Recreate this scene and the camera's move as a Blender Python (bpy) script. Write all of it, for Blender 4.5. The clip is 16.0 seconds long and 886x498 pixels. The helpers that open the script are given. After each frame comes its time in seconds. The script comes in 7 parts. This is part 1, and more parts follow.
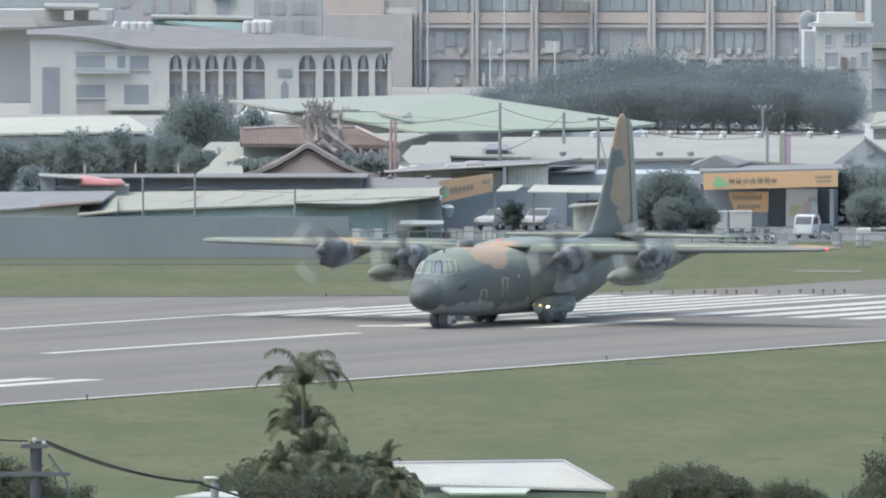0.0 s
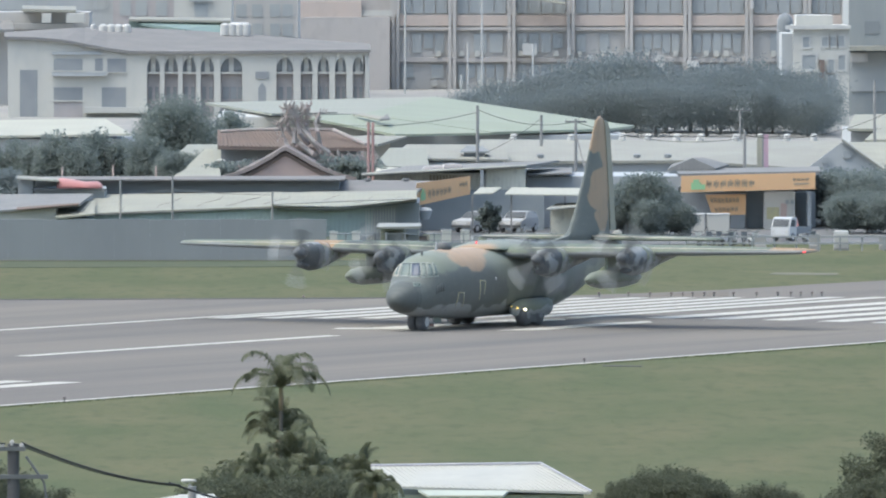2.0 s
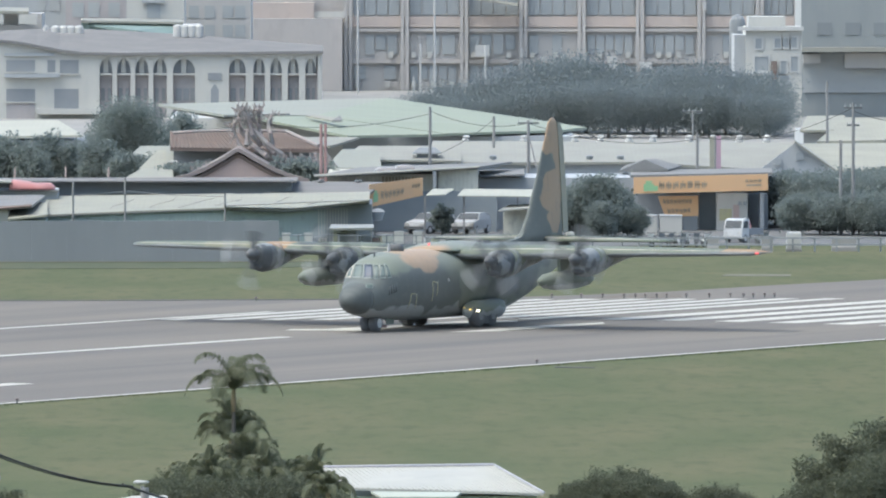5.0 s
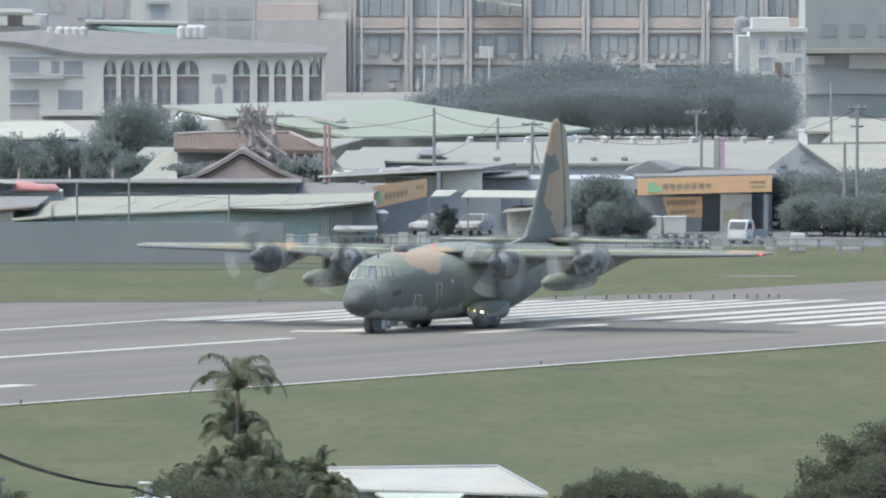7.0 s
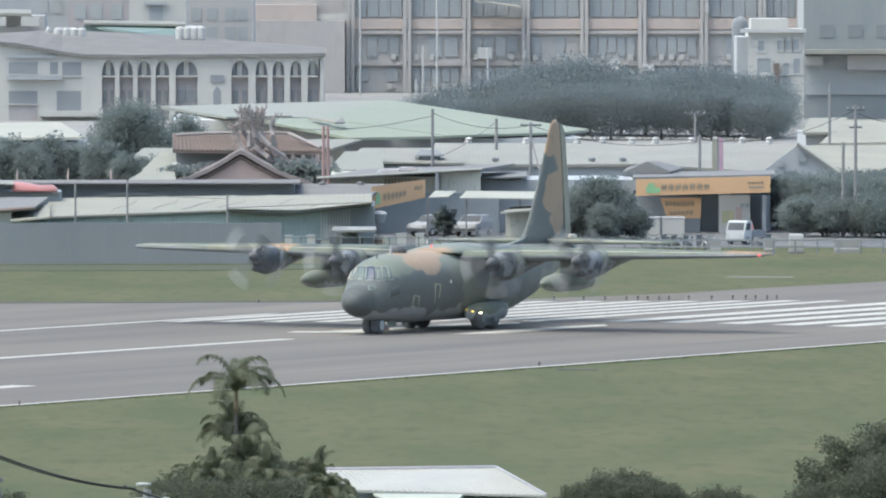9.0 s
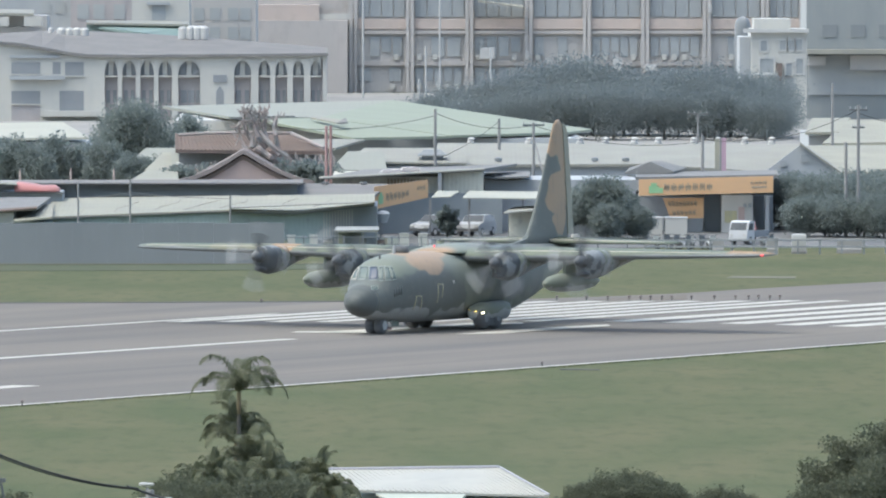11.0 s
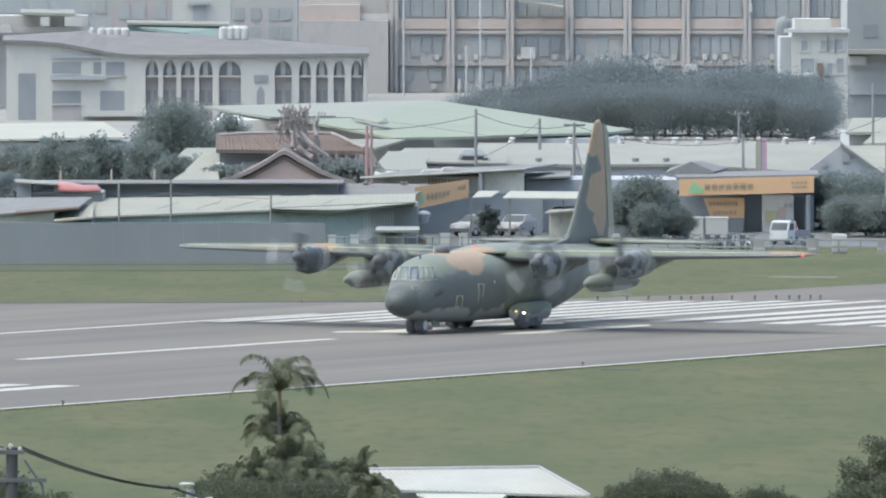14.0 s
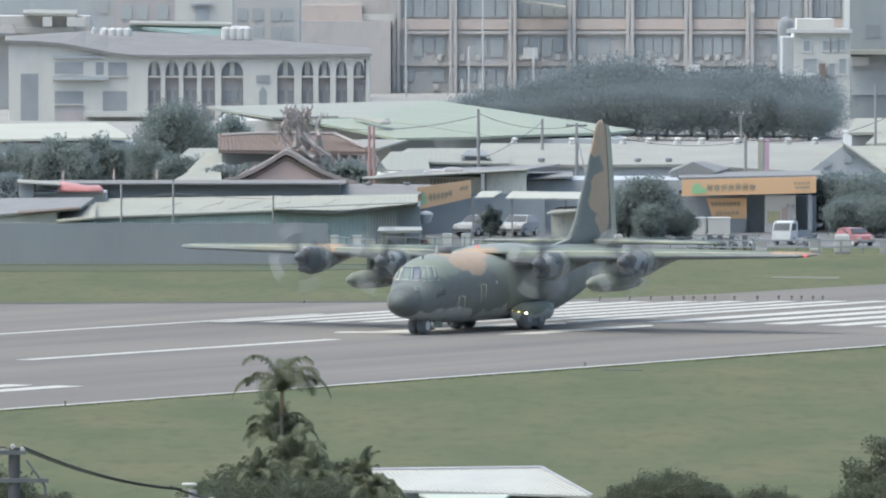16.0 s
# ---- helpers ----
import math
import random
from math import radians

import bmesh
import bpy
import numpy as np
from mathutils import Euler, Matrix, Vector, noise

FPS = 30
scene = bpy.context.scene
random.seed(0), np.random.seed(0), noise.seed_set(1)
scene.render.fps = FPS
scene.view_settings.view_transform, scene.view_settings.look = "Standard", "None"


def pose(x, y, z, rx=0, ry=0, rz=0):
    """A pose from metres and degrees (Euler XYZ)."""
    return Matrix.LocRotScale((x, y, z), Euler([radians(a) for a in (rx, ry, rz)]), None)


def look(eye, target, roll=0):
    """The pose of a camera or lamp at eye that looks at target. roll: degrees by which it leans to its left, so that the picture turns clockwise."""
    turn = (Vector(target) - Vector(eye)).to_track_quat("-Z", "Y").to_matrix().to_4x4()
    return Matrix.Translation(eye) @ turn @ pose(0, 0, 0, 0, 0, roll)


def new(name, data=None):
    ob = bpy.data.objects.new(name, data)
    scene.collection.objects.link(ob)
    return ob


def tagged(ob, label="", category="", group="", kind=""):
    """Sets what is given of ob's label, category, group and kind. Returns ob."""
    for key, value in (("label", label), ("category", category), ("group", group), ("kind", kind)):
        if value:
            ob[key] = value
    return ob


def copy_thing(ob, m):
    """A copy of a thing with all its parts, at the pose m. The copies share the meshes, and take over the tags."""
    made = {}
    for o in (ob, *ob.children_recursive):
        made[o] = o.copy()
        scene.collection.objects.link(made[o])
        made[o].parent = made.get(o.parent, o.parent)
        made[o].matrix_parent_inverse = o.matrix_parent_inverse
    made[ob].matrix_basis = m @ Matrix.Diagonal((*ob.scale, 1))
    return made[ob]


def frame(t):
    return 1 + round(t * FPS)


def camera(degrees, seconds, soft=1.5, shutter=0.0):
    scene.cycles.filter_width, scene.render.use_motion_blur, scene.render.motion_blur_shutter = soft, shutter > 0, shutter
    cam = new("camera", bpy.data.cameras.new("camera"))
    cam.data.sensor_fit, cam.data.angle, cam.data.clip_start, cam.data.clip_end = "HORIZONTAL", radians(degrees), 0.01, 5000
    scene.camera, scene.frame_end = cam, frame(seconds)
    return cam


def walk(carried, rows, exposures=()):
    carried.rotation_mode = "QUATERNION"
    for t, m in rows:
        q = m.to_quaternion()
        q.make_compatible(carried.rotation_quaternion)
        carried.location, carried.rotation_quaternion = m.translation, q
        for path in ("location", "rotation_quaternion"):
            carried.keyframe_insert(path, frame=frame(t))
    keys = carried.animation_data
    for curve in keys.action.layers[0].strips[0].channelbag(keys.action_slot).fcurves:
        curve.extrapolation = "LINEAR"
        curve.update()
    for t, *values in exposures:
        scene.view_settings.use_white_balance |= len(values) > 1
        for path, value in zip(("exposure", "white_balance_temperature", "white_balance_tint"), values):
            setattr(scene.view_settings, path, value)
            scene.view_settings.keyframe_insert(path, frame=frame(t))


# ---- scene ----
# ---------------------------------------------------------------- camera
cam = camera(4.0, 16.0, soft=2.1, shutter=0.5)
# seconds, x, y, z, tilt, roll, pan
ROWS = [
    (0, 0, 0, 26.05, 88.2727, 0, 0.1016),
    (0.5, 0, 0, 26.05, 88.2765, 0, 0.0937),
    (1, 0, 0, 26.05, 88.2829, 0, 0.1000),
    (1.5, 0, 0, 26.05, 88.2844, 0, 0.0547),
    (2, 0, 0, 26.05, 88.2843, 0, 0.0000),
    (2.5, 0, 0, 26.05, 88.2843, 0, -0.1289),
    (3, 0, 0, 26.05, 88.2883, 0, -0.1712),
    (3.5, 0, 0, 26.05, 88.2883, 0, -0.2149),
    (4, 0, 0, 26.05, 88.2883, 0, -0.2243),
    (6.5, 0, 0, 26.05, 88.2954, 0, -0.1954),
    (7, 0, 0, 26.05, 88.2962, 0, -0.1962),
    (7.5, 0, 0, 26.05, 88.2992, 0, -0.1993),
    (8, 0, 0, 26.05, 88.3000, 0, -0.2031),
    (8.5, 0, 0, 26.05, 88.3000, 0, -0.2031),
    (9, 0, 0, 26.05, 88.3000, 0, -0.2031),
    (11.5, 0, 0, 26.05, 88.3000, 0, -0.1829),
    (12, 0, 0, 26.05, 88.2992, 0, -0.1516),
    (12.5, 0, 0, 26.05, 88.2969, 0, -0.0548),
    (13, 0, 0, 26.05, 88.2992, 0, -0.0250),
    (13.5, 0, 0, 26.05, 88.3000, 0, -0.0180),
    (14, 0, 0, 26.05, 88.3000, 0, -0.0070),
    (14.5, 0, 0, 26.05, 88.3000, 0, 0.0000),
    (15, 0, 0, 26.05, 88.3000, 0, 0.0069),
    (15.5, 0, 0, 26.05, 88.3000, 0, 0.0062),
    (16, 0, 0, 26.05, 88.3015, 0, 0.0039),
]

walk(cam, [(r[0], pose(*r[1:])) for r in ROWS], exposures=((0.0, 1.03, 6250, 3.0), (16.0, 1.03, 6250, 3.0)))

# ---------------------------------------------------------------- daylight: bright overcast
world = bpy.data.worlds.new("sky")
scene.world = world
world.use_nodes = True
wn = world.node_tree.nodes
sky = wn.new("ShaderNodeTexSky")
sky.sky_type, sky.sun_disc = "NISHITA", False
sky.sun_elevation, sky.sun_rotation = radians(65), radians(-117)
sky.air_density, sky.dust_density, sky.ozone_density = 1.0, 4.0, 1.0
world.node_tree.links.new(sky.outputs[0], wn["Background"].inputs[0])
wn["Background"].inputs[1].default_value = 0.15
sun = new("sun", bpy.data.lights.new("sun", "SUN"))
sun.data.energy, sun.data.angle, sun.data.color = 0.75, radians(60), (1.0, 0.93, 0.80)
sun.matrix_world = look((-80, -40, 190), (0, 0, 0))


# ---------------------------------------------------------------- materials
def nodes_of(name):
    m = bpy.data.materials.new(name)
    m.use_nodes = True
    nt = m.node_tree
    return m, nt, nt.nodes["Principled BSDF"], nt.links.new


def mixer(nt, a, b, fac):
    """A colour mix; a and b are colours or sockets, fac a socket."""
    mx = nt.nodes.new("ShaderNodeMix")
    mx.data_type = "RGBA"
    for sock, v in ((mx.inputs[6], a), (mx.inputs[7], b)):
        if isinstance(v, tuple):
            sock.default_value = (*v, 1)
        else:
            nt.links.new(v, sock)
    nt.links.new(fac, mx.inputs[0])
    return mx.outputs[2]


def fuzz(nt, coords, scale, detail=4.0, lo=0.35, hi=0.65, stretch=(1, 1, 1), turn=0.0):
    """A noise squeezed to 0..1 between lo and hi."""
    mp = nt.nodes.new("ShaderNodeMapping")
    mp.inputs["Scale"].default_value = stretch
    if turn:
        mp.vector_type, mp.inputs["Rotation"].default_value = "TEXTURE", (0, 0, radians(turn))
        mp.inputs["Scale"].default_value = [1 / v for v in stretch]
    nt.links.new(coords, mp.inputs[0])
    tx = nt.nodes.new("ShaderNodeTexNoise")
    tx.inputs["Scale"].default_value, tx.inputs["Detail"].default_value = scale, detail
    nt.links.new(mp.outputs[0], tx.inputs["Vector"])
    rg = nt.nodes.new("ShaderNodeMapRange")
    rg.inputs[1].default_value, rg.inputs[2].default_value = lo, hi
    nt.links.new(tx.outputs[0], rg.inputs[0])
    return rg.outputs[0]


def surface(name, c1, c2, scale=1.0, rough=0.8, metal=0.0, c3=None, scale3=6.0, bump=0.0, bump_scale=20.0,
            stretch=(1, 1, 1), haze_sheen=0.35, lo=0.35, hi=0.65, amount3=0.5, turn=0.0, stretch3=None):
    """Two tones in large patches, a third in fine stains, and a fine relief."""
    m, nt, bs, link = nodes_of(name)
    co = nt.nodes.new("ShaderNodeTexCoord").outputs["Object"]
    col = mixer(nt, c1, c2, fuzz(nt, co, scale, 5, lo, hi, stretch, turn))
    if c3:
        f3 = fuzz(nt, co, scale3, 3, 0.5, 0.5 + 0.3 / max(amount3, 0.05), stretch3 or stretch, turn)
        col = mixer(nt, col, c3, f3)
    link(col, bs.inputs["Base Color"])
    bs.inputs["Roughness"].default_value, bs.inputs["Metallic"].default_value = rough, metal
    bs.inputs["Specular IOR Level"].default_value = 0.3
    # pale bluish sheen lifts the dark tones in imitation of haze
    bs.inputs["Sheen Weight"].default_value = haze_sheen
    bs.inputs["Sheen Roughness"].default_value = 0.8
    bs.inputs["Sheen Tint"].default_value = (0.93, 0.97, 1.0, 1)
    if bump:
        bp = nt.nodes.new("ShaderNodeBump")
        bp.inputs["Strength"].default_value, bp.inputs["Distance"].default_value = bump, 0.05
        tx = nt.nodes.new("ShaderNodeTexNoise")
        tx.inputs["Scale"].default_value = bump_scale
        link(co, tx.inputs["Vector"])
        link(tx.outputs[0], bp.inputs["Height"])
        link(bp.outputs[0], bs.inputs["Normal"])
    return m


def ribbed(name, c1, c2, axis=0, pitch=0.25, scale=0.4, rough=0.5, c3=None):
    """Profiled sheet metal: ribs across one axis, weathered in patches."""
    m, nt, bs, link = nodes_of(name)
    co = nt.nodes.new("ShaderNodeTexCoord").outputs["Object"]
    col = mixer(nt, c1, c2, fuzz(nt, co, scale, 5, 0.35, 0.65))
    if c3:
        col = mixer(nt, col, c3, fuzz(nt, co, scale * 5, 3, 0.55, 0.8))
    wv = nt.nodes.new("ShaderNodeTexWave")
    wv.bands_direction = "XYZ"[axis]
    wv.inputs["Scale"].default_value = 0.314 / pitch
    link(co, wv.inputs["Vector"])
    bp = nt.nodes.new("ShaderNodeBump")
    bp.inputs["Strength"].default_value, bp.inputs["Distance"].default_value = 0.3, 0.03
    link(wv.outputs["Fac"], bp.inputs["Height"])
    link(bp.outputs[0], bs.inputs["Normal"])
    link(col, bs.inputs["Base Color"])
    bs.inputs["Roughness"].default_value = rough
    return m


def foliage(name, c1, c2, c3, scale, thin=0.4, haze_sheen=0.5):
    """Leaves that let some light through, with a pale bluish sheen in imitation of haze."""
    m, nt, bs, link = nodes_of(name)
    co = nt.nodes.new("ShaderNodeTexCoord").outputs["Object"]
    col = mixer(nt, mixer(nt, c1, c2, fuzz(nt, co, scale)), c3, fuzz(nt, co, scale * 4, 3, 0.45, 0.8))
    link(col, bs.inputs["Base Color"])
    bs.inputs["Roughness"].default_value, bs.inputs["Specular IOR Level"].default_value = 0.9, 0.08
    bs.inputs["Sheen Weight"].default_value, bs.inputs["Sheen Roughness"].default_value = haze_sheen, 0.8
    bs.inputs["Sheen Tint"].default_value = (0.93, 0.97, 1.0, 1)
    tr = nt.nodes.new("ShaderNodeBsdfTranslucent")
    link(col, tr.inputs[0])
    mx = nt.nodes.new("ShaderNodeMixShader")
    mx.inputs[0].default_value = thin
    link(bs.outputs[0], mx.inputs[1])
    link(tr.outputs[0], mx.inputs[2])
    link(mx.outputs[0], nt.nodes["Material Output"].inputs[0])
    return m


def plain_glow(name, col, strength):
    m, nt, bs, link = nodes_of(name)
    bs.inputs["Base Color"].default_value = (*col, 1)
    bs.inputs["Emission Color"].default_value = (*col, 1)
    bs.inputs["Emission Strength"].default_value = strength
    return m


M = {}
M["asphalt"] = surface("asphalt", (0.190, 0.175, 0.154), (0.142, 0.134, 0.126), 0.5, 0.9, c3=(0.102, 0.1, 0.103), scale3=0.5,
                       bump=0.3, bump_scale=8, stretch=(0.02, 0.22, 1), stretch3=(0.035, 0.6, 1), amount3=0.7, turn=-118.7, haze_sheen=0.0)
M["paint"] = surface("runway_paint", (0.52, 0.51, 0.46), (0.45, 0.445, 0.41), 0.6, 0.7, c3=(0.34, 0.34, 0.34), scale3=2.0, haze_sheen=0.0)
M["grass"] = surface("grass", (0.074, 0.092, 0.043), (0.117, 0.114, 0.061), 0.16, 1.0, c3=(0.055, 0.075, 0.036), scale3=1.0, amount3=0.85, bump=0.6, bump_scale=3.0,
                     stretch=(1.0, 0.3, 1), stretch3=(1.0, 0.22, 1), lo=0.3, hi=0.7, haze_sheen=0.0)
M["grass_blades"] = foliage("grass_blades", (0.148, 0.175, 0.092), (0.176, 0.187, 0.104), (0.137, 0.164, 0.086), 0.13, 0.5, 0.0)
M["soil_shade_dark"] = surface("dark_soil_and_shade", (0.10, 0.10, 0.095), (0.08, 0.082, 0.08), 0.3, 1.0, haze_sheen=0.0)
# dark rubber and metal tones raised to stand in for haze
M["tyre"] = surface("tyre_rubber", (0.085, 0.088, 0.093), (0.105, 0.106, 0.11), 3, 0.8, haze_sheen=0.15)
M["rim"] = surface("wheel_rim", (0.62, 0.62, 0.6), (0.5, 0.5, 0.5), 4, 0.45, 0.2)
M["dark_metal"] = surface("dark_metal", (0.10, 0.108, 0.113), (0.125, 0.13, 0.133), 2, 0.6, 0.1, haze_sheen=0.1)
M["blade"] = surface("blade_metal", (0.23, 0.245, 0.25), (0.19, 0.205, 0.21), 1.5, 0.5, 0.1)
M["boot"] = surface("blade_boot", (0.08, 0.087, 0.092), (0.10, 0.105, 0.108), 2, 0.6, haze_sheen=0.1)
M["yellow_line"] = surface("yellow_line", (0.40, 0.37, 0.19), (0.34, 0.32, 0.2), 4, 0.7)
M["glass"] = surface("cockpit_glass", (0.13, 0.165, 0.155), (0.165, 0.20, 0.19), 0.8, 0.12, haze_sheen=0.0)
M["glass_blue"] = surface("cockpit_glass_blue", (0.085, 0.105, 0.145), (0.10, 0.12, 0.155), 0.8, 0.12, haze_sheen=0.0)
M["window_frame"] = surface("window_frame", (0.27, 0.30, 0.28), (0.23, 0.26, 0.24), 2, 0.6, haze_sheen=0.05)
M["white_paint"] = surface("white_paint", (0.46, 0.46, 0.44), (0.41, 0.41, 0.40), 1.2, 0.6)
M["red_glow"] = plain_glow("red_beacon", (0.9, 0.10, 0.10), 0.55)
M["amber_glow"] = plain_glow("amber_lamp", (1.0, 0.66, 0.16), 1.2)
M["white_glow"] = plain_glow("white_lamp", (1.0, 0.90, 0.62), 3.0)


def camo_material(name="camouflage_paint", under=None, rise=0.0, wander=0.0, ragged=0.5, pale=(0.31, 0.33, 0.33), gloss=0.35, sheen=0.15):
    """Dark green, mid green and tan patches with soft borders; below the height under (rising outward by rise) pale grey, with a ragged border."""
    m, nt, bs, link = nodes_of(name)
    co = nt.nodes.new("ShaderNodeTexCoord").outputs["Object"]
    warp = nt.nodes.new("ShaderNodeTexNoise")
    warp.inputs["Scale"].default_value, warp.inputs["Detail"].default_value = 0.7, 2.0
    link(co, warp.inputs["Vector"])
    sub = nt.nodes.new("ShaderNodeVectorMath")
    sub.operation = "SUBTRACT"
    link(warp.outputs["Color"], sub.inputs[0])
    sub.inputs[1].default_value = (0.5, 0.5, 0.5)
    add = nt.nodes.new("ShaderNodeVectorMath")
    add.operation = "MULTIPLY_ADD"
    link(sub.outputs[0], add.inputs[0])
    add.inputs[1].default_value = (1.1, 1.1, 1.1)
    link(co, add.inputs[2])
    pos = add.outputs[0]

    def blob(centre, radii, soft):
        s = nt.nodes.new("ShaderNodeVectorMath")
        s.operation = "SUBTRACT"
        link(pos, s.inputs[0])
        s.inputs[1].default_value = centre
        d = nt.nodes.new("ShaderNodeVectorMath")
        d.operation = "DIVIDE"
        link(s.outputs[0], d.inputs[0])
        d.inputs[1].default_value = radii
        ln = nt.nodes.new("ShaderNodeVectorMath")
        ln.operation = "LENGTH"
        link(d.outputs[0], ln.inputs[0])
        rg = nt.nodes.new("ShaderNodeMapRange")
        rg.inputs[1].default_value, rg.inputs[2].default_value = 1 + soft, 1 - soft
        link(ln.outputs["Value"], rg.inputs[0])
        return rg.outputs[0]

    # dark tones lifted and blued, with a sheen below, as painted haze
    tones = dict(dark=(0.086, 0.102, 0.094), mid=(0.150, 0.175, 0.135), olive=(0.19, 0.195, 0.14), tan=(0.335, 0.23, 0.138), soft_grey=(0.225, 0.235, 0.235))
    col = mixer(nt, tones["dark"], tones["mid"], fuzz(nt, pos, 0.22, 1.0, 0.47, 0.50))
    for centre, radii, tone, soft in CAMO:
        col = mixer(nt, col, tones[tone], blob(centre, radii, soft))
    if under is not None:
        ax = nt.nodes.new("ShaderNodeSeparateXYZ")
        link(co, ax.inputs[0])
        out = nt.nodes.new("ShaderNodeMath")
        out.operation = "ABSOLUTE"
        link(ax.outputs[1], out.inputs[0])
        level = nt.nodes.new("ShaderNodeMath")
        level.operation, level.inputs[1].default_value = "MULTIPLY_ADD", -rise
        link(out.outputs[0], level.inputs[0])
        link(ax.outputs[2], level.inputs[2])
        wave = nt.nodes.new("ShaderNodeMath")
        wave.operation, wave.inputs[1].default_value = "MULTIPLY_ADD", wander
        link(fuzz(nt, co, ragged, 2.0, 0.3, 0.7), wave.inputs[0])
        link(level.outputs[0], wave.inputs[2])
        rg = nt.nodes.new("ShaderNodeMapRange")
        rg.inputs[1].default_value, rg.inputs[2].default_value = under + wander / 2 + 0.05, under + wander / 2 - 0.05
        link(wave.outputs[0], rg.inputs[0])
        col = mixer(nt, col, pale, rg.outputs[0])
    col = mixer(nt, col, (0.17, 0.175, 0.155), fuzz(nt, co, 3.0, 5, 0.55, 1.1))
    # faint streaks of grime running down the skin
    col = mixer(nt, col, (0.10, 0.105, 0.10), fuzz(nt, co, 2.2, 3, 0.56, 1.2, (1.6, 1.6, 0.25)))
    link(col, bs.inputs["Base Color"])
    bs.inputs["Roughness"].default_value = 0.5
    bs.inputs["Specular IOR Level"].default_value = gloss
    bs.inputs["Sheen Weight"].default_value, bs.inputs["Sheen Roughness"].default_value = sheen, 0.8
    return m


# centre, radii, tone, softness of the border
CAMO = [
    ((2.4, 1.4, 4.0), (2.6, 1.7, 1.3), "mid", 0.25),
    # nose and flank dark below the windows, roof left lighter as if sunlit
    ((11.2, 0, 2.0), (3.2, 2.8, 1.75), "dark", 0.06),
    ((7.6, 2.0, 2.2), (4.2, 2.4, 1.35), "dark", 0.08),
    ((5.0, 0.3, 4.8), (3.0, 2.0, 0.75), "tan", 0.12),
    ((6.5, 1.5, 4.05), (1.9, 1.1, 0.72), "tan", 0.10),
    # soft pale grey patches on the port flank
    ((-3.8, 2.1, 3.5), (1.1, 1.1, 0.5), "soft_grey", 0.3),
    ((-3.3, 2.1, 2.2), (1.4, 1.1, 0.6), "soft_grey", 0.3),
    ((0.2, 2.2, 2.9), (1.0, 1.1, 0.5), "soft_grey", 0.3),
    ((-11.6, 0, 7.4), (1.5, 1.2, 2.6), "dark", 0.04),
    ((-10.9, 0, 5.5), (2.2, 1.2, 1.6), "dark", 0.06),
    ((-13.2, 0, 11.0), (1.9, 1.2, 1.5), "tan", 0.04),
    ((-14.2, 0, 9.2), (0.8, 1.2, 1.3), "tan", 0.04),
    ((-13.2, 0, 7.3), (1.6, 1.2, 1.25), "tan", 0.04),
    ((-13.5, 0, 6.0), (1.1, 1.2, 1.0), "tan", 0.04),
    ((0.5, 19.6, 4.6), (3.0, 1.9, 0.8), "tan", 0.04),
    ((0.5, -12.5, 4.6), (3.0, 2.6, 0.9), "olive", 0.04),
    ((0.5, -10.3, 4.75), (3.0, 0.9, 0.7), "tan", 0.04),
    ((0.5, -18.4, 4.6), (3.0, 1.8, 0.9), "mid", 0.04),
    ((0.5, 12.0, 4.6), (3.0, 3.6, 0.9), "mid", 0.04),
]
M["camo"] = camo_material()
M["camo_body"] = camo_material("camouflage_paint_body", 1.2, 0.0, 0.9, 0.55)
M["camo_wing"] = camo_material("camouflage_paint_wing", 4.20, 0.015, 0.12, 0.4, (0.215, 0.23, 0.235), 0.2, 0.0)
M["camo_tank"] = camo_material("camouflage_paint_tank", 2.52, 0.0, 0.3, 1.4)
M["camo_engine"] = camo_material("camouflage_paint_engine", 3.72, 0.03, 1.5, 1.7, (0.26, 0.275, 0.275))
M["rim_dark"] = surface("dark_wheel_rim", (0.16, 0.165, 0.17), (0.12, 0.125, 0.13), 4, 0.6, 0.1)
M["red_post_paint"] = surface("red_fitting_paint", (0.35, 0.12, 0.11), (0.28, 0.12, 0.11), 2.0, 0.6)
M["olive_paint"] = surface("olive_paint", (0.235, 0.215, 0.135), (0.20, 0.20, 0.13), 0.8, 0.65, c3=(0.18, 0.18, 0.14), scale3=3)
# cream for painted edge and frame highlights, also the tail fairing's own colour
M["highlight_cream"] = surface("highlight_cream_paint", (0.52, 0.49, 0.41), (0.44, 0.42, 0.35), 0.6, 0.6, c3=(0.30, 0.29, 0.25), scale3=2.0, haze_sheen=0.1)
M["radome"] = surface("radome_paint", (0.086, 0.098, 0.095), (0.104, 0.115, 0.112), 1.0, 0.65, haze_sheen=0.05)
M["nacelle_front"] = surface("nacelle_front", (0.095, 0.105, 0.11), (0.27, 0.285, 0.29), 0.9, 0.6, lo=0.52, hi=0.56, haze_sheen=0.05)


# ---------------------------------------------------------------- building blocks
def part(name, bm, material, parent=None, label="", smooth=False):
    """Links a bmesh as one mesh object, under a thing or a part."""
    me = bpy.data.meshes.new(name)
    bmesh.ops.recalc_face_normals(bm, faces=bm.faces[:])
    bm.to_mesh(me)
    bm.free()
    if smooth:
        for p in me.polygons:
            p.use_smooth = True
    me.materials.append(M[material] if isinstance(material, str) else material)
    ob = new(name, me)
    if parent:
        ob.parent = parent
    if label:
        ob["label"] = label
    return ob


def thing(name, label, category, loc=(0, 0, 0), turn=0.0, group="", kind=""):
    e = new(name)
    e.empty_display_size = 0.5
    e.matrix_basis = pose(*loc, 0, 0, turn)
    return tagged(e, label, category, group, kind)


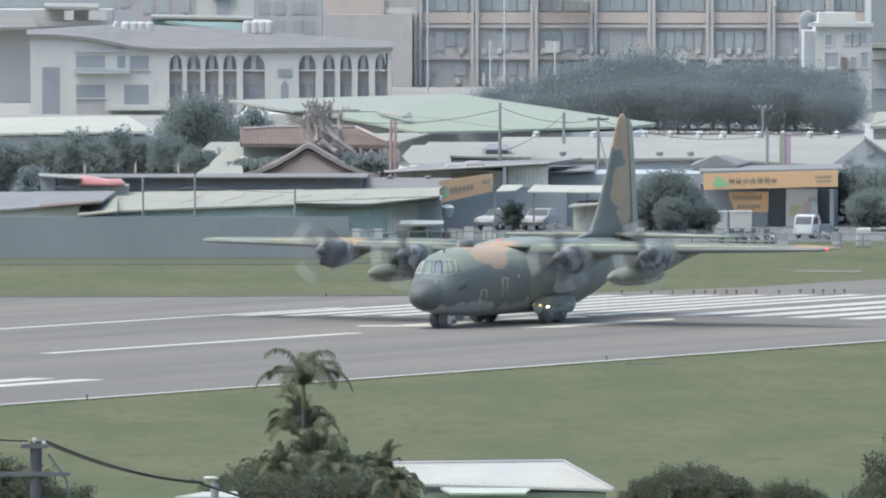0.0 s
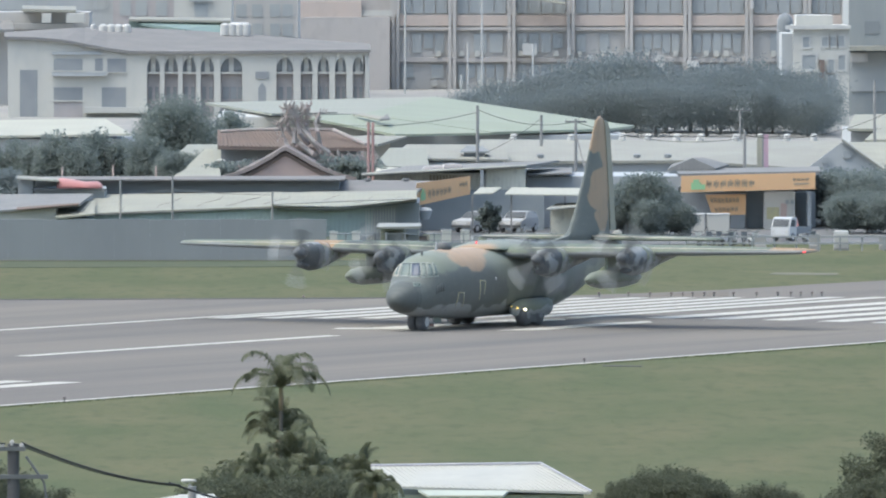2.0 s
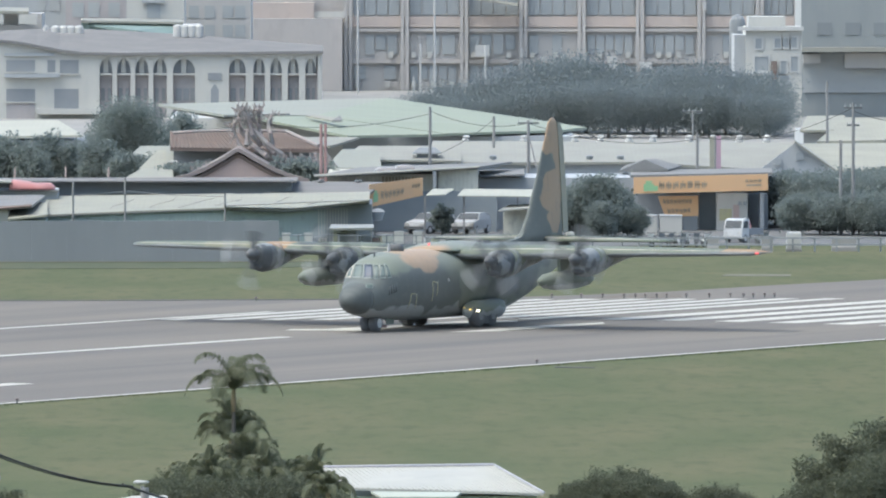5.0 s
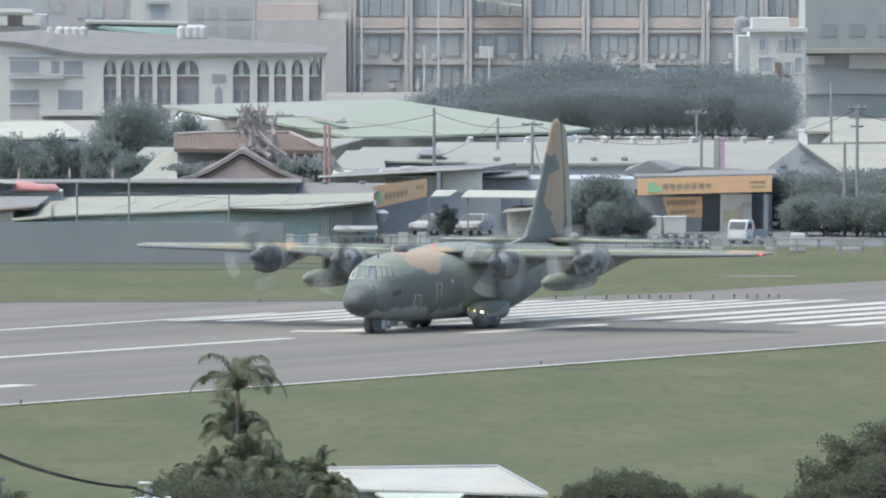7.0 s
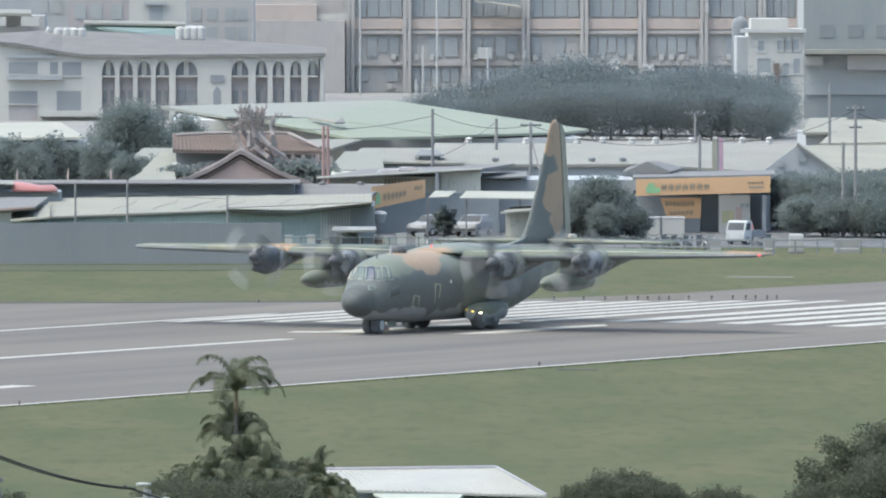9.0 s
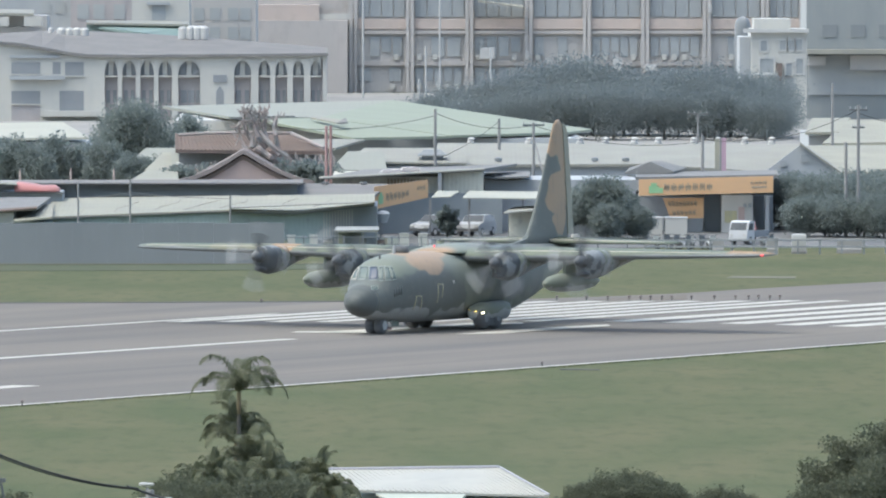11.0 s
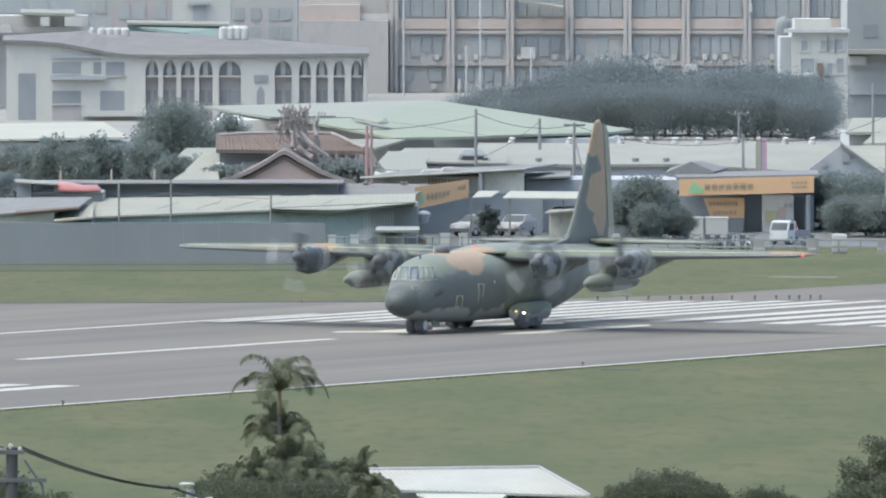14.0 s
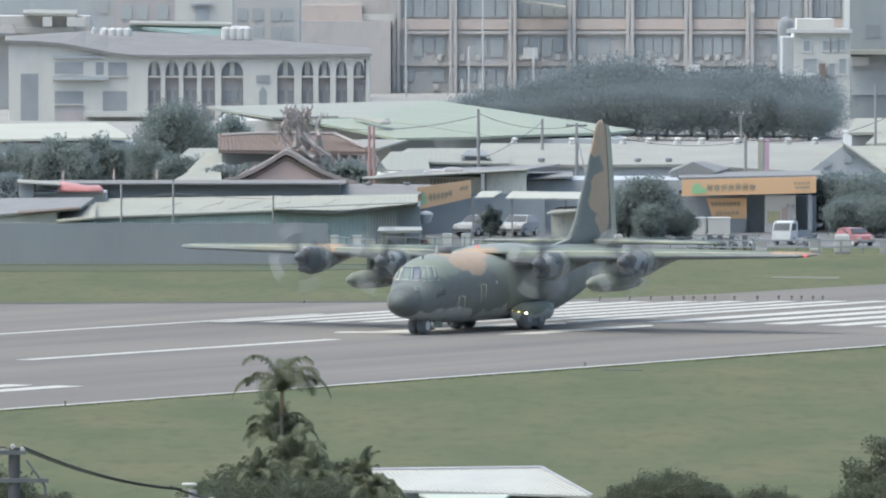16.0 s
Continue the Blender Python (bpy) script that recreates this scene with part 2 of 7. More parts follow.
def box(bm, x0, x1, y0, y1, z0, z1, m=None):
    vs = [bm.verts.new((x, y, z)) for z in (z0, z1) for x, y in ((x0, y0), (x1, y0), (x1, y1), (x0, y1))]
    if m:
        for v in vs:
            v.co = m @ v.co
    for q in ((0, 1, 2, 3), (4, 5, 6, 7), (0, 1, 5, 4), (1, 2, 6, 5), (2, 3, 7, 6), (3, 0, 4, 7)):
        bm.faces.new([vs[i] for i in q])
    return vs


def slab(bm, pts, thick, along=(0, 0, -1)):
    """A flat or folded polygon, given a thickness."""
    a = [bm.verts.new(p) for p in pts]
    b = [bm.verts.new(Vector(p) + Vector(along) * thick) for p in pts]
    bm.faces.new(a)
    bm.faces.new(b[::-1])
    for i in range(len(a)):
        j = (i + 1) % len(a)
        bm.faces.new((a[i], a[j], b[j], b[i]))


def tube(bm, path, radii, n=8):
    """A round bar along a path."""
    rings = []
    path = [Vector(p) for p in path]
    for i, p in enumerate(path):
        d = (path[min(i + 1, len(path) - 1)] - path[max(i - 1, 0)]).normalized()
        s = d.cross(Vector((0, 0, 1)) if abs(d.z) < 0.9 else Vector((1, 0, 0))).normalized()
        u = s.cross(d)
        r = radii[i] if isinstance(radii, (list, tuple)) else radii
        rings.append([bm.verts.new(p + (s * math.cos(k * 2 * math.pi / n) + u * math.sin(k * 2 * math.pi / n)) * r) for k in range(n)])
    for a, b in zip(rings, rings[1:]):
        for k in range(n):
            bm.faces.new((a[k], a[(k + 1) % n], b[(k + 1) % n], b[k]))
    bm.faces.new(rings[0])
    bm.faces.new(rings[-1][::-1])


def loft(bm, rings, close=True):
    """Skins a row of equal rings of points."""
    vr = [[bm.verts.new(p) for p in r] for r in rings]
    n = len(vr[0])
    for a, b in zip(vr, vr[1:]):
        for k in range(n):
            bm.faces.new((a[k], a[(k + 1) % n], b[(k + 1) % n], b[k]))
    if close:
        bm.faces.new(vr[0])
        bm.faces.new(vr[-1][::-1])


def interp(table, x):
    """Linear between the rows of a table sorted by its first column."""
    xs = [r[0] for r in table]
    return [float(np.interp(x, xs, [r[k] for r in table])) for k in range(1, len(table[0]))]


def far_x(u, d):
    """Across, in metres, of image column u at the distance d, to fit the camera's view."""
    return (u - 784) * d / 22451


def far_z(v, d):
    """Height, in metres, of image row v at the distance d, to fit the camera's view."""
    return 26.05 - (v + 225.3) * d / 22451

# ---------------------------------------------------------------- ground, runway and markings
RUNWAY = -118.7


def on_runway(s, n, z=0.0):
    """A place on the runway: s metres along it from the aircraft's wheels, n metres to the near side."""
    a = radians(RUNWAY)
    return (3.0 + s * math.cos(a) - n * math.sin(a), 724.2 + s * math.sin(a) + n * math.cos(a), z)


bm = bmesh.new()
slab(bm, [(-3000, -300, 0), (3000, -300, 0), (3000, 4900, 0), (-3000, 4900, 0)], 1.0)
tagged(part("ground", bm, "grass"), "short green and straw-coloured airfield grass", "grass", kind="structure")

bm = bmesh.new()
far_edge = [(-67.3, 761.09), (-36.94, 764.58), (-26.77, 766.08), (-16.55, 767.09), (-3.22, 769.11), (7.8, 774.5), (13.0, 779.4), (17.2, 784.5), (23.4, 795.6), (30.9, 807.2), (68.1, 850.0)]
near = [on_runway(-900, 31.4)[:2], on_runway(500, 31.4)[:2]]
slab(bm, [(*p, 0.02) for p in [near[0], near[1], *far_edge]], 0.5)
runway = tagged(part("runway", bm, "asphalt"), "wide grey asphalt runway with worn white markings", "runway", kind="structure")


def stripe(s0, s1, n0, n1, name="stripe"):
    bm = bmesh.new()
    slab(bm, [on_runway(s0, n0, 0.035), on_runway(s1, n0, 0.035), on_runway(s1, n1, 0.035), on_runway(s0, n1, 0.035)], 0.012)
    return part(name, bm, "paint", runway)


def painted(pts, name="marking"):
    bm = bmesh.new()
    slab(bm, [(*p, 0.035) for p in pts], 0.012)
    return part(name, bm, "paint", runway)


# dark strip laid down as the shading line beside the asphalt
bm = bmesh.new()
edge = far_edge[:6]
slab(bm, [(*q, 0.05) for q in edge] + [(q[0], q[1] + 1.3, 0.05) for q in edge[::-1]], 0.2)
tagged(part("drain", bm, "soil_shade_dark"), "dark strip painted as the shading line along the runway's far edge", "drain", kind="structure")
stripe(-300, 330, 30.72, 31.2, "edge_line")
stripe(-16, 300, -20.9, -20.2, "edge_line")
stripe(19, 53, -0.45, 0.45, "centre_line")
# the threshold's sixteen bars: centre across the runway, width; spacing and ends set to fit the camera's view
for n, w in [(-1.6 - 2.5 * k, 1.2) for k in range(8)] + [(3.2 + 3.75 * k, 1.75) for k in range(8)]:
    tip = float(np.interp(n, (-19, -14, -11, -1.5, 3, 10, 18, 30), (-1.4, -4.3, -6.2, -12.6, -14.0, -14.2, -13.2, -12.0)))
    end = float(np.interp(n, (-19, -15, -9, -3.7, 3, 30), (-41.5, -44, -47.5, -51.5, -54.5, -58)))
    stripe(end, tip, n - w / 2, n + w / 2, "threshold_stripe")
for n0 in (15.9, 18.8):
    stripe(81.5, 112, n0, n0 + 1.5, "zone_stripe")
painted([(-6.27, 717.61), (-0.86, 717.35), (-0.87, 719.65), (-5.9, 719.38)])
painted([(-4.61, 718.94), (-0.77, 724.29), (3.79, 732.46), (7.06, 733.38), (7.04, 731.54), (2.47, 727.9), (-1.41, 719.82)])
painted([(3.06, 714.98), (5.78, 716.29), (12.04, 728.35), (11.91, 730.17), (8.27, 725.19), (4.67, 718.05)])


# rough grass: tufts standing on the field, thicker along the runway's near edge
def tufts(name, label, xy, low, high, wide, seed):
    rs = np.random.RandomState(seed)
    n = len(xy)
    base = np.column_stack([xy, np.full(n, -0.01)])
    a = rs.uniform(0, math.pi, n)
    side = np.column_stack([np.cos(a), np.sin(a), np.zeros(n)]) * (wide * rs.uniform(0.5, 1.2, n))[:, None]
    tip = np.column_stack([rs.normal(0, 0.05, n), rs.normal(0, 0.05, n), rs.uniform(low, high, n)])
    bend = np.column_stack([rs.normal(0, 0.03, n), rs.normal(0, 0.03, n), tip[:, 2] * 0.75])
    v = np.stack([base - side, base + side, base + side * 0.8 + bend, base + tip, base - side * 0.7 + bend], axis=1).reshape(-1, 3)
    me = bpy.data.meshes.new(name)
    me.from_pydata(v.tolist(), [], np.arange(n * 5).reshape(-1, 5).tolist())
    me.materials.append(M["grass_blades"])
    tagged(new(name, me), label, "grass", kind="stuff")


rs = np.random.RandomState(77)
q = np.column_stack([rs.uniform(-36, 36, 70000), rs.uniform(505, 720, 70000)])
near_side = (q[:, 0] - 3.0) * -math.sin(radians(RUNWAY)) + (q[:, 1] - 724.2) * math.cos(radians(RUNWAY))
tufts("grass_field", "rough short grass on the near side of the runway", q[near_side > 31.7], 0.005, 0.017, 0.15, 1)
q = np.column_stack([rs.uniform(-42, 42, 26000), rs.uniform(735, 862, 26000)])
edge = np.interp(q[:, 0], [e[0] for e in far_edge], [e[1] for e in far_edge])
tufts("grass_field", "rough short grass between runway and perimeter wall", q[(q[:, 1] > edge + 1.8) & ((q[:, 1] < 828) | (q[:, 0] > 2))], 0.004, 0.013, 0.22, 2)
s, n = rs.uniform(-60, 140, 5200), 31.28 + np.abs(rs.normal(0, 0.4, 5200))
q = np.array([on_runway(a, b)[:2] for a, b in zip(s, n)])
tufts("grass_verge", "ragged grass along the runway's painted edge", q, 0.015, 0.06, 0.11, 3)

# ---------------------------------------------------------------- the aircraft
plane = thing("transport_aircraft", "four-engined military transport aircraft in green and tan camouflage on the runway", "aircraft", (3.0, 724.2, 0.035), -116.7)
# x, top, bottom, half width
BODY = [(-16.3, 4.30, 4.00, 0.12), (-15.4, 4.45, 3.70, 0.45), (-14, 4.55, 3.25, 0.8), (-12, 4.6, 2.65, 1.2), (-10, 4.6, 2.0, 1.6),
        (-8, 4.6, 1.38, 1.9), (-6, 4.58, 0.88, 2.08), (-4.5, 4.56, 0.62, 2.14), (-3, 4.52, 0.52, 2.16), (5.5, 4.52, 0.52, 2.16), (7.2, 4.49, 0.55, 2.08),
        (8.4, 4.40, 0.62, 1.93), (9.2, 4.28, 0.68, 1.78), (9.8, 4.08, 0.74, 1.65), (10.3, 3.78, 0.8, 1.51), (10.7, 3.42, 0.86, 1.38), (11.05, 3.06, 0.90, 1.25),
        (11.45, 2.84, 0.98, 1.1), (12.0, 2.66, 1.12, 0.9), (12.45, 2.42, 1.32, 0.66), (12.75, 2.18, 1.5, 0.42), (12.92, 1.92, 1.72, 0.08)]


def skin(x, deg, out=0.0):
    """A point of the fuselage's skin: deg 0 to port, 90 up."""
    top, bot, hw = interp(BODY, x)
    c, s = math.cos(radians(deg)), math.sin(radians(deg))
    e = 0.88
    return Vector((x, (hw + out) * math.copysign(abs(c) ** e, c), (top + bot) / 2 + ((top - bot) / 2 + out) * math.copysign(abs(s) ** e, s)))


def skin_patch(name, corners, material, label="", out=0.025, steps=4, parent=None):
    """A thin panel that follows the skin between four corners (x, degrees), given round it."""
    a, b, cc, d = [Vector(q) for q in corners]
    bm = bmesh.new()

    def grid(o):
        rows = []
        for j in range(steps + 1):
            l, r = a.lerp(d, j / steps), b.lerp(cc, j / steps)
            rows.append([bm.verts.new(skin(*l.lerp(r, i / steps), o)) for i in range(steps + 1)])
        return rows
    lo, hi = grid(-0.01), grid(out)
    for j in range(steps):
        for i in range(steps):
            bm.faces.new((hi[j][i], hi[j][i + 1], hi[j + 1][i + 1], hi[j + 1][i]))
        bm.faces.new((lo[j][0], hi[j][0], hi[j + 1][0], lo[j + 1][0]))
        bm.faces.new((lo[j][-1], hi[j][-1], hi[j + 1][-1], lo[j + 1][-1]))
        bm.faces.new((lo[0][j], hi[0][j], hi[0][j + 1], lo[0][j + 1]))
        bm.faces.new((lo[-1][j], hi[-1][j], hi[-1][j + 1], lo[-1][j + 1]))
    return part(name, bm, material, parent or plane, label, True)


def body_piece(name, x0, x1, material, steps, label=""):
    bm = bmesh.new()
    xs = sorted({round(x0 + (x1 - x0) * i / steps, 3) for i in range(steps + 1)} | {r[0] for r in BODY if x0 < r[0] < x1})
    loft(bm, [[skin(x, k * 360 / 40) for k in range(40)] for x in xs])
    return part(name, bm, material, plane, label, True)


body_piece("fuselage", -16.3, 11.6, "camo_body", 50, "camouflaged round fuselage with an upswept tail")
body_piece("radome", 11.6, 12.92, "radome", 14, "dark grey rounded radome")


def aerofoil(le, chord, thick, y, z, n=12):
    """A closed wing section, at y, with its leading edge at le (x forward)."""
    up, lo = [], []
    for i in range(n + 1):
        u = (1 - math.cos(math.pi * i / n)) / 2
        t = 5 * thick * (0.2969 * math.sqrt(u) - 0.126 * u - 0.3516 * u ** 2 + 0.2843 * u ** 3 - 0.1036 * u ** 4)
        camber = 0.02 * 4 * u * (1 - u)
        up.append(Vector((le - u * chord, y, z + (camber + t) * chord)))
        lo.append(Vector((le - u * chord, y, z + (camber - t) * chord)))
    return up + lo[-2:0:-1]


# y, leading edge, chord, thickness, z
WING = [(0, 2.0, 4.88, 0.17, 4.14), (5.3, 2.0, 4.88, 0.17, 4.22), (12, 1.62, 3.9, 0.15, 4.34), (19.3, 1.18, 2.75, 0.12, 4.42), (19.85, 1.0, 2.3, 0.09, 4.44), (20.05, 0.4, 1.2, 0.05, 4.44)]
for side, nm in ((1, "wing"), (-1, "wing")):
    bm = bmesh.new()
    loft(bm, [aerofoil(r[1], r[2], r[3], side * r[0], r[4]) for r in WING])
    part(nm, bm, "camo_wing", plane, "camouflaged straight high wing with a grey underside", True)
    bm = bmesh.new()
    for y0, y1, z0 in ((2.6, 12.0, 4.05), (12.2, 19.0, 4.28)):
        loft(bm, [[Vector((x, side * y, z + dz)) for x, dz in ((-2.3 + k, -0.02), (-2.2 + k, 0.08), (-2.9 + k, 0.0), (-2.9 + k, -0.05))] for y, z, k in ((y0, z0, 0.1 + (y0 - 2.6) * 0.045), (y1, z0 + 0.12, 0.1 + (y1 - 2.6) * 0.075))])
    part("flap", bm, "camo_wing", plane, "trailing edge flaps")
    # pale strips stand in for the sky-lit highlight along the leading edges
    bm = bmesh.new()
    tube(bm, [aerofoil(r[1], r[2], r[3], side * max(r[0], 2.2), r[4])[2] for r in WING[:4]], [0.035, 0.035, 0.03, 0.022], 8)
    part("leading_edge_highlight", bm, "highlight_cream", plane, "pale strip painted as the highlight on the wing's leading edge", True)
    bm = bmesh.new()
    tube(bm, [aerofoil(-11.5, 4.3, 0.085, side * 0.4, 4.62)[2], aerofoil(-12.75, 2.25, 0.08, side * 7.2, 4.58)[2]], [0.05, 0.035], 8)
    part("leading_edge_highlight", bm, "highlight_cream", plane, "pale strip painted as the highlight on the tailplane's leading edge", True)
    bm = bmesh.new()
    loft(bm, [aerofoil(-11.5, 4.3, 0.085, side * 0.2, 4.62), aerofoil(-12.75, 2.25, 0.08, side * 7.3, 4.58), aerofoil(-13.3, 1.2, 0.06, side * 7.65, 4.58)])
    part("tailplane", bm, "camo_wing", plane, "camouflaged tailplane", True)

# wing box fairing over the fuselage
bm = bmesh.new()
loft(bm, [[Vector((x, w * math.cos(radians(a)), z0 + h * math.sin(radians(a)))) for a in range(0, 181, 15)] for x, w, h, z0 in
          ((3.6, 0.5, 0.1, 4.4), (2.4, 1.6, 0.35, 4.35), (1.0, 1.9, 0.55, 4.3), (-1.5, 1.9, 0.55, 4.3), (-3.6, 1.7, 0.4, 4.3), (-5.6, 0.6, 0.15, 4.4))])
part("wing_fairing", bm, "camo", plane, "fairing over the wing root", True)

# fin, dorsal fillet and rudder
bm = bmesh.new()
# height, leading edge, rudder hinge, trailing edge
FIN = [(4.3, -8.6, -14.95, -15.75), (5.0, -9.4, -14.9, -15.68), (6.2, -10.3, -14.8, -15.53), (8.5, -11.6, -14.55, -15.25), (10.9, -12.7, -14.25, -14.88), (11.4, -12.95, -14.1, -14.5), (11.68, -13.4, -13.75, -13.9)]
loft(bm, [[Vector((p.x, p.z - z, z)) for p in aerofoil(le, le - hg, 0.11 if z < 11.5 else 0.2, 0, z)] for z, le, hg, te in FIN])
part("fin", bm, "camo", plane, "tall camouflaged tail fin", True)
bm = bmesh.new()
slab(bm, [(-5.8, -0.15, 4.5), (-9.6, -0.15, 4.5), (-9.9, -0.15, 5.3), (-9.2, -0.15, 4.85), (-7.4, -0.15, 4.6)], 0.3, (0, 1, 0))
part("dorsal_fillet", bm, "camo", plane, "long low fillet before the fin")
bm = bmesh.new()
loft(bm, [[Vector((hg, w, z)), Vector((te, 0.02, z)), Vector((te, -0.02, z)), Vector((hg, -w, z))] for (z, le, hg, te), w in zip(FIN[1:-1], (0.06, 0.055, 0.05, 0.045, 0.04))])
part("rudder", bm, "olive_paint", plane, "olive rudder")
bm = bmesh.new()
loft(bm, [[Vector((x, r * math.cos(radians(a)), 4.78 + r * math.sin(radians(a)))) for a in range(0, 360, 30)] for x, r in ((-15.5, 0.1), (-15.75, 0.22), (-16.1, 0.22), (-16.4, 0.05))])
part("tail_fairing", bm, "highlight_cream", plane, "small pale fairing at the foot of the rudder", True)

# engines
HUBS = ((4.75, 5.0, 3.92), (4.55, 10.25, 4.08), (4.75, -5.0, 3.92), (4.55, -10.25, 4.08))
props = []
for hx, hy, hz in HUBS:
    def ring(x, w, up, dn):
        return [Vector((x, hy + w * math.cos(radians(a)), hz + (up if math.sin(radians(a)) > 0 else dn) * math.sin(radians(a)))) for a in range(0, 360, 18)]
    bm = bmesh.new()
    loft(bm, [ring(hx - 0.35, 0.50, 0.48, 0.62), ring(hx - 0.6, 0.58, 0.55, 0.95), ring(hx - 1.2, 0.66, 0.6, 1.05), ring(hx - 1.9, 0.68, 0.6, 1.02)])
    nac = part("nacelle", bm, "nacelle_front", plane, "dark and grey mottled engine cowling with an air scoop", True)
    bm = bmesh.new()
    loft(bm, [ring(hx - 1.9, 0.685, 0.605, 1.025), ring(hx - 2.8, 0.66, 0.58, 0.9)])
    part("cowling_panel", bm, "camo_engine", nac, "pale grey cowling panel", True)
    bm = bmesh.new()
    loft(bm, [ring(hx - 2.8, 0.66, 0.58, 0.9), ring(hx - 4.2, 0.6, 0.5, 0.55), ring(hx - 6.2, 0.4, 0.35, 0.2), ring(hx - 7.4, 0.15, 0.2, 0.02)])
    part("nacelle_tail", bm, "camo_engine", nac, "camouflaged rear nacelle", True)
    bm = bmesh.new()
    loft(bm, [[Vector((hx - 0.33, hy + 0.36 * math.cos(radians(a)), hz - 0.72 + 0.17 * math.sin(radians(a)))) for a in range(0, 360, 30)],
              [Vector((hx - 0.75, hy + 0.36 * math.cos(radians(a)), hz - 0.72 + 0.17 * math.sin(radians(a)))) for a in range(0, 360, 30)]])
    part("air_intake", bm, "boot", nac, "black oval air intake", True)
    # propeller: hub with a spinner, four blades with dark root cuffs
    bm = bmesh.new()
    loft(bm, [[Vector((x, r * math.cos(radians(a)), r * math.sin(radians(a)))) for a in range(0, 360, 30)] for x, r in ((0.55, 0.03), (0.48, 0.14), (0.3, 0.24), (0.05, 0.32), (-0.3, 0.36))])
    prop = part("propeller", bm, "boot", plane, "four-bladed spinning propeller", True)
    for k in range(4):
        turn = Matrix.Rotation(radians(90 * k), 4, "X")
        bm = bmesh.new()
        loft(bm, [[turn @ (Matrix.Translation((0, 0, r)) @ Matrix.Rotation(radians(tw), 4, "Z") @ Vector((t, w, 0))) for t, w in ((0.0, c / 2), (th, 0.0), (0.0, -c / 2), (-th, 0.0))]
                  for r, c, th, tw in ((0.25, 0.30, 0.13, 60), (0.7, 0.40, 0.08, 50), (1.35, 0.48, 0.04, 36))])
        bl = part("blade", bm, "boot", prop, "dark blade root")
        bm = bmesh.new()
        loft(bm, [[turn @ (Matrix.Translation((0, 0, r)) @ Matrix.Rotation(radians(tw), 4, "Z") @ Vector((t, w, 0))) for t, w in ((0.0, c / 2), (th, 0.0), (0.0, -c / 2), (-th, 0.0))]
                  for r, c, th, tw in ((1.35, 0.48, 0.04, 36), (1.7, 0.50, 0.03, 29), (2.04, 0.46, 0.015, 22))])
        part("blade", bm, "blade", prop, "grey blade with a square tip")
    prop.location = (hx, hy, hz)
    props.append(prop)

# wing tanks on pylons between the engines
for side in (1, -1):
    bm = bmesh.new()
    loft(bm, [[Vector((x, side * 7.62 + r * math.cos(radians(a)), 2.75 + r * math.sin(radians(a)))) for a in range(0, 360, 20)] for x, r in
              ((3.75, 0.03), (3.5, 0.24), (2.9, 0.42), (1.8, 0.53), (-0.8, 0.53), (-2.4, 0.37), (-3.4, 0.05))])
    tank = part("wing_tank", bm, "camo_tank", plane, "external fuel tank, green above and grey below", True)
    bm = bmesh.new()
    box(bm, -2.0, 1.2, side * 7.62 - 0.09, side * 7.62 + 0.09, 3.2, 4.25)
    part("pylon", bm, "camo", tank)

# sponsons, wheels, doors
for side in (1, -1):
    bm = bmesh.new()
    loft(bm, [[Vector((x, side * (1.75 + w * (0.5 + 0.5 * math.cos(radians(a)))), zc + h * math.sin(radians(a)))) for a in range(0, 360, 20)] for x, w, zc, h in
              ((1.75, 0.25, 0.97, 0.30), (1.5, 0.5, 0.98, 0.43), (1.0, 0.82, 1.0, 0.54), (-1.6, 0.86, 1.02, 0.56), (-2.2, 0.8, 1.02, 0.52), (-2.7, 0.6, 1.05, 0.42), (-3.3, 0.25, 1.12, 0.24))])
    part("wheel_pod", bm, "camo_body", plane, "bulged main gear fairing", True)
    for wx in (0.78, -0.78):
        bm = bmesh.new()
        tube(bm, [(wx, side * y, 0.68) for y in (1.86, 1.92, 2.0, 2.36, 2.44, 2.5)], [0.5, 0.62, 0.68, 0.68, 0.62, 0.5], 20)
        w = part("wheel", bm, "tyre", plane, "large black main wheel", True)
        bm = bmesh.new()
        tube(bm, [(wx, side * y, 0.68) for y in (1.84, 2.52)], 0.28, 14)
        part("rim", bm, "rim_dark", w, "dark wheel rim")
    bm = bmesh.new()
    # the box closes the wheel gap to fit the camera's view
    box(bm, -0.7, 0.7, side * 2.18 - 0.28, side * 2.18 + 0.28, 0.2, 0.8)
    tube(bm, [(0, side * 2.18, 0.5), (0, side * 2.18, 1.0)], 0.16, 10)
    part("gear_leg", bm, "boot", plane, "dark main gear leg with a block filling the wheel gap")
bm = bmesh.new()
box(bm, 9.68, 9.86, -0.12, 0.12, 0.5, 1.4)
part("nose_strut", bm, "rim", plane, "nose gear leg")
for side in (1, -1):
    bm = bmesh.new()
    tube(bm, [(9.77, side * y, 0.48) for y in (0.03, 0.06, 0.11, 0.44, 0.5, 0.54)], [0.34, 0.44, 0.48, 0.48, 0.44, 0.34], 18)
    w = part("wheel", bm, "tyre", plane, "twin nose wheel", True)
    bm = bmesh.new()
    tube(bm, [(9.77, side * 0.1, 0.48), (9.77, side * 0.56, 0.48)], 0.27, 14)
    part("rim", bm, "rim", w, "pale wheel rim")
    bm = bmesh.new()
    slab(bm, [(8.3, side * 0.62, 0.72), (9.3, side * 0.62, 0.75), (9.25, side * 0.7, 0.42), (8.4, side * 0.72, 0.4)], 0.05, (0, 1, 0))
    part("gear_door", bm, "camo", plane, "open nose gear door")

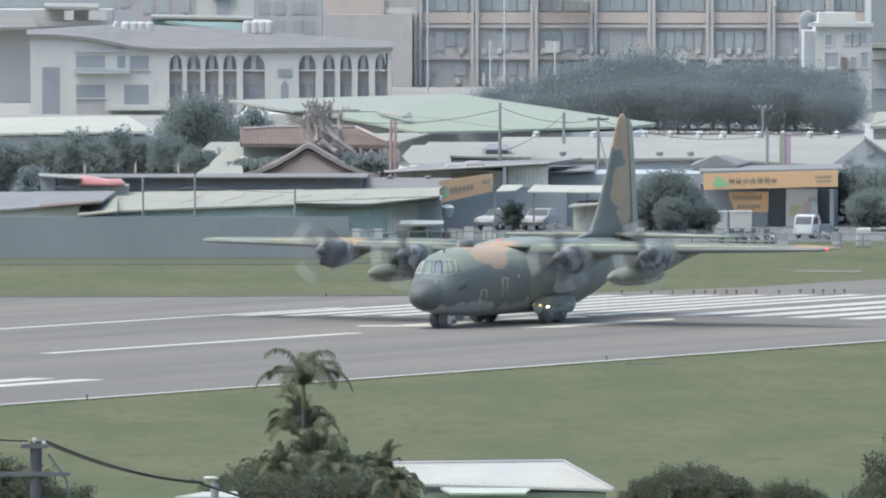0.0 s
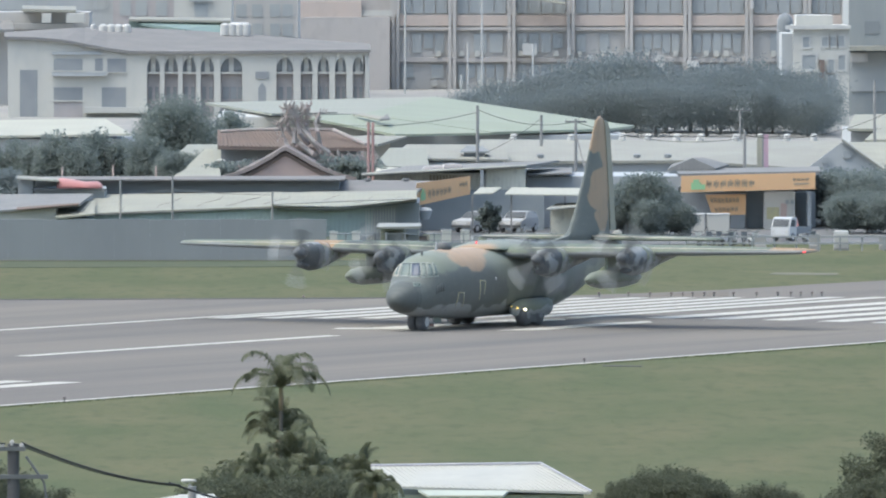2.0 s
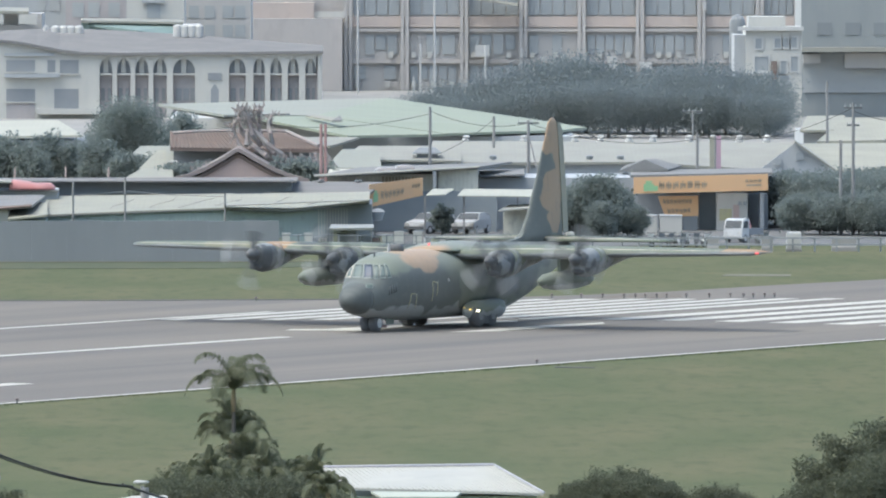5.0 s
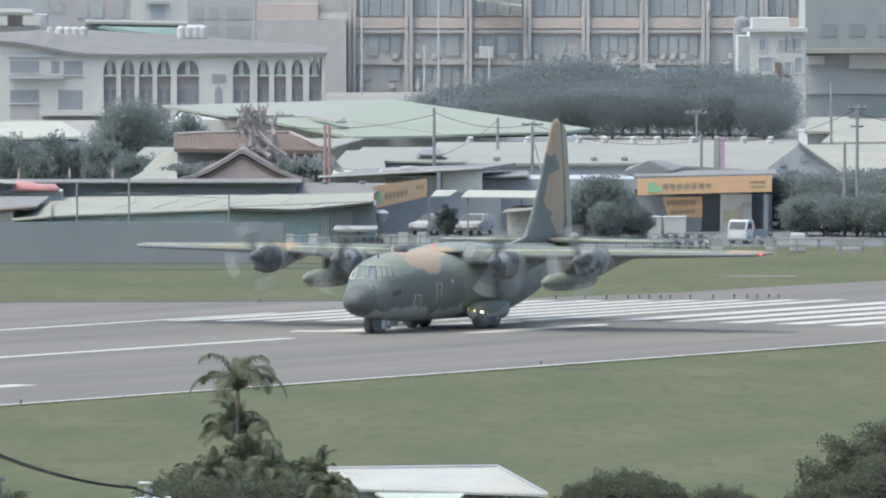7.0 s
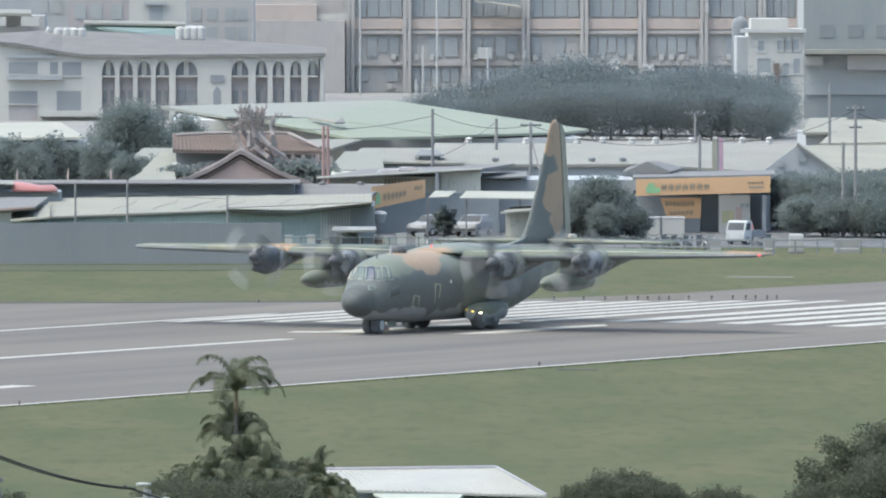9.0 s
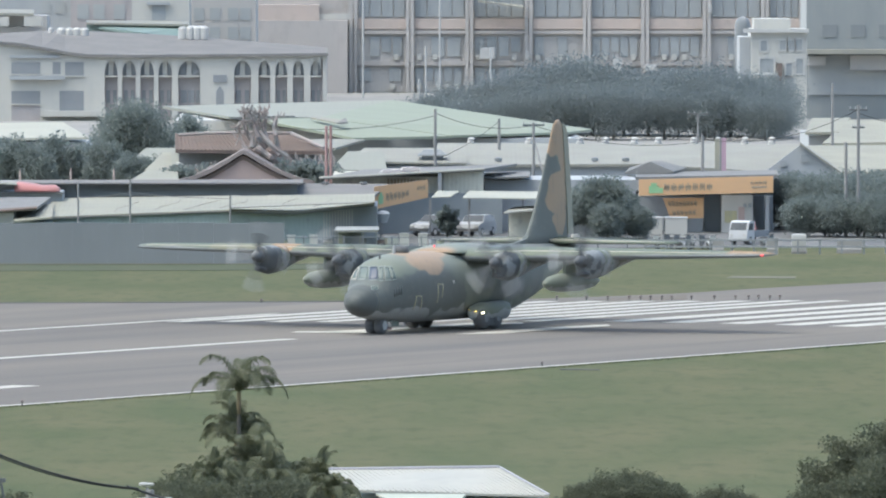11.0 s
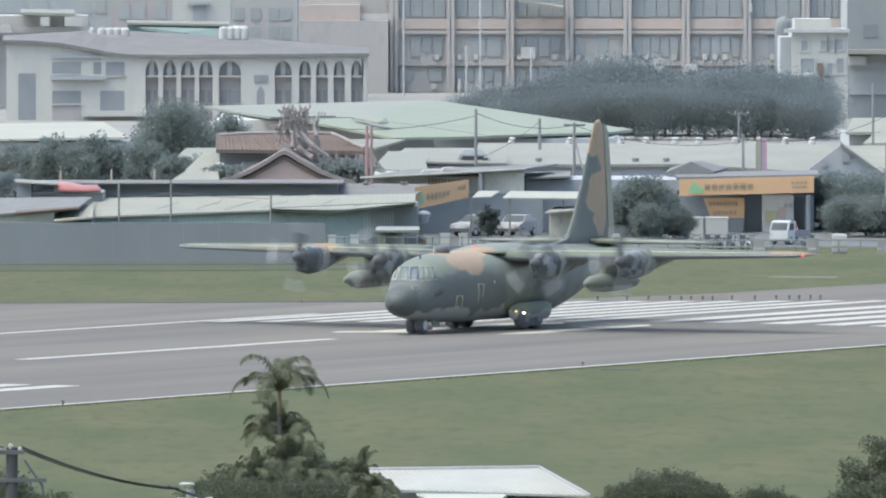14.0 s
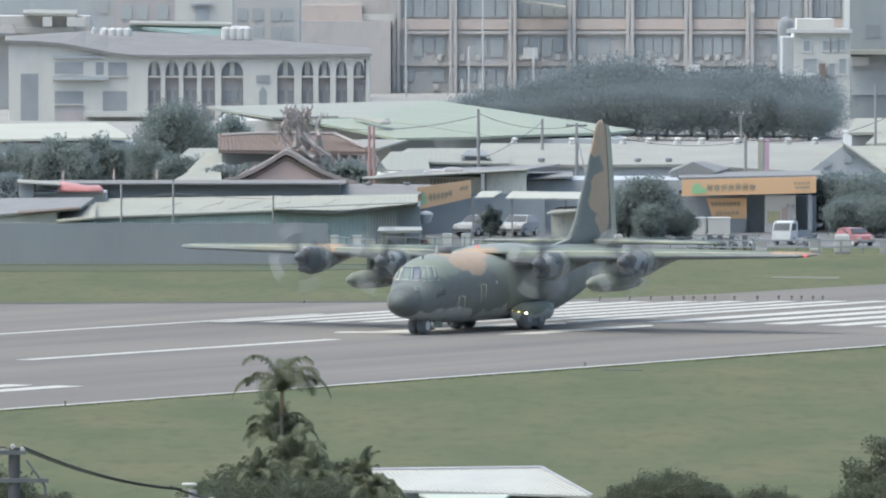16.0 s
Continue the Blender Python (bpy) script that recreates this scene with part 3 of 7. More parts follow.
# cockpit windows: panes in pale frames, port to starboard
PANES = [((9.9, 58), (9.85, 54), (10.1, 27), (10.35, 30), "glass"), ((10.1, 67), (10.0, 59), (10.45, 34), (10.7, 44), "glass"), ((10.25, 77), (10.15, 70), (10.8, 49), (10.9, 57), "glass"),
         ((10.3, 94), (10.25, 81), (10.9, 62), (11.05, 84), "glass_blue"), ((10.05, 119), (10.3, 96), (11.0, 88), (10.95, 111), "glass"), ((9.8, 138), (9.95, 126), (10.85, 122), (10.6, 139), "glass"),
         ((11.5, 61), (11.25, 48), (11.4, 38), (11.75, 47), "glass"), ((9.75, 150), (9.8, 142), (10.5, 143), (10.3, 152), "glass")]
for *q, mt in PANES:
    pane = skin_patch("window", q, mt, "cockpit window pane", 0.02)
    mid = [sum(v[0] for v in q) / 4, sum(v[1] for v in q) / 4]
    big = [(mid[0] + (v[0] - mid[0]) * 1.12, mid[1] + (v[1] - mid[1]) * 1.14) for v in q]
    for k in range(4):
        m = (k + 1) % 4
        # starboard frames get the lighter cream, painted as sunlit edges
        skin_patch("frame", (big[k], big[m], q[m], q[k]), "highlight_cream" if mid[1] > 115 else "window_frame", "pale window frame", 0.035, 3, pane)
# a small row of writing below the side window, as plain bars
for x in (10.42, 10.24, 10.06, 9.88):
    skin_patch("stencil", ((x, 10), (x - 0.1, 10), (x - 0.1, -4), (x, -4)), "radome", "dark stencilled bar", 0.012, 2)
# door outlines in dull yellow
for q in (((8.45, -10), (7.9, -11), (7.6, -36), (8.35, -36)), ((6.2, 4), (5.6, 3), (5.65, -14), (6.05, -23))):
    for k, m in ((0, 1), (1, 2), (3, 0)):
        (x0, d0), (x1, d1) = q[k], q[m]
        w = (0.0, 1.3) if k == 0 else (0.06, 0.0)
        skin_patch("door_outline", ((x0, d0), (x1, d1), (x1 + w[0], d1 + w[1]), (x0 + w[0], d0 + w[1])), "yellow_line", "dull yellow stencilled door outline", 0.02, 3)
# roof fittings
bm = bmesh.new()
loft(bm, [[Vector((6.65 + r * math.cos(radians(a)), r * math.sin(radians(a)), z)) for a in range(0, 360, 24)] for r, z in ((0.46, 4.4), (0.46, 4.66), (0.4, 4.8), (0.26, 4.88), (0.08, 4.9))])
part("roof_dome", bm, "boot", plane, "dark dome on the cockpit roof", True)
bm = bmesh.new()
slab(bm, [(7.7, -0.03, 4.35), (7.35, -0.03, 4.35), (7.5, -0.03, 4.9), (7.6, -0.03, 4.9)], 0.06, (0, 1, 0))
part("blade_antenna", bm, "white_paint", plane, "white blade antenna")
bm = bmesh.new()
slab(bm, [(9.5, -0.02, 4.0), (9.25, -0.02, 4.1), (9.3, -0.02, 4.48), (9.36, -0.02, 4.48)], 0.05, (0, 1, 0))
part("blade_antenna", bm, "boot", plane, "black blade antenna")
bm = bmesh.new()
tube(bm, [(2.45, 0, 4.5), (2.45, 0, 4.78), (2.45, 0, 4.84)], [0.055, 0.05, 0.02], 10)
part("beacon", bm, "red_glow", plane, "red anti-collision beacon")
bm = bmesh.new()
tube(bm, [(0.75, 19.87, 4.44), (1.02, 19.87, 4.44), (1.1, 19.87, 4.44)], [0.06, 0.055, 0.02], 10)
part("navigation_light", bm, "red_glow", plane, "red port navigation light")
for p, r, mt, lb in (((1.74, 1.92, 1.12), 0.016, "amber_glow", "small amber lamp"), ((1.2, 2.5, 0.95), 0.045, "white_glow", "lit taxi lamp"), ((1.55, 2.2, 1.04), 0.034, "amber_glow", "lit amber lamp")):
    bm = bmesh.new()
    tube(bm, [(p[0] - 0.1, p[1], p[2]), (p[0] + 0.12, p[1], p[2]), (p[0] + 0.16, p[1], p[2])], [r, r, r * 0.6], 12)
    part("taxi_lamp", bm, mt, plane, lb)
for x, h in ((4.6, 0.22), (5.3, 0.16), (6.2, 0.18), (-3.9, 0.2)):
    bm = bmesh.new()
    slab(bm, [(x, -0.02, 0.62), (x - 0.22, -0.02, 0.62), (x - 0.18, -0.02, 0.55 - h), (x - 0.06, -0.02, 0.55 - h)], 0.04, (0, 1, 0))
    part("belly_antenna", bm, "boot", plane, "small black belly antenna")
skin_patch("side_light", ((4.35, 8), (4.2, 8), (4.2, 4), (4.35, 4)), "white_paint", "small pale side light", 0.03, 2)
bm = bmesh.new()
box(bm, 8.5, 9.2, -0.35, 0.35, 0.2, 0.32)
part("tow_fitting", bm, "red_post_paint", plane, "small red ground fitting behind the nose wheels")

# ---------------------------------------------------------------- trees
# leaf and far-leaf tones raised pale and blue, haze painted into them
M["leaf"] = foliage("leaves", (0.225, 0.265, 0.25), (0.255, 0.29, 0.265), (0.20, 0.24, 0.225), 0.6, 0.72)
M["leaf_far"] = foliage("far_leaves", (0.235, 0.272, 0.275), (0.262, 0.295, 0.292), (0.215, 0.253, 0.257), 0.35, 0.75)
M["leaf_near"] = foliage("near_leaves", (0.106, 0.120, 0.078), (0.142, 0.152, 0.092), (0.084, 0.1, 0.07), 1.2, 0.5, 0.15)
M["palm_leaf"] = foliage("palm_leaves", (0.112, 0.128, 0.072), (0.168, 0.177, 0.10), (0.082, 0.098, 0.06), 1.5, 0.45, 0.2)
M["bark"] = surface("bark", (0.16, 0.14, 0.12), (0.10, 0.09, 0.08), 2.0, 0.9, bump=0.6, bump_scale=12)


def leaf_mesh(name, seed, w, h, z0, clumps, per, size, mat, hollow=0.35, spread=0.16, ragged=0.1):
    """A crown of many small leaves in clumps, with an uneven outline and gaps; w wide, from z0 up to h."""
    rs = np.random.RandomState(seed)
    d = rs.normal(size=(clumps, 3))
    d /= np.linalg.norm(d, axis=1)[:, None]
    r = hollow + (1 - hollow) * rs.rand(clumps) ** 0.6
    lump = 0.78 + 0.3 * np.sin(3.1 * np.arctan2(d[:, 1], d[:, 0]) + seed) * np.cos(2.3 * d[:, 2] + seed * 0.7)
    lump = lump * (1 + np.clip(rs.normal(0, ragged, clumps), -2 * ragged, 2.5 * ragged))
    half = (h - z0) / 2
    c = d * (r * lump)[:, None] * np.array([w / 2, w / 2, half]) + np.array([0, 0, z0 + half])
    pts = np.repeat(c, per, axis=0) + np.clip(rs.normal(size=(clumps * per, 3)), -1.5, 1.5) * w * spread * np.array([0.5, 0.5, 0.36])
    n = len(pts)
    a = rs.normal(size=(n, 3))
    a /= np.linalg.norm(a, axis=1)[:, None]
    b = np.cross(a, rs.normal(size=(n, 3)))
    b /= np.linalg.norm(b, axis=1)[:, None]
    s = size * (0.6 + 0.8 * rs.rand(n))[:, None]
    v = np.stack([pts + a * s, pts + b * s * 0.45, pts - a * s, pts - b * s * 0.45], axis=1).reshape(-1, 3)
    v[:, 2] = np.maximum(v[:, 2], 0.05)
    me = bpy.data.meshes.new(name)
    me.from_pydata(v.tolist(), [], np.arange(n * 4).reshape(-1, 4).tolist())
    me.materials.append(M[mat])
    return me


def make_tree(label, seed, w, h, z0, clumps=160, per=26, size=0.3, mat="leaf", group="", name="tree", cat="tree", spread=0.16, ragged=0.1):
    t = thing(name, label, cat, group=group)
    bm = bmesh.new()
    rs = random.Random(seed)
    fork = z0 + (h - z0) * 0.25
    r0 = max(0.06, h * 0.022)
    tube(bm, [(0, 0, -0.05), (0.05 * w * 0.2, 0, fork * 0.5), (0, 0.02, fork), (0, 0, h * 0.8)], [r0 * 1.3, r0, r0 * 0.8, r0 * 0.2])
    part("trunk", bm, "bark", t)
    for k in range(5):
        a, up = k * 1.26 + rs.random(), fork + (h - fork) * (0.3 + 0.4 * rs.random())
        bm = bmesh.new()
        tube(bm, [(0, 0, fork * 0.8), (math.cos(a) * w * 0.15, math.sin(a) * w * 0.15, (fork + up) / 2), (math.cos(a) * w * 0.36, math.sin(a) * w * 0.36, up)], [r0 * 0.6, r0 * 0.4, r0 * 0.12], 6)
        part("limb", bm, "bark", t)
    crown = new("crown", leaf_mesh("crown", seed, w, h, z0, clumps, per, size, mat, 0.35, spread, ragged))
    crown.parent = t
    return t


def put(t, x, y, turn=0.0, z=0.0, s=1.0):
    t.scale = (s, s, s)
    t.matrix_basis = pose(x, y, z, 0, 0, turn) @ Matrix.Diagonal((s, s, s, 1))
    return t


def put_copy(t, x, y, turn=0.0, z=0.0, s=1.0):
    """A copy of t at another size, with all its parts."""
    c = copy_thing(t, pose(x, y, z, 0, 0, turn))
    c.scale = (s, s, s)
    return c


# ---------------------------------------------------------------- materials of the buildings
# dark building tones are lifted, so distance haze sits in the colours
M["wall_dark"] = surface("weathered_dark_wall", (0.172, 0.19, 0.2), (0.152, 0.168, 0.18), 0.25, 0.9, c3=(0.18, 0.196, 0.208), scale3=1.2, stretch=(1, 1, 0.3))
M["teal_sheet"] = ribbed("teal_sheet", (0.31, 0.38, 0.37), (0.26, 0.32, 0.315), 0, 0.3, 0.3, 0.6, (0.22, 0.26, 0.26))
M["beige_roof"] = ribbed("beige_sheet_roof", (0.325, 0.32, 0.255), (0.28, 0.278, 0.23), 0, 0.35, 0.25, 0.6, (0.26, 0.255, 0.22))
M["white_roof"] = ribbed("pale_sheet_roof", (0.295, 0.292, 0.25), (0.265, 0.262, 0.228), 0, 0.35, 0.25, 0.6, (0.25, 0.25, 0.24))
M["green_roof"] = ribbed("pale_green_roof", (0.275, 0.305, 0.235), (0.255, 0.285, 0.225), 0, 0.5, 0.15, 0.6, (0.285, 0.31, 0.25))
M["teal_roof"] = ribbed("green_sheet_wall", (0.20, 0.275, 0.25), (0.185, 0.25, 0.235), 0, 0.5, 0.15, 0.6, (0.22, 0.29, 0.27))
M["bright_roof"] = ribbed("cream_sheet_roof", (0.40, 0.40, 0.335), (0.37, 0.37, 0.315), 0, 0.5, 0.15, 0.6, (0.40, 0.40, 0.35))
M["car_silver"] = surface("silver_car_paint", (0.33, 0.34, 0.345), (0.29, 0.30, 0.31), 1.0, 0.4)
M["sand_roof"] = ribbed("sand_roof", (0.285, 0.292, 0.25), (0.265, 0.275, 0.238), 0, 0.5, 0.15, 0.6, (0.275, 0.285, 0.25))
M["grey_roof"] = ribbed("grey_sheet_roof", (0.215, 0.215, 0.21), (0.18, 0.182, 0.18), 0, 0.3, 0.4, 0.7, (0.25, 0.245, 0.235))
M["brown_roof"] = surface("brown_tile_roof", (0.21, 0.205, 0.20), (0.18, 0.178, 0.178), 0.3, 0.85, c3=(0.24, 0.235, 0.23), scale3=2.0, haze_sheen=0.0)
M["red_roof"] = surface("red_tile_roof", (0.195, 0.15, 0.13), (0.17, 0.14, 0.125), 0.5, 0.9, c3=(0.215, 0.17, 0.15), scale3=3.0, haze_sheen=0.0)
M["pale_wall"] = surface("pale_plaster", (0.465, 0.46, 0.42), (0.42, 0.415, 0.385), 0.3, 0.85, c3=(0.37, 0.375, 0.365), scale3=1.0, stretch=(1, 1, 0.4))
M["grey_wall"] = surface("grey_plaster", (0.34, 0.36, 0.37), (0.29, 0.31, 0.325), 0.3, 0.9, c3=(0.26, 0.275, 0.29), scale3=1.0, stretch=(1, 1, 0.4))
M["beige_sheet"] = ribbed("beige_sheet_wall", (0.58, 0.57, 0.49), (0.51, 0.505, 0.44), 0, 0.3, 0.3, 0.7, (0.36, 0.36, 0.34))
M["brick_brown"] = surface("brown_panel", (0.35, 0.32, 0.315), (0.31, 0.295, 0.295), 0.5, 0.9, c3=(0.32, 0.28, 0.27), scale3=3.0)
M["tile_tan"] = surface("tan_wall_tiles", (0.405, 0.375, 0.35), (0.365, 0.345, 0.33), 0.2, 0.85, c3=(0.29, 0.265, 0.25), scale3=0.9, stretch=(1, 1, 0.5))
M["tile_orange"] = surface("orange_wall_tiles", (0.46, 0.375, 0.325), (0.42, 0.355, 0.315), 0.2, 0.85, c3=(0.30, 0.25, 0.22), scale3=0.9, stretch=(1, 1, 0.5))
M["pier_tile"] = surface("pier_tiles", (0.40, 0.38, 0.36), (0.36, 0.345, 0.33), 0.2, 0.85, c3=(0.27, 0.26, 0.25), scale3=0.9, stretch=(1, 1, 0.5))
M["slate_wall"] = surface("slate_grey_wall", (0.225, 0.245, 0.245), (0.195, 0.215, 0.22), 0.25, 0.9, c3=(0.24, 0.255, 0.25), scale3=1.2, stretch=(1, 1, 0.3))
M["dull_wall"] = surface("dull_wall", (0.41, 0.395, 0.375), (0.37, 0.36, 0.345), 0.2, 0.9, c3=(0.43, 0.41, 0.385), scale3=0.8, stretch=(1, 1, 0.5))
M["window_dark"] = surface("window_glass_dark", (0.235, 0.258, 0.268), (0.27, 0.29, 0.298), 0.4, 0.4)
M["window_grey"] = surface("window_glass_grey", (0.31, 0.328, 0.33), (0.28, 0.3, 0.306), 0.4, 0.45)
M["school_glass"] = surface("school_glass", (0.18, 0.195, 0.212), (0.215, 0.23, 0.242), 0.4, 0.3)
M["car_glass"] = surface("car_glass", (0.06, 0.07, 0.08), (0.08, 0.09, 0.10), 0.6, 0.5, haze_sheen=0.0)
# two flat dark tones that stand in for shade inside openings
M["shade_dark"] = surface("painted_bay_shade", (0.21, 0.235, 0.25), (0.24, 0.265, 0.275), 0.5, 0.9, haze_sheen=0.1)
M["shade"] = surface("painted_shade", (0.26, 0.285, 0.30), (0.29, 0.31, 0.325), 0.5, 0.9)
M["orange_sign"] = surface("orange_sign_face", (0.64, 0.385, 0.19), (0.60, 0.375, 0.20), 0.4, 0.6, haze_sheen=0.2, c3=(0.56, 0.365, 0.215), scale3=2.0)
M["green_mark"] = surface("green_mark", (0.20, 0.45, 0.20), (0.24, 0.44, 0.22), 1.0, 0.6)
M["sign_dark"] = surface("sign_lettering", (0.31, 0.27, 0.205), (0.34, 0.295, 0.22), 1.0, 0.7, haze_sheen=0.05)
M["cloth_red"] = surface("red_tarpaulin", (0.40, 0.125, 0.115), (0.34, 0.12, 0.115), 0.7, 0.8)
M["wood_pole"] = surface("pole_concrete", (0.22, 0.215, 0.21), (0.17, 0.17, 0.17), 0.8, 0.9)
M["temple_wall"] = surface("temple_brick", (0.42, 0.31, 0.275), (0.38, 0.29, 0.26), 0.8, 0.9, c3=(0.34, 0.27, 0.25), scale3=3.0)
M["temple_trim"] = surface("temple_trim", (0.215, 0.19, 0.185), (0.245, 0.21, 0.2), 1.2, 0.8, haze_sheen=0.05)
M["ornament"] = surface("painted_ornament", (0.27, 0.26, 0.25), (0.31, 0.25, 0.235), 1.8, 0.8, c3=(0.28, 0.32, 0.30), scale3=3.0, haze_sheen=0.15)
M["red_post"] = surface("red_lacquer", (0.32, 0.165, 0.15), (0.27, 0.16, 0.15), 1.0, 0.6)
M["car_white"] = surface("white_car_paint", (0.50, 0.51, 0.51), (0.44, 0.45, 0.46), 1.0, 0.35)
M["car_red"] = surface("red_car_paint", (0.33, 0.085, 0.085), (0.28, 0.085, 0.085), 1.0, 0.3, haze_sheen=0.2)
M["car_dark"] = surface("dark_car_paint", (0.12, 0.14, 0.17), (0.10, 0.12, 0.14), 1.0, 0.3)
M["cable"] = surface("cable_rubber", (0.035, 0.036, 0.04), (0.05, 0.05, 0.052), 2.0, 0.8, haze_sheen=0.0)
M["soil"] = surface("bare_soil", (0.17, 0.15, 0.13), (0.14, 0.13, 0.115), 0.2, 1.0, haze_sheen=0.0)
M["pad_concrete"] = surface("pad_concrete", (0.165, 0.165, 0.13), (0.135, 0.14, 0.105), 0.5, 0.95, haze_sheen=0.0)
M["road"] = surface("road_asphalt", (0.165, 0.168, 0.168), (0.14, 0.143, 0.145), 0.1, 0.9, haze_sheen=0.0)
M["yard"] = surface("yard_concrete", (0.31, 0.305, 0.29), (0.26, 0.26, 0.25), 0.1, 0.9, c3=(0.21, 0.21, 0.205), scale3=0.6, haze_sheen=0.0)
M["verge"] = surface("dark_verge_grass", (0.07, 0.088, 0.056), (0.09, 0.1, 0.064), 0.3, 1.0, c3=(0.055, 0.07, 0.046), scale3=2.0, haze_sheen=0.0)


def wall_box(name, u0, u1, d0, d1, z0, z1, material, parent=None, label=""):
    bm = bmesh.new()
    box(bm, u0, u1, d0, d1, z0, z1)
    return part(name, bm, material, parent, label)


def roof(name, pts, material, parent, thick=0.12, label=""):
    bm = bmesh.new()
    slab(bm, pts, thick)
    return part(name, bm, material, parent, label)


def bars(parent, x0, x1, z0, z1, y, count, seed, material="sign_dark"):
    """Unreadable lettering as a row of plain bars."""
    rs = random.Random(seed)
    step = (x1 - x0) / count
    for k in range(count):
        a = x0 + k * step
        wall_box("lettering", a, a + step * (0.55 + 0.25 * rs.random()), y - 0.03, y, z0 + 0.06 * rs.random(), z1 - 0.06 * rs.random(), material, parent)


# ---------------------------------------------------------------- bare strips and the perimeter road
bm = bmesh.new()
slab(bm, [(*p, 0.03) for p in ((-57.1, 863.45), (72.22, 892.46), (75.68, 935.31), (-60.12, 909.12))], 0.4)
tagged(part("road", bm, "road"), "dark asphalt road behind the airfield fence", "road", kind="structure")
bm = bmesh.new()
slab(bm, [(*p, 0.03) for p in ((11.56, 772.16), (17.44, 773.18), (17.65, 782.5), (13.73, 777.81))], 0.3)
tagged(part("soil_patch", bm, "soil"), "brown bare soil beside the runway end", "soil", kind="structure")
bm = bmesh.new()
slab(bm, [(*p, 0.03) for p in ((20.9, 814.3), (25.3, 813.2), (25.5, 817.6), (21.4, 818.6))], 0.3)
tagged(part("concrete_pad", bm, "pad_concrete"), "small pale concrete pad in the grass", "pad", kind="structure")
bm = bmesh.new()
slab(bm, [(*p, 0.025) for p in ((8.35, 665.6), (10.45, 664.6), (10.43, 663.5), (8.33, 664.2))], 0.3)
tagged(part("drain_slot", bm, "soil_shade_dark"), "dark shallow drain slot in the grass verge", "drain", kind="structure")
yard = bmesh.new()
slab(yard, [(*p, 0.02) for p in ((-68.22, 909.12), (75.68, 935.31), (267.02, 2291.83), (-325, 2291.83))], 0.4)
tagged(part("yard", yard, "yard"), "dusty paved yards between the workshops", "pavement", kind="structure")

# ---------------------------------------------------------------- the wall along the airfield
wall = thing("wall_perimeter", "long weathered dark grey perimeter wall", "wall", kind="structure")
for k in range(11):
    x = -33.6 + 2.35 * k
    wall_box("panel", x, x + 2.347, 843 + 0.004 * (k % 2), 843.25, -0.1, 2.74 + 0.02 * ((k * 7) % 3), "wall_dark", wall)
bm = bmesh.new()
slab(bm, [(*p, 0.08) for p in ((-45, 841.0), (-2, 842.6), (-2, 843.0), (-45, 842.4))], 0.3)
tagged(part("kerb", bm, "pad_concrete"), "low pale concrete kerb along the perimeter wall", "kerb", kind="structure")
bm = bmesh.new()
slab(bm, [(*p, 0.03) for p in ((-45, 827.5), (-12, 830.0), (2, 836.0), (2, 842.6), (-2, 842.55), (-45, 840.95))], 0.3)
tagged(part("verge", bm, "verge"), "dark unmown grass verge before the perimeter wall", "grass", kind="structure")

# ---------------------------------------------------------------- low workshops with sheet roofs
shed = thing("workshop", "long low workshop with a beige sheet roof and teal walls", "workshop", (0, 0, 0))
roof("roof", [(-24.05, 872, 2.39), (-18.81, 872, 2.62), (-11.42, 872, 2.89), (-11.26, 890, 3.4), (-19.2, 890, 3.36), (-24.55, 890, 3.21)], "beige_roof", shed, 0.15, "weathered beige sheet roof")
roof("roof", [(-11.42, 871.6, 2.86), (-7.15, 871.6, 2.78), (-1.79, 872, 3.32), (-1.82, 889, 3.55), (-11.25, 889, 3.39)], "beige_roof", shed, 0.15)
bm = bmesh.new()
slab(bm, [(x, 872.25, z) for x, z in ((-26.6, -0.1), (-26.6, 2.2), (-24.05, 2.24), (-18.81, 2.46), (-11.42, 2.72), (-7.15, 2.62), (-4.82, 2.84), (-4.82, -0.1))], 15.5, (0, 1, 0))
part("wall", bm, "teal_sheet", shed, "teal profiled sheet wall")
roof("eave", [(-11.8, 870.8, 3.04), (-5.59, 870.8, 3.31), (-1.78, 870.8, 3.43), (-1.79, 873, 3.45), (-11.83, 873, 3.1)], "white_roof", shed, 0.06, "white eave strip")
bm = bmesh.new()
tube(bm, [(x, 871.6, z) for x, z in ((-24.05, 2.26), (-21.4, 2.4), (-18.81, 2.48), (-15.2, 2.64), (-11.5, 2.76))], 0.05, 6)
tube(bm, [(x, 871.3, z) for x, z in ((-11.4, 2.73), (-9.3, 2.66), (-7.15, 2.65), (-4.4, 2.92), (-1.85, 3.18))], 0.05, 6)
part("gutter", bm, "dark_metal", shed, "dark sagging gutter along the eave")
# ragged seams where the roof sheets overlap
rs = random.Random(8)
for x0 in (-22.6, -20.3, -17.4, -14.9, -12.6, -9.4, -6.7, -4.2):
    bm = bmesh.new()
    zf = float(np.interp(x0, (-24.05, -18.81, -11.42, -7.15, -1.79), (2.39, 2.62, 2.89, 2.80, 3.32)))
    zb = float(np.interp(x0, (-24.55, -19.2, -11.26, -1.82), (3.21, 3.36, 3.4, 3.55)))
    a = rs.uniform(0.0, 0.35)
    tube(bm, [(x0 + 3.0 * k + rs.uniform(-0.3, 0.3), 872 + 18 * k, zf + (zb - zf) * k + 0.03) for k in (a, a + 0.2, a + 0.4, a + 0.6)], 0.016, 5)
    part("roof_seam", bm, "brown_roof", shed, "dark overlapping sheet seam")
bm = bmesh.new()
for a in range(648, 700, 5):
    u = (a - 784) * 872 / 22451
    box(bm, u - 0.03, u + 0.03, 871.9, 872.0, 0.4, 2.85)
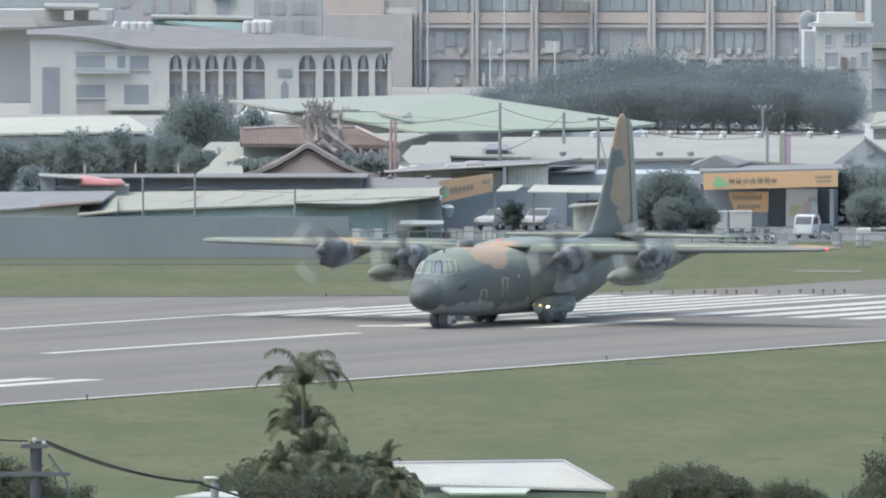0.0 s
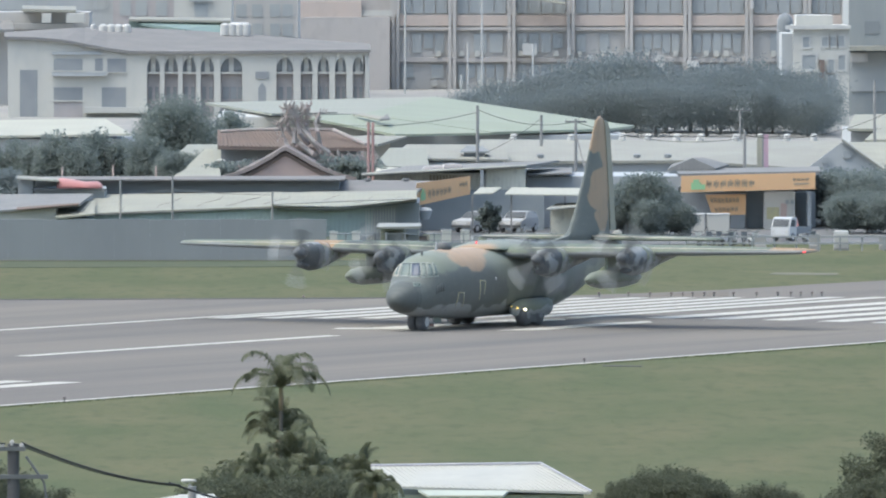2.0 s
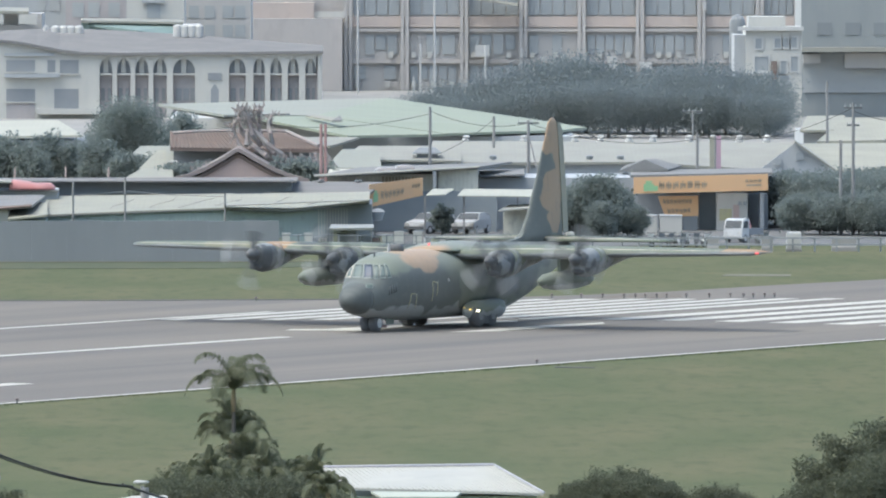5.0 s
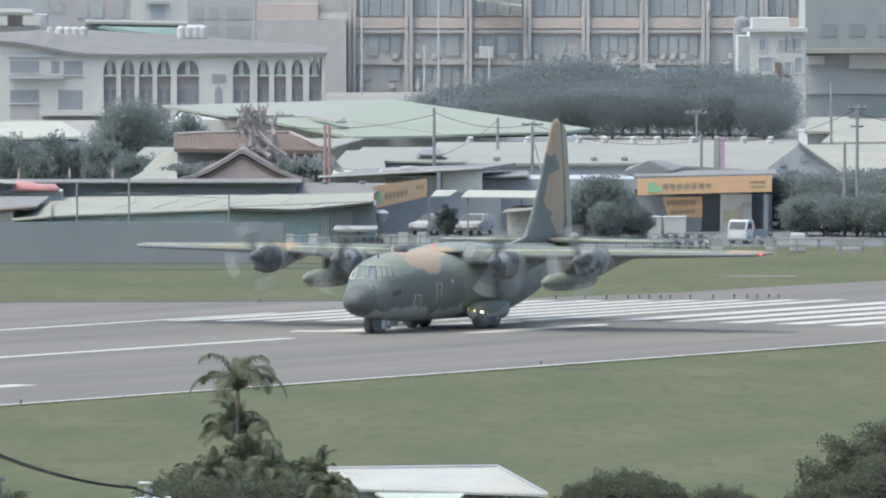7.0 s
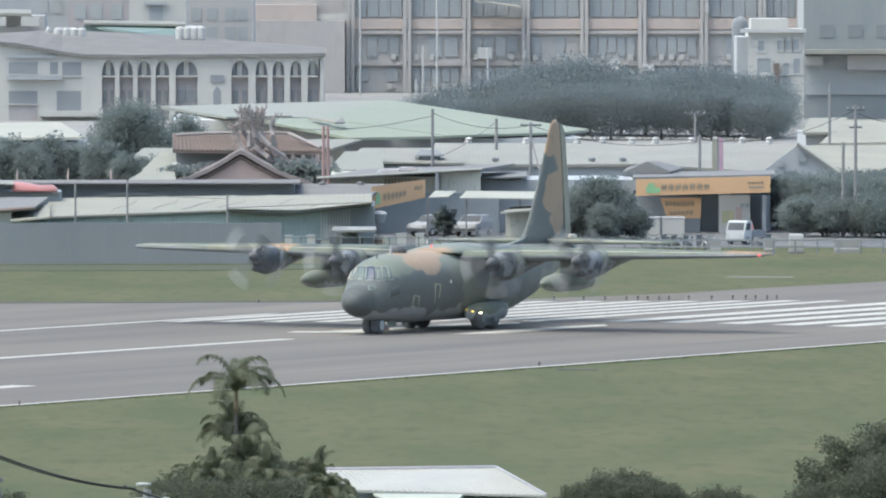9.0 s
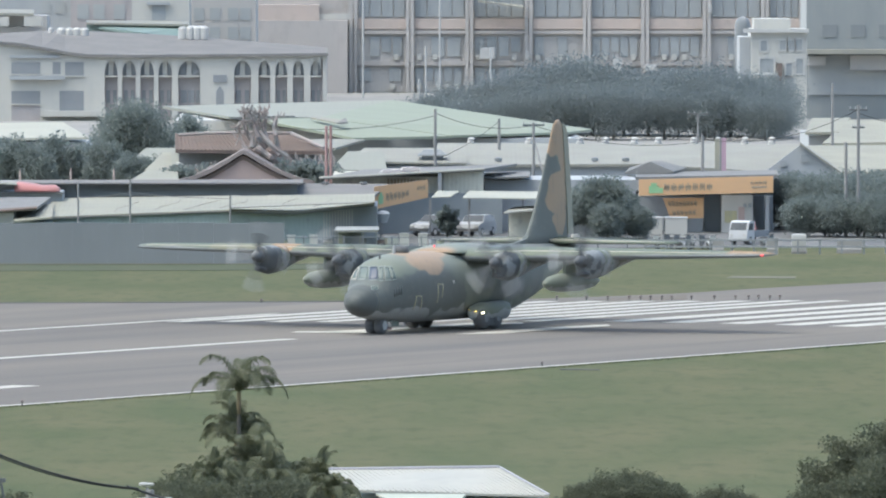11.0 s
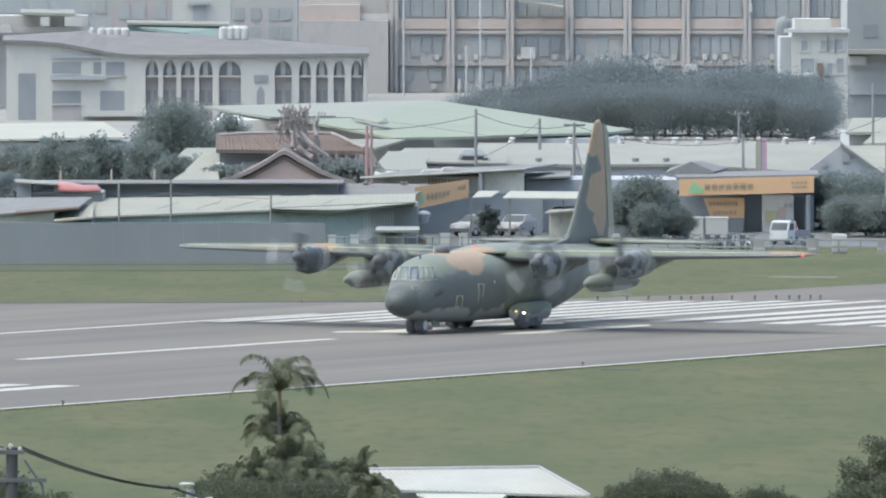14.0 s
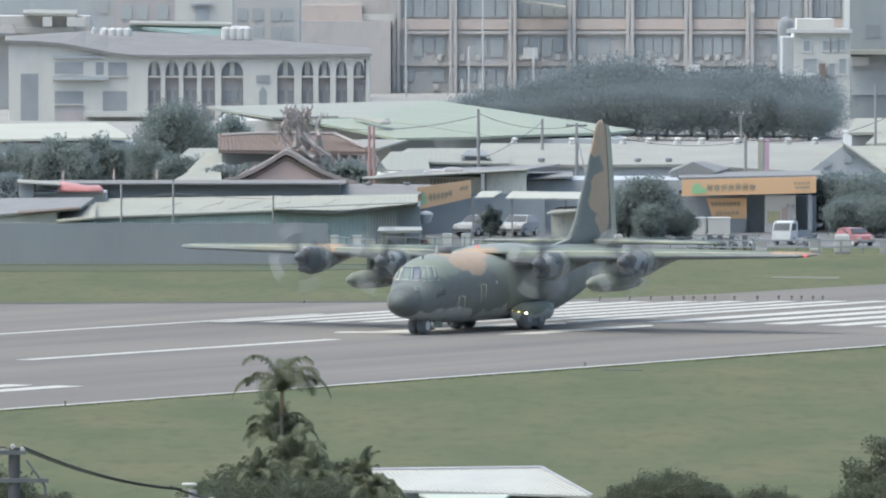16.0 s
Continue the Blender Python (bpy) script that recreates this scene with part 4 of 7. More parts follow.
part("window_grille", bm, "pale_wall", shed, "pale barred window")
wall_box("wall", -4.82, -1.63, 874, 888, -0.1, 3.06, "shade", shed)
for u, y0, y1 in ((213, 323, 381), (305, 318, 375), (482, 345, 369)):
    bm = bmesh.new()
    uu = (u - 784) * 871 / 22451
    zt, zb = 26.05 - (y1 + 225.3) * 871 / 22451, 26.05 - (y0 + 225.3) * 871 / 22451
    tube(bm, [(uu, 871, 0), (uu, 871, zb)], 0.07, 8)
    tagged(part("post", bm, "wood_pole"), "thin grey metal post beside the workshop roof", "post", group="posts along the workshop")

shed = thing("workshop", "low workshop with a patched grey roof", "workshop")
roof("roof", [(-34.97, 868, 2.34), (-24.91, 868, 3.11), (-24.38, 884, 3.44), (-35.61, 884, 3.36)], "grey_roof", shed, 0.15, "patched grey roof")
roof("eave", [(-29.15, 867.5, 2.78), (-24.9, 867.5, 3.16), (-24.92, 868.3, 3.22), (-29.17, 868.3, 2.91)], "red_roof", shed, 0.08, "rusty eave strip")
bm = bmesh.new()
slab(bm, [(x, 868.3, z) for x, z in ((-34.9, -0.1), (-34.9, 2.18), (-26.5, 2.82), (-26.5, -0.1))], 14.5, (0, 1, 0))
part("wall", bm, "pale_wall", shed, "pale patched wall")
roof("roof", [(-26.47, 866, 2.28), (-23.77, 866, 2.55), (-24.16, 880, 3.07), (-26.63, 880, 2.87)], "beige_roof", shed, 0.12)
wall_box("wall", -26.35, -23.91, 866.5, 878, -0.1, 2.17, "teal_sheet", shed)

shed = thing("long_shed", "long flat-roofed shed with a closed front painted in shade colour", "shed")
# solid front, its inner shade put into the colour
wall_box("wall", -28.81, -7.32, 893.5, 904, -0.1, 4.12, "shade", shed, "closed front in the painted shade colour")
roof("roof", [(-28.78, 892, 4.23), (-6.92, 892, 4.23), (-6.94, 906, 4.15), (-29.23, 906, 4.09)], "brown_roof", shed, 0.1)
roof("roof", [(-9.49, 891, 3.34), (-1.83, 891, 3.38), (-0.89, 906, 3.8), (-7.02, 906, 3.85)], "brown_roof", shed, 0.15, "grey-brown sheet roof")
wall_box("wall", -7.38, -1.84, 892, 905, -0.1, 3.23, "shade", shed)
for u in (651, 718):
    bm = bmesh.new()
    uu = (u - 784) * 904 / 22451
    tube(bm, [(uu, 904, 4.0), (uu, 904, 3.81), (uu, 904, 3.89), (uu, 904, 4.02)], [0.18, 0.18, 0.3, 0.22], 12)
    part("roof_vent", bm, "dark_metal", shed, "dark round roof vent")

for (u0, v0), (u1, v1) in (((213, 350), (305, 342)), ((305, 342), (482, 352))):
    bm = bmesh.new()
    tube(bm, [(far_x(u0, 871), 871, far_z(v0, 871)), (far_x((u0 + u1) / 2, 871), 871, far_z((v0 + v1) / 2 + 2, 871)), (far_x(u1, 871), 871, far_z(v1, 871))], 0.022, 5)
    tagged(part("rail_wire", bm, "wood_pole"), "thin sagging wire strung between the roof posts", "wire", group="wires along the workshop")
for u, v in ((200, 298), (276, 299), (110, 301)):
    bm = bmesh.new()
    x = far_x(u, 934)
    tube(bm, [(x, 934, -0.1), (x, 934, far_z(v, 934) - 0.3), (x, 934, far_z(v, 934))], [0.06, 0.075, 0.03], 8)
    tagged(part("lantern_post", bm, "temple_wall"), "short faded red post below the trees", "post", group="red posts below the trees")
dish = thing("roof_dish", "small white dish on a short mast among the roofs", "dish", (far_x(391, 929), 929, 0))
z = far_z(291, 929)
bm = bmesh.new()
tube(bm, [(0, 0, -0.05), (0, 0, z)], 0.04, 6)
part("mast", bm, "wood_pole", dish)
bm = bmesh.new()
loft(bm, [[Vector((r * math.cos(radians(a)), 0.3 * r * math.sin(radians(a)), z + h)) for a in range(0, 360, 30)] for r, h in ((0.36, -0.06), (0.34, 0.0), (0.22, 0.1), (0.04, 0.14))])
part("bowl", bm, "white_paint", dish, "", True)

# red tarpaulin over a stack on the hut roof
hut = thing("hut", "small pale hut beside the workshops", "hut")
wall_box("wall", -28.58, -23.65, 886.5, 892, -0.1, 3.74, "grey_wall", hut)
roof("roof", [(-29.75, 885.5, 4.47), (-26.79, 885.5, 4.31), (-27.02, 893, 4.32), (-30, 893, 4.48)], "white_roof", hut, 0.1)
wall_box("wall", -29.69, -28.66, 886.5, 892, -0.1, 4.37, "grey_wall", hut)
roof("roof", [(-28.74, 886, 3.7), (-23.53, 886, 3.7), (-23.7, 892.5, 3.7), (-28.95, 892.5, 3.7)], "grey_roof", hut, 0.1)
bm = bmesh.new()
loft(bm, [[Vector((u, 886.8 + w * math.cos(radians(a)), 3.7 + 0.05 + h * max(0.0, math.sin(radians(a))))) for a in range(0, 181, 20)] for u, w, h in
          ((-27.01, 0.6, 0.5), (-26.77, 1.0, 0.72), (-25.82, 1.1, 0.62), (-25.03, 1.0, 0.46), (-24.16, 0.9, 0.5), (-23.81, 0.5, 0.25))])
tagged(part("tarpaulin", bm, "cloth_red", None, "", True), "bright red tarpaulin bundle on a hut roof", "tarpaulin")

# ---------------------------------------------------------------- temple
temple = thing("temple", "temple with a red brick gable and ornate dragon ridge", "temple")
bm = bmesh.new()
slab(bm, [(-15.2, 924.5, 3.42), (-13.6, 924.5, 4.2), (-11.5, 924.5, 5.4), (-9.2, 924.5, 4.25), (-7.6, 924.5, 3.42), (-7.6, 924.5, -0.1), (-15.2, 924.5, -0.1)], 6, (0, 1, 0))
part("gable_wall", bm, "temple_wall", temple, "red brick gable wall")
curve = [(-16.6, 924, 3.57), (-15.2, 924, 3.92), (-13.8, 924, 4.5), (-12.5, 924, 5.24), (-11.72, 924, 5.75), (-11.49, 924, 5.83), (-11.22, 924, 5.75), (-10.2, 924, 5.13), (-8.9, 924, 4.43), (-7.6, 924, 3.9), (-6.3, 924, 3.57)]
for k, (drop, front, mt) in enumerate(((0.0, 0.0, "temple_trim"), (0.42, 0.35, "red_roof"))):
    bm = bmesh.new()
    loft(bm, [[Vector((p[0], p[1] + front, p[2] - drop)), Vector((p[0], p[1] + 8, p[2] - drop)), Vector((p[0], p[1] + 8, p[2] - drop - 0.3)), Vector((p[0], p[1] + front, p[2] - drop - 0.3))] for p in curve])
    part("gable_roof", bm, mt, temple, "dark curved gable roof")
wall_box("wall", -16.5, -6.03, 942, 958, -0.1, 5.35, "grey_wall", temple)
roof("roof", [(-16.68, 939, 5.55), (-5.6, 939, 5.4), (-5.83, 942, 5.75), (-8.23, 952, 6.45), (-16.93, 952, 6.41)], "red_roof", temple, 0.25, "brown-red tiled roof")
for k in range(36):
    a = Vector((-16.6, 938.95, 5.56)).lerp(Vector((-5.75, 938.95, 5.42)), k / 35)
    b = Vector((-16.85, 951.9, 6.45)).lerp(Vector((-8.4, 951.9, 6.48)), k / 35)
    bm = bmesh.new()
    tube(bm, [a, b], 0.075, 6)
    part("roof_tile", bm, "red_roof", temple)
bm = bmesh.new()
tube(bm, [(-16.59, 945, 6.51), (-14.49, 945, 6.64), (-11.96, 945, 6.68), (-8.17, 945, 6.64), (-5.7, 940, 5.65)], 0.14, 6)
part("ridge", bm, "ornament", temple)
# swallow-tail ridges and dragons
rs = random.Random(4)
for pts in (((582, 277), (556, 258), (532, 232), (518, 203), (513, 190)), ((556, 280), (530, 262), (512, 240), (505, 215), (509, 195)), ((570, 276), (548, 252), (540, 225), (546, 200), (542, 190)),
            ((530, 284), (510, 266), (500, 246), (497, 222)), ((566, 262), (562, 240), (558, 222), (563, 208)), ((520, 262), (522, 238), (534, 216), (533, 196)), ((545, 262), (530, 242), (522, 214), (526, 200))):
    bm = bmesh.new()
    path = [((u - 784) * 930 / 22451, 930 + rs.random() * 2, 26.05 - (v + 225.3) * 930 / 22451) for u, v in pts]
    tube(bm, path, [0.20, 0.19, 0.17, 0.13, 0.05][:len(path)] if len(path) == 5 else [0.2, 0.17, 0.12, 0.05], 6)
    part("ridge_tail", bm, "ornament", temple, "curved painted ridge tail")
    bm = bmesh.new()
    for k in range(26):
        a = Vector(path[-1]) + Vector((rs.gauss(0, 0.22), rs.gauss(0, 0.2), -abs(rs.gauss(0, 0.75))))
        b = a + Vector((rs.gauss(0, 0.22), rs.gauss(0, 0.1), 0.18 + 0.3 * rs.random()))
        tube(bm, [a, b], [0.07, 0.02], 5)
    tagged(part("dragon", bm, "ornament", temple, "spiky painted roof ornament"), kind="stuff")
for u, v, w in ((430, 300, 40), (600, 290, 40), (640, 288, 34), (660, 300, 26), (575, 285, 20)):
    bm = bmesh.new()
    for k in range(70):
        a = Vector(((u - 784 + rs.gauss(0, w * 0.42)) * 931 / 22451, 931 + rs.random(), 26.05 - (v + 14 + 225.3 - abs(rs.gauss(0, 9))) * 931 / 22451))
        tube(bm, [a, a + Vector((rs.gauss(0, 0.15), 0, 0.2 + 0.35 * rs.random()))], [0.1, 0.03], 5)
    tagged(part("roof_ornament", bm, "ornament", temple, "greenish painted figures along the eaves"), kind="stuff")
wall_box("wall", -8.26, -4.65, 930.5, 938, -0.1, 3.75, "temple_trim", temple)
wall_box("wall", -16.28, -13.79, 930.5, 938, -0.1, 3.33, "temple_trim", temple)
for u in (652, 660):
    bm = bmesh.new()
    uu = (u - 784) * 922 / 22451
    tube(bm, [(uu, 922, -0.1), (uu, 922, 7.64)], 0.11, 8)
    tagged(part("banner_post", bm, "red_post"), "tall red lacquered banner post by the temple", "post", group="banner posts")
for u0, u1, v in ((483, 512, 209), (525, 597, 206)):
    bm = bmesh.new()
    a, b, z = (u0 - 784) * 934 / 22451, (u1 - 784) * 934 / 22451, 26.05 - (v + 225.3) * 934 / 22451
    tube(bm, [(a, 933, z - 0.05), (b, 933, z + 0.03)], 0.05, 6)
    part("beam", bm, "dark_metal", temple, "thin dark beam")
for u0, v0, u1, v1, mt, dd in ((300, 322, 392, 302, "beige_roof", 918), (330, 302, 380, 270, "beige_roof", 935), (300, 290, 420, 262, "sand_roof", 945), (660, 300, 760, 268, "sand_roof", 936), (690, 286, 900, 262, "white_roof", 944), (440, 262, 500, 246, "grey_roof", 956)):
    a, b = (u0 - 784) * dd / 22451, (u1 - 784) * dd / 22451
    z0, z1 = 26.05 - (v0 + 225.3) * dd / 22451, 26.05 - (v1 + 225.3) * (dd + 9) / 22451
    h = thing("house", "small low house with a pale sheet roof", "house", group="small houses round the temple")
    roof("roof", [(a, dd, z0), (b, dd, z0 - 0.1), (b - 0.3, dd + 9, z1), (a + 1.2, dd + 9, z1)], mt, h, 0.15)
    wall_box("wall", a + 0.3, b - 0.3, dd + 0.4, dd + 8.5, -0.1, z0 - 0.3, "grey_wall", h)

h = thing("warehouse", "long low warehouse with a bright white roof", "warehouse")
roof("roof", [(-44.15, 1096, 2.95), (-26.96, 1096, 3.19), (-29.85, 1120, 4.04), (-45.12, 1120, 3.79)], "bright_roof", h, 0.2)
wall_box("wall", -43.95, -27.18, 1097, 1118, -0.1, 2.73, "grey_wall", h)

# ---------------------------------------------------------------- pale green warehouse
ware = thing("warehouse", "large warehouse with a pale green sheet roof", "warehouse")
roof("roof", [(-19.97, 1062, 6.5), (-0.67, 1066, 6.95), (-6.51, 1014, 6.48), (-13.68, 1010, 6.61)], "sand_roof", ware, 0.2, "pale sand roof slope")
roof("roof", [(-0.67, 1066, 6.95), (15.66, 1040, 5.01), (13.35, 1012, 5.35), (3.85, 1004, 5.25), (-6.51, 1014, 6.48)], "green_roof", ware, 0.2, "pale green roof slope")
roof("roof", [(-11.23, 1012, 6.43), (-6.5, 1013, 6.46), (3.84, 1003, 5.22), (-3.74, 998, 5.19), (-10.04, 1006, 6.24)], "green_roof", ware, 0.2)
wall_box("wall", -18.07, -3.8, 1016, 1060, -0.1, 6.21, "pale_wall", ware, "pale plaster wall")
wall_box("wall", -4.21, 14.22, 1008, 1040, -0.1, 4.94, "grey_wall", ware)
roof("skylight", [(-7.15, 1009, 6.58), (-5.01, 1004, 6.28), (-4.47, 1004, 6.45), (-6.47, 1009, 6.67)], "white_roof", ware, 0.15, "white raised skylight")
roof("skylight", [(-5.01, 1003, 6.29), (-4.2, 1003, 6.34), (-4.39, 1006, 6.64)], "grey_roof", ware, 0.15)
roof("canopy", [(-8.34, 990, 5.14), (-5.09, 985, 4.67), (-2.83, 992, 5.19), (-5.94, 994, 5.19)], "white_roof", ware, 0.15, "white canopy roof")

# ---------------------------------------------------------------- long white-roofed hall with roof ventilators
hall = thing("factory_hall", "long factory hall with a pale roof and ventilators", "factory")
roof("roof", [(2.2, 948, 4.21), (18, 948, 4.29), (27.29, 948, 3.7), (30.52, 966, 5.39), (2.84, 966, 5.47)], "white_roof", hall, 0.2, "long pale sheet roof")
roof("roof", [(30.52, 966, 5.39), (2.84, 966, 5.47), (2.89, 984, 4.7), (31.09, 984, 4.7)], "white_roof", hall, 0.2)
bm = bmesh.new()
slab(bm, [(x, 948.4, z) for x, z in ((2.46, -0.1), (2.46, 4.02), (18.0, 4.1), (27.2, 3.52), (27.2, -0.1))], 33, (0, 1, 0))
part("wall", bm, "grey_wall", hall, "grey plaster wall")
bm = bmesh.new()
slab(bm, [(27.11, 947.5, 3.63), (29.94, 947.5, 5.78), (32.85, 947.5, 3.63), (32.85, 947.5, -0.34), (27.11, 947.5, -0.34)], 0.4, (0, 1, 0))
part("gable_wall", bm, "grey_wall", hall, "grey end gable")
for u0, u1, v0, v1 in ((1455, 1467, 284, 296), (1493, 1507, 274, 287)):
    wall_box("window", (u0 - 784) * 947 / 22451, (u1 - 784) * 947 / 22451, 947.3, 947.52, 26.05 - (v1 + 225.3) * 947 / 22451, 26.05 - (v0 + 225.3) * 947 / 22451, "window_dark", hall)
roof("roof", [(29.79, 947, 5.88), (33, 947, 3.6), (33.66, 966, 3.32), (30.39, 966, 5.56)], "white_roof", hall, 0.15)


def ventilator(u, v, d):
    x, z = (u - 784) * d / 22451, 26.05 - (v + 225.3) * d / 22451
    t = thing("roof_ventilator", "white turbine ventilator on the factory roof ridge", "ventilator", (x, d, z), group="ventilators on the hall roof")
    bm = bmesh.new()
    tube(bm, [(0, 0, -0.3), (0, 0, 0.06), (0, 0, 0.1), (0, 0, 0.16)], [0.28, 0.28, 0.22, 0.2], 12)
    part("base", bm, "white_paint", t)
    bm = bmesh.new()
    tube(bm, [(0, 0, 0.14), (0, 0, 0.22)], [0.14, 0.14], 10)
    part("neck", bm, "wall_dark", t)
    bm = bmesh.new()
    tube(bm, [(0.06, 0, 0.2), (0.06, 0, 0.26), (0.06, 0, 0.36), (0.06, 0, 0.42)], [0.2, 0.27, 0.22, 0.08], 12)
    part("cap", bm, "white_paint", t)
    return t


for u in (908, 1010, 1064, 1101, 1146, 1197, 1239, 1302, 1345, 1392, 1440):
    ventilator(u, 252.5, 965.5)
for u in (888, 958, 1131, 1186):
    x = (u - 784) * 940 / 22451
    t = thing("roof_fan", "dark round roof fan on a white stub", "ventilator", (x, 950, 4.29), group="roof fans")
    bm = bmesh.new()
    tube(bm, [(0, 0, -0.15), (0, 0, 0.15)], [0.16, 0.16], 10)
    part("stub", bm, "white_paint", t)
    bm = bmesh.new()
    tube(bm, [(0, 0, 0.12), (0, 0, 0.2), (0, 0, 0.38), (0, 0, 0.44)], [0.15, 0.27, 0.27, 0.1], 12)
    part("cap", bm, "wall_dark", t)

# roofs before the hall
low = thing("workshop", "row of low workshops with grey and white roofs", "workshop")
roof("roof", [(-5.84, 910, 4.15), (6.03, 914, 4.71), (8.57, 934, 4.62), (-2.66, 934, 4.2)], "grey_roof", low, 0.15)
roof("eave", [(-5.84, 909.5, 4.14), (6.02, 913.5, 4.7), (6.03, 914, 4.77), (-5.84, 910, 4.25)], "white_roof", low, 0.08, "white eave strip")
wall_box("wall", -4.89, 2.69, 914.5, 932, -0.1, 4.14, "beige_sheet", low, "beige profiled sheet wall")
wall_box("wall", 2.93, 5.95, 914, 915.2, -0.1, 4.5, "beige_sheet", low, "pale beige wall")
roof("roof", [(6.07, 920, 3.91), (9.35, 920, 4.04), (9.51, 936, 4.03), (6.17, 936, 3.94)], "grey_roof", low, 0.12)
roof("roof", [(16.41, 930, 4.04), (18.28, 930, 4.87), (19.98, 930, 4.13), (21.29, 944, 4.09), (19.39, 944, 4.6), (17.08, 944, 4.09)], "grey_roof", low, 0.12)
wall_box("wall", 6.08, 17.09, 921, 934, -0.1, 3.74, "grey_wall", low)
roof("awning", [(2.16, 898, 3.08), (3.52, 898, 3.12), (4.19, 904, 3.37), (2.66, 904, 3.37)], "bright_roof", low, 0.08, "white sheet awning")
roof("awning", [(4.36, 898, 3.04), (13.13, 898, 2.96), (13.24, 906, 3.24), (4.89, 906, 3.32)], "bright_roof", low, 0.08, "long white sheet awning")
roof("awning", [(7.2, 893, 2.09), (10.39, 893, 2.41), (10.49, 902, 2.38), (8.08, 902, 2.29)], "white_roof", low, 0.1)
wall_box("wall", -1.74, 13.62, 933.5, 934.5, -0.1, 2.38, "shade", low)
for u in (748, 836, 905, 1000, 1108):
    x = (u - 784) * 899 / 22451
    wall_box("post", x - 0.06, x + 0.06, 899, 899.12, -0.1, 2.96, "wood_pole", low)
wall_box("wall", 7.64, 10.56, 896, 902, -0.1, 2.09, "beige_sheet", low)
# closed wall whose dark colour replaces the shade below the awnings
wall_box("bay_shade_wall", -1.7, 7.3, 913.6, 914.3, -0.1, 2.95, "shade_dark", low, "closed wall painted as the shade under the awnings")
wall_box("gutter", 2.97, 3.05, 913.7, 913.95, 1.0, 4.57, "dark_metal", low)


def sign(label, corners, thick, marks):
    """An orange shop sign from its four corners (left top, right top, right bottom, left bottom); marks: u0, u1, v0, v1 in parts of it, material."""
    t = thing("shop_sign", label, "sign")
    bm = bmesh.new()
    slab(bm, corners, thick, (0, 1, 0))
    part("panel", bm, "orange_sign", t)
    c = [Vector(p) for p in corners]

    def at(a, b):
        return (c[0] * (1 - a) + c[1] * a) * (1 - b) + (c[3] * (1 - a) + c[2] * a) * b
    for u0, u1, v0, v1, mt in marks:
        bm = bmesh.new()
        slab(bm, [at(u0, v0) + Vector((0, -0.03, 0)), at(u1, v0) + Vector((0, -0.03, 0)), at(u1, v1) + Vector((0, -0.03, 0)), at(u0, v1) + Vector((0, -0.03, 0))], 0.028, (0, 1, 0))
        part("lettering" if mt == "sign_dark" else "mark", bm, mt, t)
    return t


def lettering(u0, u1, v0, v1, n, seed):
    rs, out, step = random.Random(seed), [], (u1 - u0) / n
    for k in range(n):
        a = u0 + k * step
        for j in range(3):
            b = a + step * 0.8 * j / 3
            out.append((b, b + step * 0.16, v0 + (v1 - v0) * 0.25 * rs.random(), v1 - (v1 - v0) * 0.25 * rs.random(), "sign_dark"))
        out.append((a, a + step * 0.74, v0 + (v1 - v0) * 0.4, v0 + (v1 - v0) * 0.58, "sign_dark"))
    return out


leaf_mark = [(0.075, 0.15, 0.42, 0.86, "green_mark"), (0.09, 0.135, 0.24, 0.44, "green_mark"), (0.15, 0.18, 0.55, 0.86, "green_mark")]
sign("long orange shop sign with a green mark and dark lettering", [(17.17, 915, 3.91), (26.87, 915, 4.15), (26.87, 915, 2.97), (17.17, 915, 2.73)], 0.35,
     leaf_mark + lettering(0.19, 0.56, 0.28, 0.78, 7, 1) + lettering(0.83, 0.96, 0.28, 0.48, 4, 2) + [(0.84, 0.95, 0.6, 0.7, "sign_dark")])
sign("tilted orange shop sign with a green mark and dark lettering", [(-1.88, 896, 3.85), (1.93, 900, 4.27), (1.93, 900, 2.99), (-1.88, 896, 2.25)], 0.3,
     [(0.08, 0.17, 0.45, 0.82, "green_mark"), (0.1, 0.15, 0.3, 0.46, "green_mark")] + lettering(0.22, 0.66, 0.34, 0.78, 6, 3) + lettering(0.8, 0.96, 0.22, 0.55, 3, 5))
bars(low, -0.98, 1.87, 3.61, 4.02, 914.48, 12, 9)

# ---------------------------------------------------------------- repair shop under the long sign
shop = thing("repair_shop", "car repair shop under a sign, its bay wall painted as shade", "shop")
roof("roof", [(16.98, 916, 4.05), (27.18, 916, 4.25), (27.93, 941, 3.99), (17.44, 941, 3.83)], "grey_roof", shop, 0.2)
wall_box("wall", 17.26, 22.06, 920, 938, -0.1, 2.6, "grey_wall", shop)
wall_box("wall", 23.86, 27.02, 920, 938, -0.1, 2.6, "grey_wall", shop)
# wall and pillar coloured dark for the shade within the bay
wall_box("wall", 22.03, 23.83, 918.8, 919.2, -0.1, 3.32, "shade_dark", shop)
wall_box("wall", 23.2, 25.45, 916.7, 919.5, -0.1, 2.75, "pale_wall", shop, "white plaster front beside the painted dark bay")
wall_box("pillar", 26.34, 26.62, 916.4, 919.5, -0.1, 2.73, "shade", shop)
wall_box("poster", 23.4, 24.3, 916.62, 916.69, 0.75, 1.62, "yellow_line", shop, "faded yellow poster")
wall_box("poster", 24.4, 24.85, 916.62, 916.69, 0.55, 1.9, "temple_wall", shop, "faded reddish poster")
for x in (24.75, 25.1):
    wall_box("window", x, x + 0.26, 916.6, 916.69, 1.85, 2.15, "window_dark", shop)
